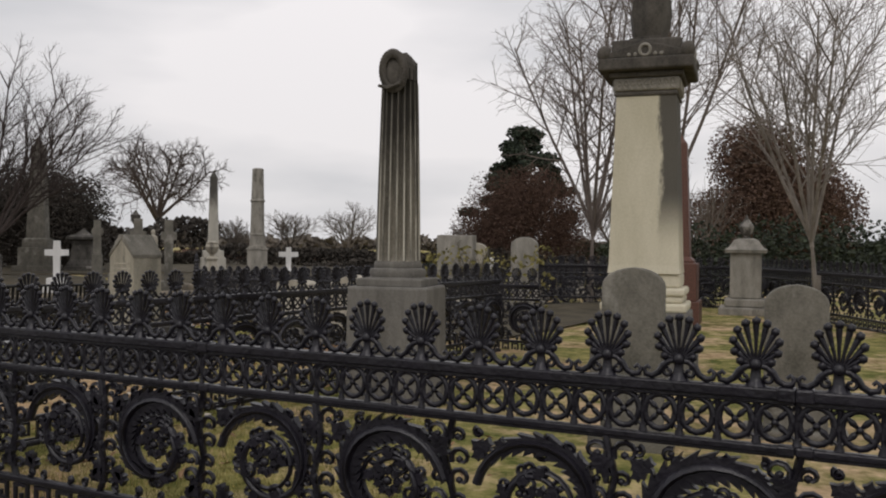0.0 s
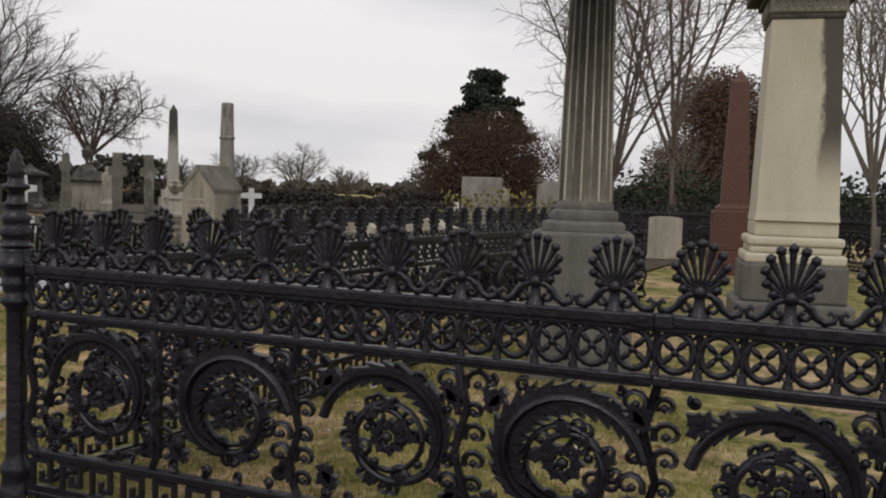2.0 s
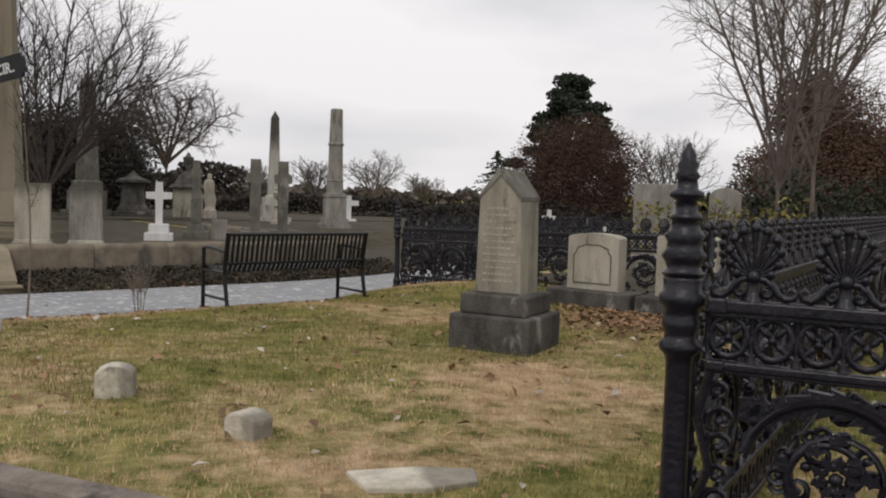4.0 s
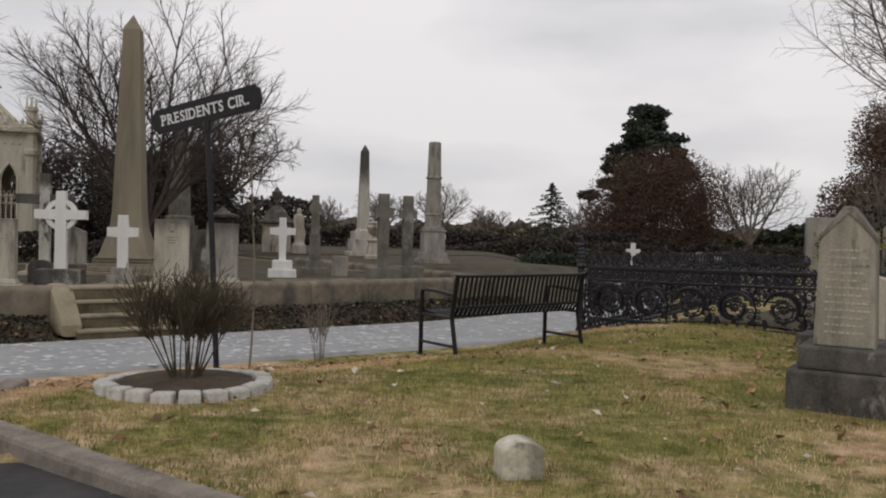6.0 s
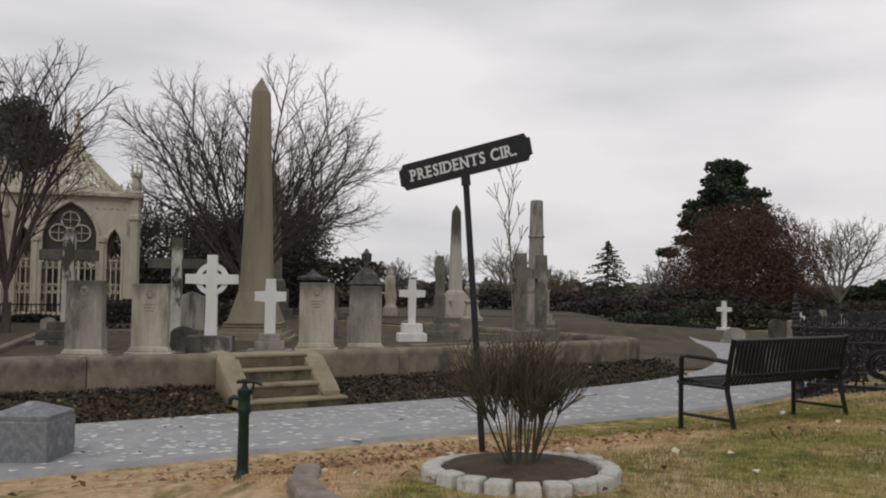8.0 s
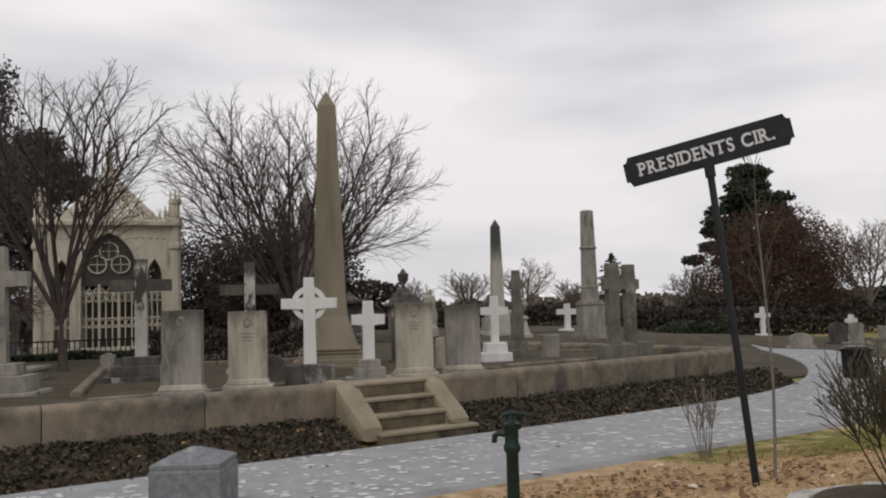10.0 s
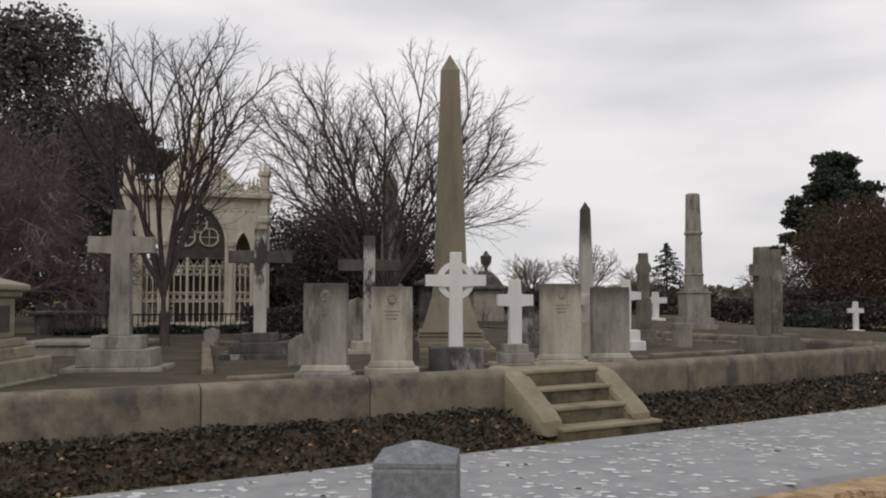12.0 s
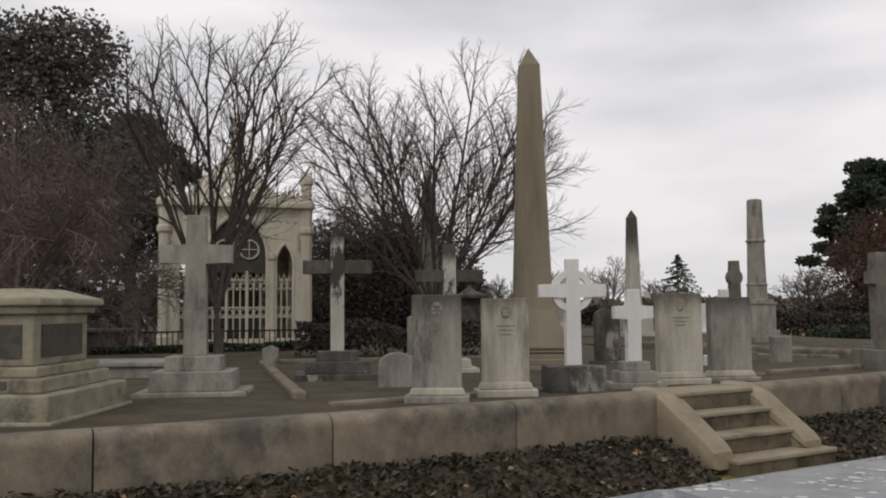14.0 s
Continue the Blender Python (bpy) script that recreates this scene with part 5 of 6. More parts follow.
part("bowl", lathe(B(), [(0.10, 0.78), (0.08, 0.86), (0.22, 1.0), (0.27, 1.18), (0.22, 1.28), (0.24, 1.34), (0.10, 1.40)], 18), PALE_STONE, ou, smooth=True)
bm = B()
lathe(bm, [(0.30, 0.0), (0.28, 0.40), (0.22, 0.44), (0.20, 0.60), (0.23, 0.85), (0.18, 1.15), (0.22, 1.42), (0.18, 1.58), (0.08, 1.64), (0.10, 1.74), (0.07, 1.84), (0.02, 1.87)], 14)
for v in bm.verts:
    if v.co.z > 0.45:
        a = math.atan2(v.co.y, v.co.x)
        v.co.x *= 1 + 0.16 * math.sin(3 * a + 3 * v.co.z)
        v.co.y *= 0.8
sts = new("statue", finish("statue", bm, PALE_STONE, True))
sts.matrix_basis = at_ground(-15.1, 41.0, 14)
tagged(sts, "small pale draped statue among the far graves", "statue")
# scattered far graves
rnd = random.Random(44)
for k in range(17):
    x, y = rnd.uniform(-5, 9), rnd.uniform(34, 49)
    if k > 9:
        x, y = rnd.uniform(-34, -24), rnd.uniform(36, 46)
    if k % 4 == 0:
        cross_thing("far_cross", at_ground(x, y, rnd.uniform(0, 30)), rnd.uniform(0.7, 1.1), 0.5, 0.16, 0.14, rnd.choice((WHITE_MARBLE, GREY_STONE)), ((0.5, 0.4, 0.2),), "small stone cross among far graves")
    else:
        slab_stone("far_headstone", at_ground(x, y, rnd.uniform(-10, 30)), rnd.uniform(0.4, 0.65), rnd.uniform(0.35, 0.7), 0.18, rnd.choice((GREY_STONE, PALE_STONE, GREY_STONE, DARK_STONE)), (0.8, 0.4, 0.14), "weathered headstone among far graves", rnd.choice(("round", "flat", "peak", "camber")), group="far graves")
bn = thing("litter_bin", at_ground(-5.35, 25.9), "dark round litter bin at the path bend", "bin")
part("drum", lathe(B(), [(0.24, 0.0), (0.27, 0.05), (0.28, 0.55), (0.30, 0.58), (0.30, 0.62)], 18), BENCH_IRON, bn, smooth=True)
part("rim", lathe(B(), [(0.27, 0.62), (0.24, 0.66), (0.12, 0.68)], 18), BENCH_IRON, bn, smooth=True)


# ---- iron pavilion tomb ----
pav = thing("pavilion_tomb", pose(-24.5, 34.4, 0.30, 0, 0, 25), "cream Gothic cast-iron pavilion tomb with traceried arches and open dome", "tomb")
HALF = 1.86


def pointed(w, rise, n=9):
    """The right half of a pointed arch, from springing to apex, as (x, height) pairs."""
    r = (w * w / 4 + rise * rise) / w
    top = math.asin(min(1, rise / r))
    return [(w / 2 - r + r * math.cos(top * k / n), r * math.sin(top * k / n)) for k in range(n + 1)]


def arch_line(w, foot, spring, rise):
    half = [(x, spring + z) for x, z in pointed(w, rise)]
    return [(w / 2, foot)] + half + [(-x, z) for x, z in half[-2::-1]] + [(-w / 2, foot)]


def arch_plate(bm, x, w, spring, rise, top, y):
    """The wall above a pointed opening, up to top."""
    half = [(px, spring + z) for px, z in pointed(w, rise)]
    for side in (1, -1):
        out = [(x + side * px, z) for px, z in half] + [(x, top), (x + side * w / 2, top)]
        slab(bm, out if side > 0 else out[::-1], -y, y)


def tracery(x, w, foot, head, spring, rise, lights, majors):
    """Glazing bars with a band of lozenges, small pointed heads and circles in the arch."""
    bm = B()
    step = w / lights
    for k in range(1, lights):
        px = x - w / 2 + k * step
        tube(bm, [(px, 0, foot), (px, 0, head + (0.25 if k in majors else 0.0))], 0.042 if k in majors else 0.020, 6)
    for k in range(lights):
        px = x - w / 2 + (k + 0.5) * step
        for z in (foot + 0.70, head - 0.16):
            tube(bm, [(px, 0, z - 0.11), (px + step * 0.46, 0, z), (px, 0, z + 0.11), (px - step * 0.46, 0, z), (px, 0, z - 0.11)], 0.016, 4)
        tube(bm, [(px - step * 0.5, 0, head - 0.04), (px, 0, head + 0.16), (px + step * 0.5, 0, head - 0.04)], 0.020, 4)
    for z in (foot + 0.57, foot + 0.83, head):
        tube(bm, [(x - w / 2, 0, z), (x + w / 2, 0, z)], 0.020, 5)
    zc, r = spring + rise * 0.30, w * 0.16
    if w < 1:
        return bm
    for cx, cz in ((0, zc + rise * 0.22), (-w * 0.20, zc - rise * 0.14), (w * 0.20, zc - rise * 0.14)):
        tube(bm, [(x + cx + r * math.cos(a), 0, cz + r * math.sin(a)) for a in [q * math.pi / 8 for q in range(17)]], 0.026, 5)
        for q in range(4):
            a = q * math.pi / 2
            tube(bm, [(x + cx, 0, cz), (x + cx + r * math.cos(a), 0, cz + r * math.sin(a))], 0.014, 4)
    return bm


CREST = finish("cresting_leaf", slab(B(), [(-0.07, 0), (-0.10, 0.10), (-0.04, 0.13), (-0.05, 0.20), (0, 0.30), (0.05, 0.20), (0.04, 0.13), (0.10, 0.10), (0.07, 0)], -0.025, 0.025), CAST_CREAM)
BEAD = finish("frieze_boss", lathe(B(), [(0.05, -0.03), (0.05, 0.0), (0.03, 0.02)], 8), CAST_CREAM)
part("floor_slab", box(B(), (4.36, 4.36, 0.24), (0, 0, 0), 0.03), CAST_CREAM, pav)
part("plinth", box(B(), (4.14, 4.14, 0.14), (0, 0, 0.24), 0.03), CAST_CREAM, pav)
# the inner tomb takes the shade colour, so it reads dark behind the bars
part("inner_tomb", box(B(), (1.3, 2.2, 1.5), (0, 0, 0.37), 0.05), INTERIOR_SHADE, pav, "stone sarcophagus inside, coloured dark for interior shade")
part("vault_ceiling", box(B(), (3.6, 3.6, 0.08), (0, 0, 4.10)), CAST_CREAM, pav)
for a in range(4):
    side = new("side_wall")
    side.parent = pav
    side.matrix_basis = pose(0, 0, 0, 0, 0, 90 * a) @ pose(0, -HALF, 0)
    part("sill", box(B(), (3.70, 0.20, 0.15), (0, 0, 0.375), 0.02), CAST_CREAM, side)
    bm = B()
    arch_plate(bm, 0, 1.60, 2.75, 1.15, 4.05, 0.06)
    for x in (-1.26, 1.26):
        arch_plate(bm, x, 0.46, 2.55, 0.55, 4.05, 0.06)
    for x, w in ((-1.645, 0.31), (-0.915, 0.23), (0.915, 0.23), (1.645, 0.31)):
        box(bm, (w, 0.12, 3.53), (x, 0, 0.52))
    part("wall_plate", bm, CAST_CREAM, side)
    part("arch", tube(B(), [(x, -0.07, z) for x, z in arch_line(1.62, 0.53, 2.75, 1.16)], 0.062, 6), CAST_CREAM, side)
    part("main_tracery", tracery(0, 1.60, 0.53, 2.10, 2.75, 1.10, 9, (3, 6)), CAST_CREAM, side)
    for x in (-1.26, 1.26):
        part("lancet_arch", tube(B(), [(x + px, -0.06, z) for px, z in arch_line(0.48, 0.53, 2.55, 0.56)], 0.040, 6), CAST_CREAM, side)
        part("lancet_tracery", tracery(x, 0.46, 0.53, 2.10, 2.40, 0.60, 3, ()), CAST_CREAM, side)
    for x in (-0.92, 0.92):
        part("pier", lathe(B(), [(0.12, 0.38), (0.12, 0.60), (0.08, 0.64), (0.08, 2.62), (0.13, 2.68), (0.13, 2.80), (0.06, 2.84)], 8, (x, -0.08, 0)), CAST_CREAM, side)
    # added plate: paints the dark of the interior behind each arch
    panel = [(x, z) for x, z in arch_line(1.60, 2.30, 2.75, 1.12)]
    part("shade_plate", slab(B(), panel, 0.03, 0.05), INTERIOR_SHADE, side, "dark plate standing in for interior shade behind the arch tracery")
    part("frieze_band", box(B(), (3.72, 0.17, 0.06), (0, -0.02, 3.98)), CAST_CREAM, side)
    part("cornice", box(B(), (4.00, 0.34, 0.17), (0, -0.06, 4.05), 0.04), CAST_CREAM, side)
    for k in range(17):
        part("cresting_leaf", CREST, CAST_CREAM, side).location = (-1.62 + k * 0.2025, -0.05, 4.22)
    for k in range(10):
        x = 0.74 + (k % 5) * 0.20
        ob = part("frieze_boss", BEAD, CAST_CREAM, side)
        ob.matrix_basis = pose(x if k < 5 else -x, -0.07, 3.72, 90)
    corner = lathe(B(), [(0.21, 0.38), (0.21, 0.62), (0.16, 0.68), (0.16, 3.32), (0.22, 3.40), (0.22, 3.52), (0.17, 3.56), (0.17, 4.05), (0.23, 4.10), (0.23, 4.24), (0.15, 4.30), (0.15, 4.70), (0.20, 4.75), (0.20, 4.87), (0.13, 4.89)], 8, (HALF, 0, 0))
    for k in range(4):
        box(corner, (0.08, 0.08, 0.30), (HALF + 0.13 * math.cos(k * math.pi / 2), 0.13 * math.sin(k * math.pi / 2), 4.85), taper=0.4)
    part("corner_turret", corner, CAST_CREAM, side)
DOME = ((1.62, 4.20), (1.50, 4.40), (1.30, 4.62), (1.07, 4.84), (0.80, 5.12), (0.52, 5.40), (0.28, 5.66), (0.15, 5.98))


def dome_at(u):
    k = min(int(u), len(DOME) - 2)
    (r0, z0), (r1, z1) = DOME[k], DOME[k + 1]
    return r0 + (r1 - r0) * (u - k), z0 + (z1 - z0) * (u - k)


for k in range(20):
    a = k * math.pi / 10
    part("dome_rib", tube(B(), [(r * math.cos(a), r * math.sin(a), z) for r, z in DOME], [0.045] * 6 + [0.038, 0.03], 5), CAST_CREAM, pav)
bm = B()
for hand in (-1, 1):
    for k in range(40):
        pts = []
        for j in range(9):
            r, z = dome_at(0.3 + j * 0.5)
            a = (k + hand * j * 0.5) * math.pi / 20
            pts.append((r * math.cos(a), r * math.sin(a), z))
        tube(bm, pts, 0.020, 4)
part("dome_lattice", bm, CAST_CREAM, pav, "openwork cast-iron lattice")
for u in (0.0, 0.3, 4.4):
    r, z = dome_at(u)
    part("dome_ring", tube(B(), [(r * math.cos(i * math.pi / 14), r * math.sin(i * math.pi / 14), z) for i in range(29)], 0.045, 6), CAST_CREAM, pav)
part("spire", lathe(B(), [(0.16, 5.90), (0.18, 6.05), (0.10, 6.14), (0.08, 6.42), (0.16, 6.50), (0.16, 6.56), (0.06, 6.62), (0.05, 6.85), (0.13, 6.90), (0.04, 6.98), (0.015, 7.14)], 10), CAST_CREAM, pav)
lowf = thing("low_railing", pose(-23.3, 31.2, 0.56, 0, 0, 25), "low dark picket railing before the pavilion", "railing")
part("rail", box(B(), (4.6, 0.04, 0.04), (0, 0, 0.5)), IRON, lowf)
for k in range(36):
    part("picket", box(B(), (0.028, 0.028, 0.55), (-2.27 + 0.13 * k, 0, 0)), IRON, lowf)

# urn mausoleum far behind
ur = thing("urn_mausoleum", pose(-16.27, 42.1, 0.5, 0, 0, 14), "far dark stone tomb with curved roof and urn", "tomb")
part("body", box(B(), (1.15, 1.15, 1.25), (0, 0, 0), 0.03), PALE_STONE, ur)
part("roof", lathe(B(), [(0.72, 1.25), (0.74, 1.32), (0.56, 1.45), (0.40, 1.70), (0.22, 1.92), (0.12, 1.98)], 4), DARK_STONE, ur)
part("urn", lathe(B(), [(0.08, 1.97), (0.06, 2.08), (0.20, 2.3), (0.22, 2.55), (0.12, 2.6), (0.04, 2.75)], 16), DARK_STONE, ur, smooth=True)

# ---- street sign on a leaning post ----
sg = thing("street_sign", pose(-10.32, 14.70, ground(-10.32, 14.70)), "black street sign with white letters on a leaning post", "street sign")
base_z = ground(-10.32, 14.70)
top = Vector((-0.18, 0.15, 2.645 - base_z))
part("post", tube(B(), [(0, 0, -0.1), tuple(top * 0.5), tuple(top)], 0.026, 10), SIGN_BLACK, sg, smooth=True)
part("socket", tube(B(), [tuple(top * 0.965), tuple(top * 1.005)], 0.038, 10), SIGN_BLACK, sg, smooth=True)
plate = new("plate")
plate.parent = sg
SIGN_TILT, SIGN_TURN = 10.5, -20.5
plate.matrix_basis = Matrix.Translation(top) @ pose(0, 0, 0, 0, 0, SIGN_TURN) @ pose(0, 0, 0, 0, -SIGN_TILT, 0)
w, h, n = 0.595, 0.222, 0.042
out = [(-w, n), (-w + n * 0.6, n), (-w + n, 0), (w - n, 0), (w - n * 0.6, n), (w, n), (w, h - n), (w - n * 0.6, h - n), (w - n, h), (-w + n, h), (-w + n * 0.6, h - n), (-w, h - n)]
part("board", slab(B(), out, -0.014, 0.014, 0.003), SIGN_BLACK, plate)
STEMS = {"P": ((0.13, 0), (0.13, 1)), "R": ((0.13, 0), (0.13, 1), (0.90, 0)), "E": ((0.13, 0), (0.13, 1)), "I": ((0.5, 0), (0.5, 1)), "D": ((0.13, 0), (0.13, 1)), "N": ((0.10, 0), (0.10, 1), (0.90, 1)), "T": ((0.5, 0), (0.06, 1), (0.94, 1))}


def glyph(letter):
    """One letter of the built-in font, thickened and given slab serifs, 0.1 high with its left foot at the origin."""
    tc = bpy.data.curves.new("letter", "FONT")
    tc.body, tc.size, tc.extrude, tc.offset = letter, 0.136, 0.0015, 0.0028
    tob = new("letter_curve", tc)
    bpy.context.view_layer.update()
    me = bpy.data.meshes.new_from_object(tob.evaluated_get(bpy.context.evaluated_depsgraph_get()))
    bpy.data.objects.remove(tob)
    lo, hi = min(v.co.x for v in me.vertices), max(v.co.x for v in me.vertices)
    top = max(v.co.y for v in me.vertices)
    bm = B()
    bm.from_mesh(me)
    bmesh.ops.translate(bm, verts=bm.verts, vec=(-lo, 0, 0))
    for fx, up in STEMS.get(letter, ()):
        x, y = fx * (hi - lo), top - 0.006 if up else 0.006
        got = bmesh.ops.create_cube(bm, size=1)["verts"]
        for v in got:
            v.co = Vector((x + v.co.x * 0.040, y + v.co.y * 0.012, v.co.z * 0.003))
    me.clear_geometry()
    bm.to_mesh(me)
    bm.free()
    me.materials.clear()
    me.materials.append(SIGN_WHITE)
    return me, hi - lo


row, x = [], 0.0
for letter in "PRESIDENTS CIR.":
    if letter == " ":
        x += 0.045
        continue
    me, wide = glyph(letter)
    row.append((me, x))
    x += wide + 0.019
fit = 0.975 / x
for me, px in row:
    lt = part("letter", me, SIGN_WHITE, plate)
    lt.matrix_basis = pose(px * fit - 0.487, -0.0175, h / 2 - 0.048, 90)
    lt.scale = (fit, 1, 1)

# ---- steel bench, back turned to the lawn ----
be = thing("park_bench", pose(-7.77, 16.10, 0, 0, 0, 40.1), "black steel slat park bench facing the footpath", "bench")
gz = ground(-7.77, 16.10)
be.location.z = gz
LEN = 1.72
prof = [(0.30, 0.405), (0.26, 0.432), (0.10, 0.430), (-0.06, 0.405), (-0.17, 0.42), (-0.225, 0.50), (-0.25, 0.64), (-0.285, 0.80)]
for k in range(31):
    x = -LEN / 2 + 0.02 + k * (LEN - 0.04) / 30
    part("slat", tube(B(), [(x, y, z) for y, z in prof], 0.0175, 4), BENCH_IRON, be)
for y, z in ((prof[0]), (prof[-1]), (-0.225, 0.50)):
    part("cross_bar", tube(B(), [(-LEN / 2, y, z), (LEN / 2, y, z)], 0.017, 8), BENCH_IRON, be)
for x in (-LEN / 2, LEN / 2):
    fr = new("end_frame")
    fr.parent = be
    fr.location.x = x
    part("front_leg", tube(B(), [(0, 0.27, 0.0), (0, 0.27, 0.40), (0, 0.265, 0.62)], 0.022, 8), BENCH_IRON, fr)
    part("back_leg", tube(B(), [(0, -0.30, 0.0), (0, -0.22, 0.38), (0, -0.23, 0.52), (0, -0.29, 0.82)], 0.022, 8), BENCH_IRON, fr)
    part("arm", tube(B(), [(0, 0.265, 0.60), (0, 0.255, 0.635), (0, 0.20, 0.645), (0, 0.0, 0.64), (0, -0.24, 0.62)], 0.020, 8), BENCH_IRON, fr)
    part("stretcher", tube(B(), [(0, 0.27, 0.13), (0, -0.27, 0.13)], 0.015, 8), BENCH_IRON, fr)
    part("seat_bar", tube(B(), [(0, 0.27, 0.40), (0, -0.21, 0.40)], 0.016, 8), BENCH_IRON, fr)
    for y in (0.27, -0.30):
        part("foot_pad", box(B(), (0.06, 0.06, 0.012), (0, y, -0.004), 0.003), BENCH_IRON, fr)

# ---- yard hydrant ----
hy = thing("yard_hydrant", pose(-11.97, 13.80, ground(-11.97, 13.80), 0, 0, 0), "dark green cast-iron yard hydrant by the verge", "hydrant")
part("barrel", lathe(B(), [(0.066, -0.05), (0.066, 0.03), (0.046, 0.05), (0.040, 0.10), (0.037, 0.46), (0.050, 0.48), (0.052, 0.50), (0.042, 0.52), (0.042, 0.60), (0.050, 0.61), (0.050, 0.635), (0.030, 0.645), (0.018, 0.66), (0.016, 0.69)], 16), GREEN_PAINT, hy, smooth=True)
part("spout", tube(B(), [(-0.035, 0, 0.575), (-0.075, 0, 0.580), (-0.100, 0, 0.565), (-0.105, 0, 0.525)], [0.020, 0.019, 0.018, 0.017], 8), GREEN_PAINT, hy, smooth=True)
part("lever", tube(B(), [(-0.055, 0, 0.685), (0.0, 0, 0.697), (0.070, 0, 0.690), (0.125, 0, 0.672)], [0.012, 0.017, 0.012, 0.010], 8), GREEN_PAINT, hy, "pivoting lever handle", True)
part("link", tube(B(), [(0.045, 0, 0.60), (0.062, 0, 0.645), (0.066, 0, 0.688)], 0.009, 6), GREEN_PAINT, hy)

# ---- ring of edging blocks round a shrub ----
rx, ry = -10.03, 13.03
rg = thing("planting_ring", pose(rx, ry, ground(rx, ry)), "ring of pale concrete edging blocks round a shrub", "edging")
rnd = random.Random(8)
for k in range(21):
    a = k * 2 * math.pi / 21
    bm = box(B(), (0.145, 0.12, 0.13), (0, 0, -0.06), 0.014, taper=0.93)
    ob = part("edging_block", bm, RING_STONE, rg)
    px, py = 0.525 * math.cos(a), 0.525 * math.sin(a)
    ob.matrix_basis = pose(px, py, ground(rx + px, ry + py) - ground(rx, ry) + rnd.uniform(-0.008, 0.008), rnd.uniform(-3, 3), rnd.uniform(-3, 3), math.degrees(a) + 90 + rnd.uniform(-4, 4))
part("soil_bed", lathe(B(), [(0.47, -0.04), (0.45, 0.05), (0.2, 0.075), (0.02, 0.08)], 20), SOIL, rg)


# ---- trees and shrubs ----
class Wood:
    """Collects tapered limbs as one mesh."""

    def __init__(self):
        self.verts, self.faces = [], []

    def limb(self, pts, r0, r1, sides):
        n = len(pts)
        o = len(self.verts)
        for i, p in enumerate(pts):
            d = (pts[min(i + 1, n - 1)] - pts[max(i - 1, 0)]).normalized()
            a = d.orthogonal().normalized()
            c = d.cross(a)
            r = r0 + (r1 - r0) * i / (n - 1)
            for k in range(sides):
                t = k * 2 * math.pi / sides
                self.verts.append(p + a * (r * math.cos(t)) + c * (r * math.sin(t)))
        for i in range(n - 1):
            for k in range(sides):
                self.faces.append((o + i * sides + k, o + i * sides + (k + 1) % sides, o + (i + 1) * sides + (k + 1) % sides, o + (i + 1) * sides + k))

    def mesh(self, name, material):
        me = bpy.data.meshes.new(name)
        me.from_pydata([tuple(v) for v in self.verts], [], self.faces)
        me.materials.append(material)
        return me


def grow(wood, rnd, p, d, length, r, level, spec):
    """One limb with its side limbs. spec per level: (children, angle, length ratio, lift, bends)."""
    kids, angle, ratio, lift, segs = spec[level]
    wob = 0.024 if level else 0.02
    pts, q, v = [p.copy()], p.copy(), d.copy()
    for i in range(segs):
        v = (v + Vector((rnd.gauss(0, wob), rnd.gauss(0, wob), rnd.gauss(0, wob * 0.6) + lift))).normalized()
        q = q + v * (length / segs)
        pts.append(q.copy())
    last = level == len(spec) - 1
    wood.limb(pts, r, max(r * (0.30 if not last else 0.5), 0.0028), 6 if level == 0 else (5 if level == 1 else 3))
    if last:
        return
    for k in range(kids):
        t = min(1.0, 0.22 + 0.78 * (k + rnd.random()) / kids) if level else rnd.uniform(0.75, 1.0)
        i = min(int(t * segs), segs - 1)
        at = pts[i].lerp(pts[i + 1], t * segs - i)
        way = (pts[i + 1] - pts[i]).normalized()
        axis = way.orthogonal().normalized()
        axis.rotate(Matrix.Rotation(k * 2.4 + rnd.uniform(-0.5, 0.5) if level else k * 6.283 / kids + rnd.uniform(-0.4, 0.4), 3, way))
        spread = rnd.gauss(angle, angle * 0.2) if level else angle * (0.40 + 0.95 * ((k * 0.618) % 1))
        nd = way.copy()
        nd.rotate(Matrix.Rotation(radians(spread), 3, axis))
        reach = length * ratio * (rnd.uniform(0.75, 1.2) * (1.35 - 0.75 * t) if level else rnd.uniform(0.85, 1.1))
        grow(wood, rnd, at, nd, reach, r * (0.62 if level == 0 else 0.45), level + 1, spec)


def bare_tree(place, height, seed, label, trunk=0.25, r=0.12, spec=None, bark=BARK, twig=TWIG, lean=(0, 0, 1), group="bare trees"):
    rnd = random.Random(seed)
    spec = spec or ((6, 38, 2.3, 0.0, 4), (9, 40, 0.50, 0.07, 7), (7, 42, 0.52, 0.05, 5), (5, 40, 0.5, 0.04, 3), (0, 0, 0, 0.02, 2))
    th = thing("bare_tree", place, label, "tree", group)
    wood = Wood()
    grow(wood, rnd, Vector((0, 0, -0.1)), Vector(lean).normalized(), height * trunk, r, 0, spec)
    part("branch_crown", wood.mesh("branches", twig), twig, th)
    bm = B()
    lathe(bm, [(r * 1.45, -0.12), (r * 1.1, 0.12), (r * 1.02, 0.4), (r * 1.01, height * trunk * 0.5)], 9)
    part("trunk", bm, bark, th, smooth=True)
    return th


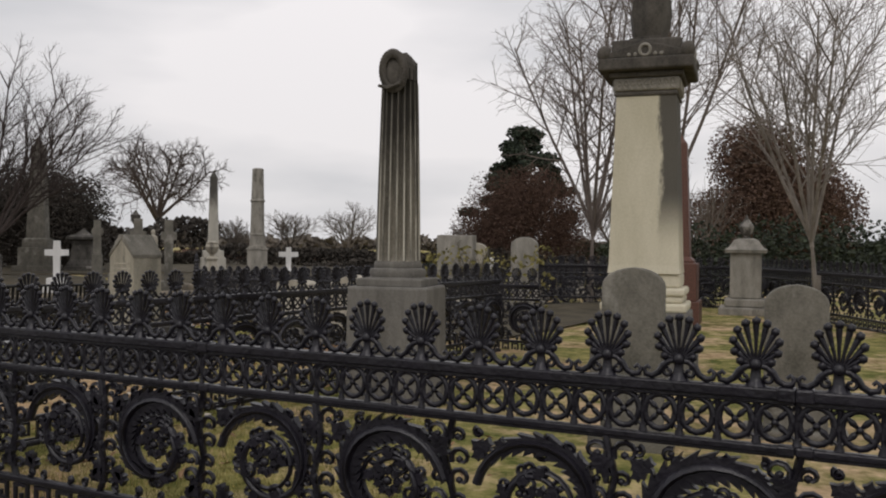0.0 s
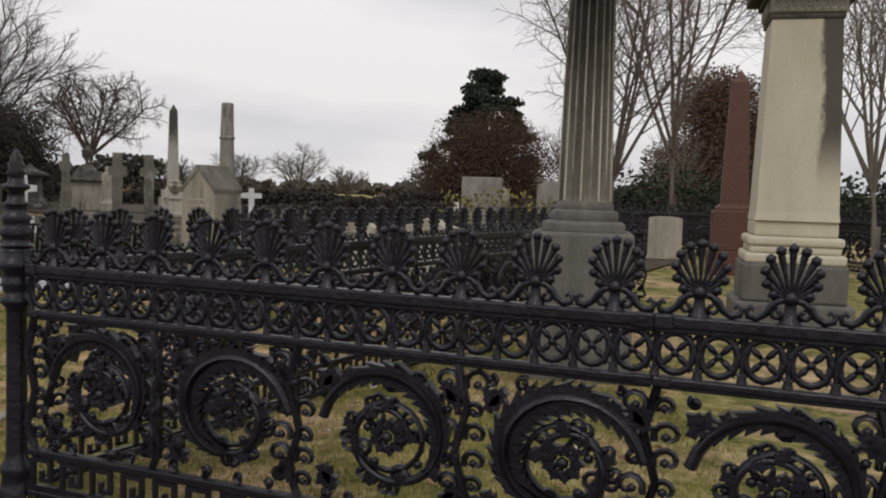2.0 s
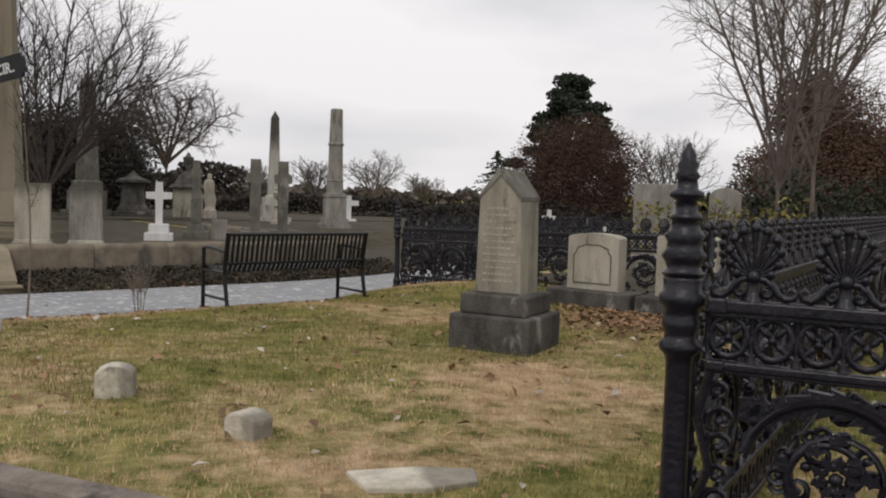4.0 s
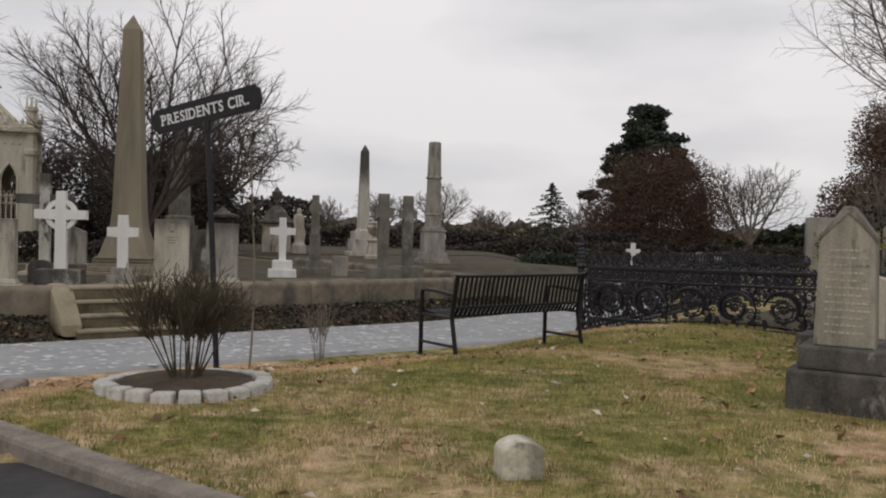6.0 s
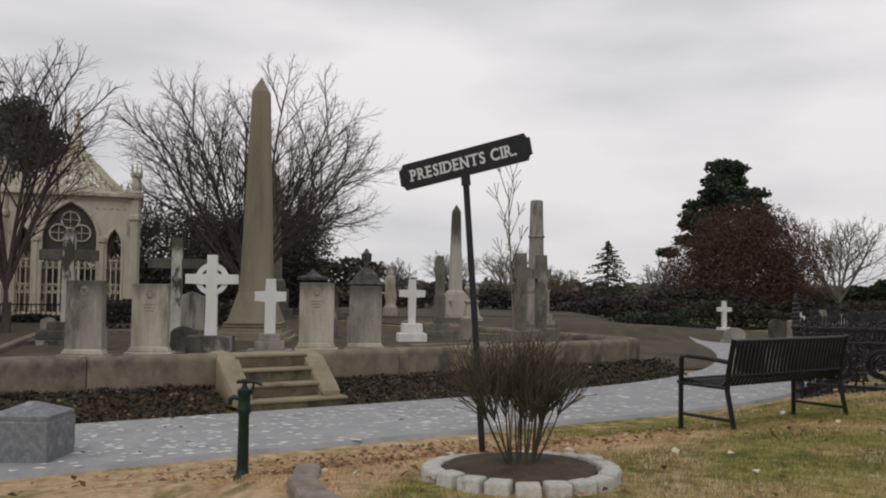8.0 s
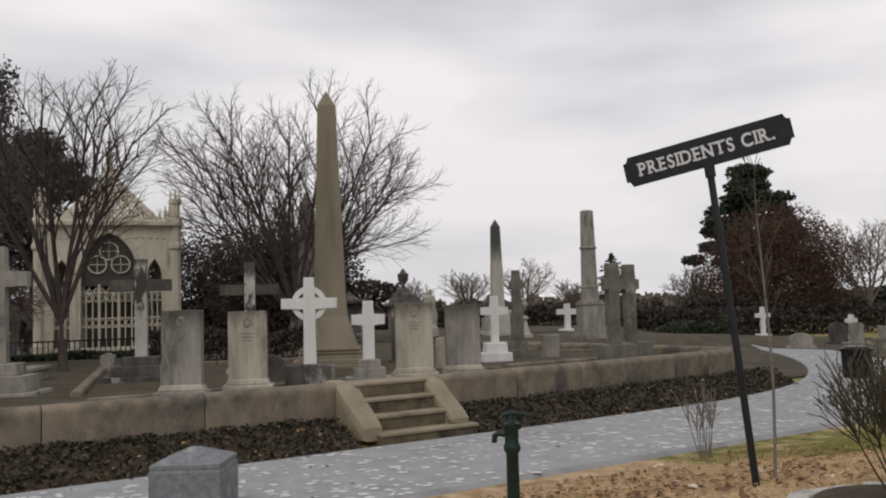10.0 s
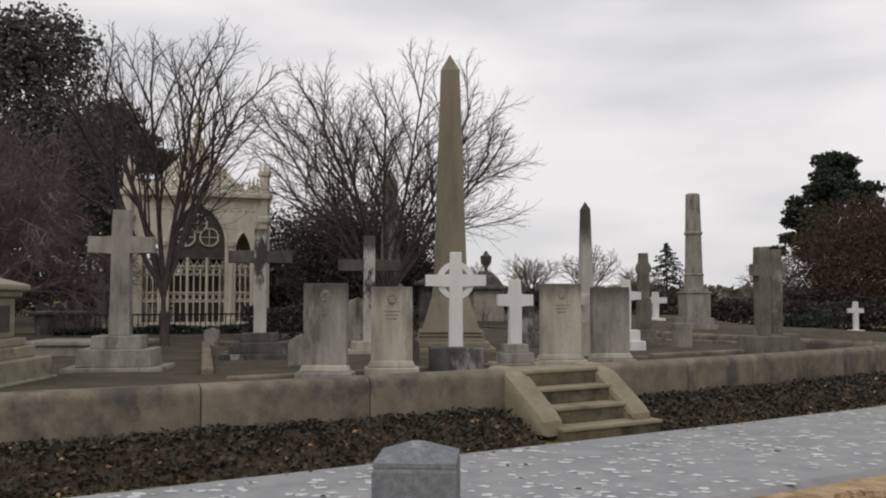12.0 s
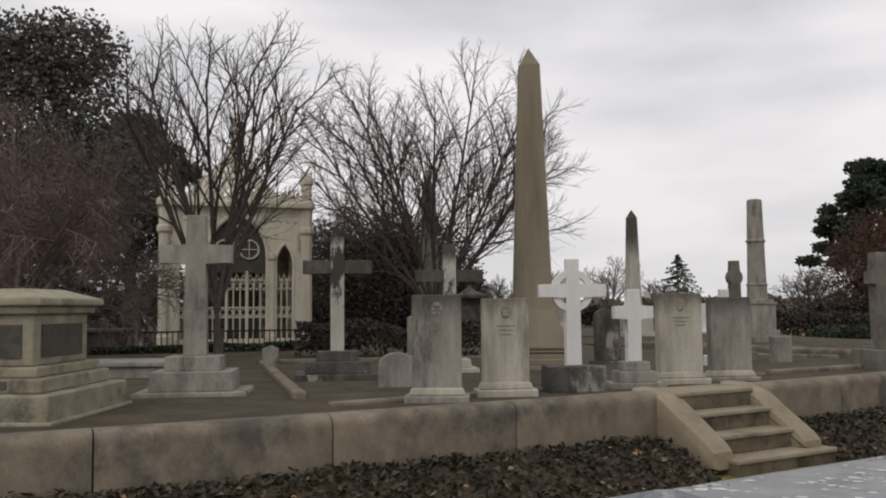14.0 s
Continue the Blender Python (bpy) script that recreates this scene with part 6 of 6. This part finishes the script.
def leafy(name, place, label, blobs, count, size, material, trunk_h, trunk_r, seed, bark=BARK, group="evergreens", hollow=0.75):
    """A crown of leaf sprays scattered over uneven lobes, on a trunk with limbs to each lobe."""
    rnd = random.Random(seed)
    th = thing(name, place, label, "tree" if "shrub" not in name and "hedge" not in name else "shrub", group)
    wood = Wood()
    if trunk_r:
        wood.limb([Vector((0, 0, -0.1)), Vector((0.05, 0, trunk_h * 0.5)), Vector((0, 0.05, trunk_h))], trunk_r, trunk_r * 0.55, 8)
        for (x, y, z), _ in blobs:
            wood.limb([Vector((0, 0, trunk_h * 0.7)), Vector((x * 0.5, y * 0.5, (trunk_h * 0.8 + z) / 2)), Vector((x, y, z))], trunk_r * 0.4, 0.02, 5)
        part("trunk", wood.mesh("trunk", bark), bark, th)
    total = sum(rr[0] * rr[2] for _, rr in blobs)
    items = []
    for (x, y, z), (a, b, c) in blobs:
        for i in range(int(count * a * c / total)):
            v = Vector((rnd.gauss(0, 1), rnd.gauss(0, 1), rnd.gauss(0, 1))).normalized()
            k = hollow + (1.06 - hollow) * rnd.random()
            k *= 1 + 0.16 * noise.noise((v.x * 2.6 + x, v.y * 2.6 + y, v.z * 2.6 + z + seed))
            items.append(((x + v.x * a * k, y + v.y * b * k, z + v.z * c * k), size * rnd.uniform(0.6, 1.4), 1.2))
    part("crown", leaf_mesh("crown", items, material, rnd), material, th)
    return th


VASE = ((8, 26, 3.0, 0.0, 4), (9, 30, 0.46, 0.010, 6), (6, 32, 0.50, 0.015, 4), (4, 34, 0.55, 0.010, 2), (0, 0, 0, 0.01, 1))
bare_tree(at_ground(-21.5, 26.1), 7.7, 11, "small bare vase-shaped tree with grey trunk inside the circle", 0.19, 0.095, VASE)
bare_tree(at_ground(-18.5, 34.0), 8.4, 9, "broad bare tree with dense fine twigs behind the obelisk", 0.15, 0.105, ((14, 37, 4.6, 0.0, 4), (11, 33, 0.40, 0.006, 6), (7, 33, 0.50, 0.020, 4), (5, 34, 0.55, 0.010, 2), (0, 0, 0, 0.01, 1)))
leafy("evergreen_shrub", at_ground(-20.3, 44.4), "dark rounded evergreen shrub behind the obelisk", [((0.5, 0, 2.3), (1.6, 1.5, 2.3)), ((-1.2, 0.3, 3.0), (1.8, 1.6, 1.9)), ((-2.9, 0, 2.4), (1.9, 1.5, 2.3)), ((-0.6, -0.4, 1.5), (2.4, 1.3, 1.6))], 46000, 0.060, DUSKY_LEAF, 1.2, 0.12, 2, hollow=0.3)
leafy("magnolia_tree", at_ground(-33.0, 36.5), "large dark evergreen magnolia with dense glossy leaves", [((0, 0, 7.5), (3.8, 3.5, 3.3)), ((2.6, -0.5, 5.0), (3.0, 3.0, 2.6)), ((-3, 0, 5), (3.4, 3, 3)), ((0.8, -1, 3.0), (3.6, 3, 2.2)), ((3.8, 0.5, 3.4), (2.0, 2.0, 1.6)), ((-1, 0, 9.2), (2.6, 2.6, 1.8)), ((4.9, 0.2, 4.3), (1.2, 1.3, 0.9)), ((2.1, 0, 9.6), (1.8, 1.6, 1.3))], 60000, 0.085, MAGNOLIA_LEAF, 4.0, 0.35, 7, hollow=0.45)
leafy("magnolia_tree", at_ground(-33.5, 45.5), "tall dark evergreen magnolia behind the pavilion tomb", [((0.2, 0, 8.9), (1.2, 1.1, 0.9)), ((1.0, 0, 7.9), (1.3, 1.1, 0.6)), ((2.1, 0, 7.0), (1.2, 1.0, 0.6)), ((-1.2, 0, 8.2), (1.5, 1.3, 0.9)), ((-0.2, 0, 6.9), (1.6, 1.3, 0.7)), ((-2.8, 0, 7.2), (1.9, 1.6, 1.2)), ((-2.0, 0, 5.8), (1.8, 1.5, 0.8))], 16000, 0.11, MAGNOLIA_LEAF, 5.0, 0.3, 8, hollow=0.4)
bare_tree(at_ground(-25.4, 25.6), 5.6, 21, "reddish-brown bare ornamental tree with drooping fine twigs", 0.22, 0.085, ((13, 60, 2.6, 0.0, 4), (14, 40, 0.5, 0.0, 6), (11, 40, 0.5, -0.01, 4), (7, 40, 0.55, -0.01, 2), (0, 0, 0, 0.0, 1)), BARK, RED_TWIG)

# right-hand group behind the pedestal
TALL = ((7, 27, 2.1, 0.0, 4), (10, 36, 0.42, 0.07, 8), (7, 40, 0.5, 0.05, 5), (5, 40, 0.5, 0.03, 3), (0, 0, 0, 0.02, 2))
LOW = ((9, 26, 2.5, 0.0, 4), (12, 46, 0.36, 0.02, 8), (6, 42, 0.5, 0.03, 5), (4, 40, 0.5, 0.02, 3), (0, 0, 0, 0.02, 2))
bare_tree(at_ground(0.75, 23.8), 13.0, 31, "tall bare brown-limbed tree behind the pedestal monument", 0.15, 0.074, LOW, PALE_BARK, LIMB_BARK)
bare_tree(at_ground(4.3, 30.0), 17, 33, "tall bare tree with spreading limbs and few brown leaves", 0.22, 0.10, TALL, BARK, LIMB_BARK)
bare_tree(at_ground(3.6, 18.6), 12.0, 35, "tall bare pale-barked multi-stemmed tree by the far fence", 0.14, 0.062, TALL, PALE_BARK, PALE_BARK)
leafy("russet_tree", pose(18.2, 58.8, 0.0), "broad brown-leaved winter tree behind the far fence", [((0, 0, 4.9), (4.2, 4.0, 4.5)), ((-1.4, 0, 7.8), (2.7, 2.5, 2.5)), ((2.7, 0, 4.0), (3.0, 2.8, 3.1)), ((-3.5, 0, 3.0), (2.7, 2.6, 2.7))], 80000, 0.085, RUSSET_DARK, 4.5, 0.45, 12, hollow=0.2)
leafy("dark_hedge", at_ground(9.0, 33.0), "dark evergreen hedge mass behind the far fence", [((-4, 0, 1.2), (2.6, 1.2, 1.5)), ((0, 0, 1.3), (3.0, 1.2, 1.7)), ((4, 0.5, 1.2), (3.0, 1.2, 1.6)), ((9, 0, 1.2), (3.4, 1.2, 1.7))], 14000, 0.09, EVERGREEN, 0, 0, 15, hollow=0.4)

# the fir with the russet tree before it
tufts, tr = [], random.Random(29)
for k in range(46):
    t = tr.random() ** 0.8
    reach, a = 3.5 * (1 - t) ** 0.42 + 0.3, tr.uniform(0, 6.283)
    q = reach * tr.uniform(0.35, 1.0)
    tufts.append(((q * math.cos(a), q * math.sin(a), 3.7 + 6.0 * t), (tr.uniform(0.55, 1.0), tr.uniform(0.5, 0.9), tr.uniform(0.32, 0.55))))
leafy("fir_tree", at_ground(2.35, 62.0), "dark green conifer rising behind a russet tree", tufts, 20000, 0.13, FIR_GREEN, 7, 0.3, 18, hollow=0.2)
leafy("russet_tree", at_ground(1.9, 55.5), "dense rounded russet-brown deciduous tree before a conifer", [((0, 0, 3.6), (3.6, 3.2, 3.3)), ((-1.8, 0, 2.8), (2.4, 2.2, 2.6)), ((2.2, 0, 3.0), (2.6, 2.4, 2.8)), ((0.6, 0, 5.0), (2.6, 2.4, 1.8))], 60000, 0.055, RUSSET, 2.5, 0.25, 19, hollow=0.15)
bare_tree(at_ground(8.6, 60.0), 8.0, 41, "pale bare rounded tree beside the russet tree", 0.22, 0.15, None, PALE_BARK, HAZE_TWIG)
bare_tree(at_ground(-0.8, 62.0), 5.0, 42, "pale bare rounded tree beside the russet tree", 0.22, 0.15, None, PALE_BARK, HAZE_TWIG)
bare_tree(at_ground(10.0, 46.0), 9.0, 43, "slender pale bare tree with upright stems", 0.14, 0.09, ((6, 18, 3.0, 0.03, 4), (7, 26, 0.5, 0.06, 6), (5, 30, 0.5, 0.05, 4), (0, 0, 0, 0.03, 3)), PALE_BARK, HAZE_TWIG)


def conifer(place, h, r, seed, label):
    rnd = random.Random(seed)
    th = thing("conifer_tree", place, label, "tree", "evergreens")
    wood = Wood()
    wood.limb([Vector((0, 0, -0.1)), Vector((0, 0, h * 0.98))], h * 0.022, 0.02, 7)
    items = []
    for k in range(26):
        t = k / 25
        z, reach = h * (0.10 + 0.88 * t), r * (1 - t) ** 0.8 + 0.06
        for j in range(7):
            a = rnd.uniform(0, 6.283)
            L = reach * rnd.uniform(0.65, 1.1)
            end = Vector((L * math.cos(a), L * math.sin(a), z - 0.10 * L))
            wood.limb([Vector((0, 0, z)), end], 0.02, 0.006, 3)
            for q in range(int(6 + 14 * reach / r)):
                f = rnd.random() ** 0.7
                p = Vector((0, 0, z)).lerp(end, f)
                items.append(((p.x + rnd.gauss(0, 0.10), p.y + rnd.gauss(0, 0.10), p.z + rnd.gauss(-0.03, 0.06)), rnd.uniform(0.10, 0.22) * h / 7, 0.8))
    part("trunk", wood.mesh("trunk", BARK), BARK, th)
    part("needles", leaf_mesh("needles", items, FIR_GREEN, rnd), FIR_GREEN, th)


conifer(pose(5.3, 160.0, -0.3), 10.6, 6.2, 5, "small dark spruce in the distance")
# oak and evergreens seen past the bench
bare_tree(pose(-36.2, 103.0, 0.0), 17.5, 51, "bare spreading oak with crooked limbs", 0.28, 0.36, ((7, 45, 1.8, 0.02, 5), (9, 50, 0.5, 0.02, 7), (8, 50, 0.5, 0.02, 5), (7, 45, 0.5, 0.0, 3), (0, 0, 0, 0.0, 2)))
bare_tree(at_ground(-27.9, 44.0), 6.6, 52, "bare tree with long arching twigs behind the dark evergreens", 0.2, 0.2)
leafy("evergreen_shrub", pose(-26.0, 50.0, 0.4), "tall dark evergreen clump behind the graves", [((0, 0, 2.6), (2.2, 2, 2.8)), ((2.4, 0, 2.2), (1.6, 1.6, 2.6)), ((-2.6, 0, 2.8), (2.4, 2, 3.0))], 20000, 0.075, DUSKY_LEAF, 2, 0.15, 23, hollow=0.4)
for k, (x, y, h) in enumerate(((-15.5, 75, 6.0), (-11.0, 78, 6.4), (-7.0, 80, 4.6), (-19.5, 72, 4.8))):
    bare_tree(pose(x, y, 0.3), h, 60 + k, "far pale bare tree on the skyline", 0.2, 0.14, ((7, 40, 2.4, 0.02, 3), (8, 42, 0.5, 0.05, 5), (7, 42, 0.5, 0.04, 4), (5, 40, 0.5, 0.03, 2), (0, 0, 0, 0, 2)), PALE_BARK, HAZE_TWIG)


def thicket(name, place, length, depth, h, seed, material, label, count=5000, size=0.2):
    """A long uneven hedge of leaf sprays."""
    rnd = random.Random(seed)
    th = thing(name, place, label, "hedge", "hedges")
    items = []
    for i in range(count):
        x = rnd.uniform(-length / 2, length / 2)
        top = h * (0.72 + 0.35 * noise.noise((x * 0.23, seed, 0)) + 0.20 * noise.noise((x * 0.9, seed, 4)))
        z = top * math.sqrt(rnd.random())
        items.append(((x, rnd.uniform(-depth / 2, depth / 2), z), size * rnd.uniform(0.6, 1.4), 1.2))
    part("foliage", leaf_mesh("foliage", items, material, rnd), material, th)
    return th


thicket("dark_hedge", pose(-2, 70, -0.25, 0, 0, 4), 60, 3, 1.7, 71, RUSSET_DARK, "dark winter hedgerow along the skyline", 9000, 0.26)
thicket("dark_hedge", pose(28, 58, -0.25, 0, 0, -20), 44, 3, 3.4, 72, EVERGREEN, "dark evergreen hedgerow beyond the graves", 6000, 0.26)
thicket("dark_hedge", pose(-44, 60, 0.3, 0, 0, 25), 52, 3, 4.2, 73, DUSKY_LEAF, "dark evergreen hedgerow behind the pavilion", 7000, 0.26)
thicket("far_woods", pose(-10, 190, -1, 0, 0, 0), 260, 8, 5.0, 74, HAZE_TWIG, "hazy far woods on a low hill", 9000, 0.9)
thicket("dark_hedge", pose(-12, 54, 0.45, 0, 0, 0), 34, 1.6, 1.5, 78, DUSKY_LEAF, "clipped dark hedge closing the burial ground", 16000, 0.11)
thicket("dark_hedge", pose(1.5, 53.0, -0.25, 0, 0, 3), 24, 1.6, 1.9, 88, DUSKY_LEAF, "dark brown hedge below the russet tree", 14000, 0.09)
thicket("dark_hedge", pose(-30, 47, 0.45, 0, 0, 12), 20, 1.6, 2.2, 79, DUSKY_LEAF, "dark hedge beside the pavilion tomb", 9000, 0.11)
thicket("low_hedge", pose(-23.2, 31.0, 0.53, 0, 0, 25), 6.5, 0.5, 0.34, 80, EVERGREEN, "low dark box hedge round the pavilion", 4000, 0.05)
thicket("low_hedge", pose(-18.8, 29.0, 0.53, 0, 0, 10), 4.0, 1.0, 1.0, 86, DUSKY_LEAF, "low dark shrubs behind the crosses", 3500, 0.055)
thicket("low_hedge", at_ground(-4.5, 44.0, 30), 3.6, 1.2, 1.1, 87, EVERGREEN, "rounded dark shrub among far graves", 3000, 0.06)
thicket("yellow_shrub", at_ground(-1.9, 19.6, -20), 2.6, 1.2, 1.7, 75, YELLOW_LEAF, "straggling yellow-green shrub by the fence", 420, 0.05)
bare_tree(at_ground(-1.9, 19.6), 1.9, 76, "thin leaning bare shrub stems by the fence", 0.1, 0.03, ((9, 30, 5.0, 0.05, 3), (7, 40, 0.45, 0.03, 5), (6, 40, 0.5, 0.02, 3), (0, 0, 0, 0, 2)), BARK, OLIVE, group="shrubs")

# shrub in the ring: many thin upright stems
sh = thing("ring_shrub", pose(rx, ry, ground(rx, ry) + 0.03), "bare olive-brown shrub of many thin stems in the ring", "shrub")
rnd = random.Random(77)
for k in range(26):
    wood = Wood()
    a, t = rnd.uniform(0, 6.283), abs(rnd.gauss(0, 0.24)) if k > 5 else rnd.uniform(0.35, 0.65)
    d = Vector((math.cos(a) * math.sin(t), math.sin(a) * math.sin(t), math.cos(t)))
    grow(wood, rnd, Vector((math.cos(a) * 0.07, math.sin(a) * 0.07, 0)), d, rnd.uniform(0.36, 0.58), 0.0065, 0, ((11, 28, 0.55, 0.05, 5), (4, 30, 0.5, 0.05, 3), (0, 0, 0, 0.03, 2)))
    part("stem", wood.mesh("stem", OLIVE), OLIVE, sh)
# sapling by the path
sp = thing("sapling", at_ground(-10.0, 17.85), "clump of thin bare saplings at the path edge", "shrub")
wood = Wood()
for k in range(9):
    a, t = rnd.uniform(0, 6.283), abs(rnd.gauss(0, 0.16))
    d = Vector((math.cos(a) * math.sin(t), math.sin(a) * math.sin(t), math.cos(t)))
    grow(wood, rnd, Vector((math.cos(a) * 0.05, math.sin(a) * 0.05, 0)), d, rnd.uniform(0.3, 0.5), 0.007, 0, ((4, 22, 0.6, 0.05, 5), (3, 30, 0.5, 0.05, 3), (0, 0, 0, 0.03, 2)))
part("stem_tuft", wood.mesh("stem_tuft", PALE_BARK), PALE_BARK, sp)

# tall whip of a young tree behind the sign
yt = thing("young_tree", at_ground(-10.12, 15.0), "slender pale young tree with a few short twigs", "tree")
wood = Wood()
rise = [Vector((0.03 * math.sin(2.1 * z), 0.02 * math.sin(1.3 * z), z)) for z in (-0.1, 0.3, 0.7, 1.1, 1.5, 1.9, 2.2)]
wood.limb(rise, 0.013, 0.004, 6)
part("stem", wood.mesh("stem", PALE_BARK), PALE_BARK, yt)
for k in range(13):
    wood = Wood()
    z, a = 1.15 + 0.08 * k, k * 2.4
    grow(wood, rnd, Vector((0.03 * math.sin(2.1 * z), 0.02 * math.sin(1.3 * z), z)), Vector((0.5 * math.cos(a), 0.5 * math.sin(a), 1)).normalized(), rnd.uniform(0.18, 0.38), 0.004, 0, ((4, 30, 0.5, 0.06, 4), (0, 0, 0, 0.03, 2)))
    part("twig", wood.mesh("twig", OLIVE), OLIVE, yt)

# ---- small things: grass blades, fallen leaves ----
def blades(name, n, material, label, seed, keep, hmin, hmax):
    rnd = random.Random(seed)
    verts, faces = [], []
    while n:
        x, y = rnd.uniform(-12.5, -2.5), rnd.uniform(7.5, 18.5)
        s, d = to_sd(x, y)
        if d < 4.0 or road_side(x, y) > -0.12 or not keep(x, y) or math.hypot(x - rx, y - ry) < 0.62:
            continue
        n -= 1
        z, h, a, b = ground(x, y), rnd.uniform(hmin, hmax), rnd.uniform(0, 6.283), rnd.uniform(0, 6.283)
        w, o = 0.0022 + 0.0018 * rnd.random(), len(verts)
        lx, ly = math.cos(b) * h * rnd.uniform(0.2, 0.9), math.sin(b) * h * rnd.uniform(0.2, 0.9)
        verts += [(x - w * math.cos(a), y - w * math.sin(a), z - 0.01), (x + w * math.cos(a), y + w * math.sin(a), z - 0.01), (x + lx, y + ly, z + h)]
        faces.append((o, o + 1, o + 2))
    me = bpy.data.meshes.new(name)
    me.from_pydata(verts, [], faces)
    me.materials.append(material)
    tagged(new(name, me), label, "grass", kind="stuff")


def dry(x, y):
    return 0.5 * smooth01((1.7 - math.hypot(x + 5.9, y - 11.2)) / 1.0) + 0.9 * smooth01((3.2 - math.hypot(x + 11.4, y - 15.4)) / 1.0) + 0.6 * smooth01((1.5 - math.hypot(x + 4.1, y - 14.4)) / 0.8) + noise.noise((x * 0.55, y * 0.55, 9.0))


blades("green_grass", 135000, BLADE, "short green winter grass on the lawn", 81, lambda x, y: dry(x, y) < 0.20, 0.014, 0.042)
blades("straw_grass", 75000, STRAW, "dry straw-coloured grass in patches on the lawn", 82, lambda x, y: dry(x, y) > 0.08, 0.012, 0.034)
rnd = random.Random(91)
items = []
for i in range(3600):
    pick = rnd.random()
    if pick < 0.43:
        x, y = rnd.gauss(-4.2, 0.6), rnd.gauss(14.6, 0.55)
    elif pick < 0.75:
        x, y = rnd.gauss(-11.2, 1.3), rnd.gauss(15.6, 1.0)
    else:
        x, y = rnd.uniform(-12, -2), rnd.uniform(9, 18)
    if to_sd(x, y)[1] < 4 or road_side(x, y) > -0.2:
        continue
    items.append(((x, y, ground(x, y) + 0.025), rnd.uniform(0.02, 0.045), 0.35))
lf = new("fallen_leaves", leaf_mesh("fallen_leaves", items, DRY_LEAF, rnd))
tagged(lf, "brown fallen leaves strewn over the lawn", "leaves", kind="stuff")
items = [((x, y, ground(x, y) + 0.025), rnd.uniform(0.02, 0.05), 0.3) for x, y in [(rnd.uniform(-11.5, -2.5), rnd.uniform(9.0, 17.5)) for _ in range(160)] if to_sd(x, y)[1] > 4.1 and road_side(x, y) < -0.2]
lf = new("pale_leaves", leaf_mesh("pale_leaves", items, PALE_LEAF, rnd))
tagged(lf, "bleached pale leaves scattered on the grass", "leaves", kind="stuff")
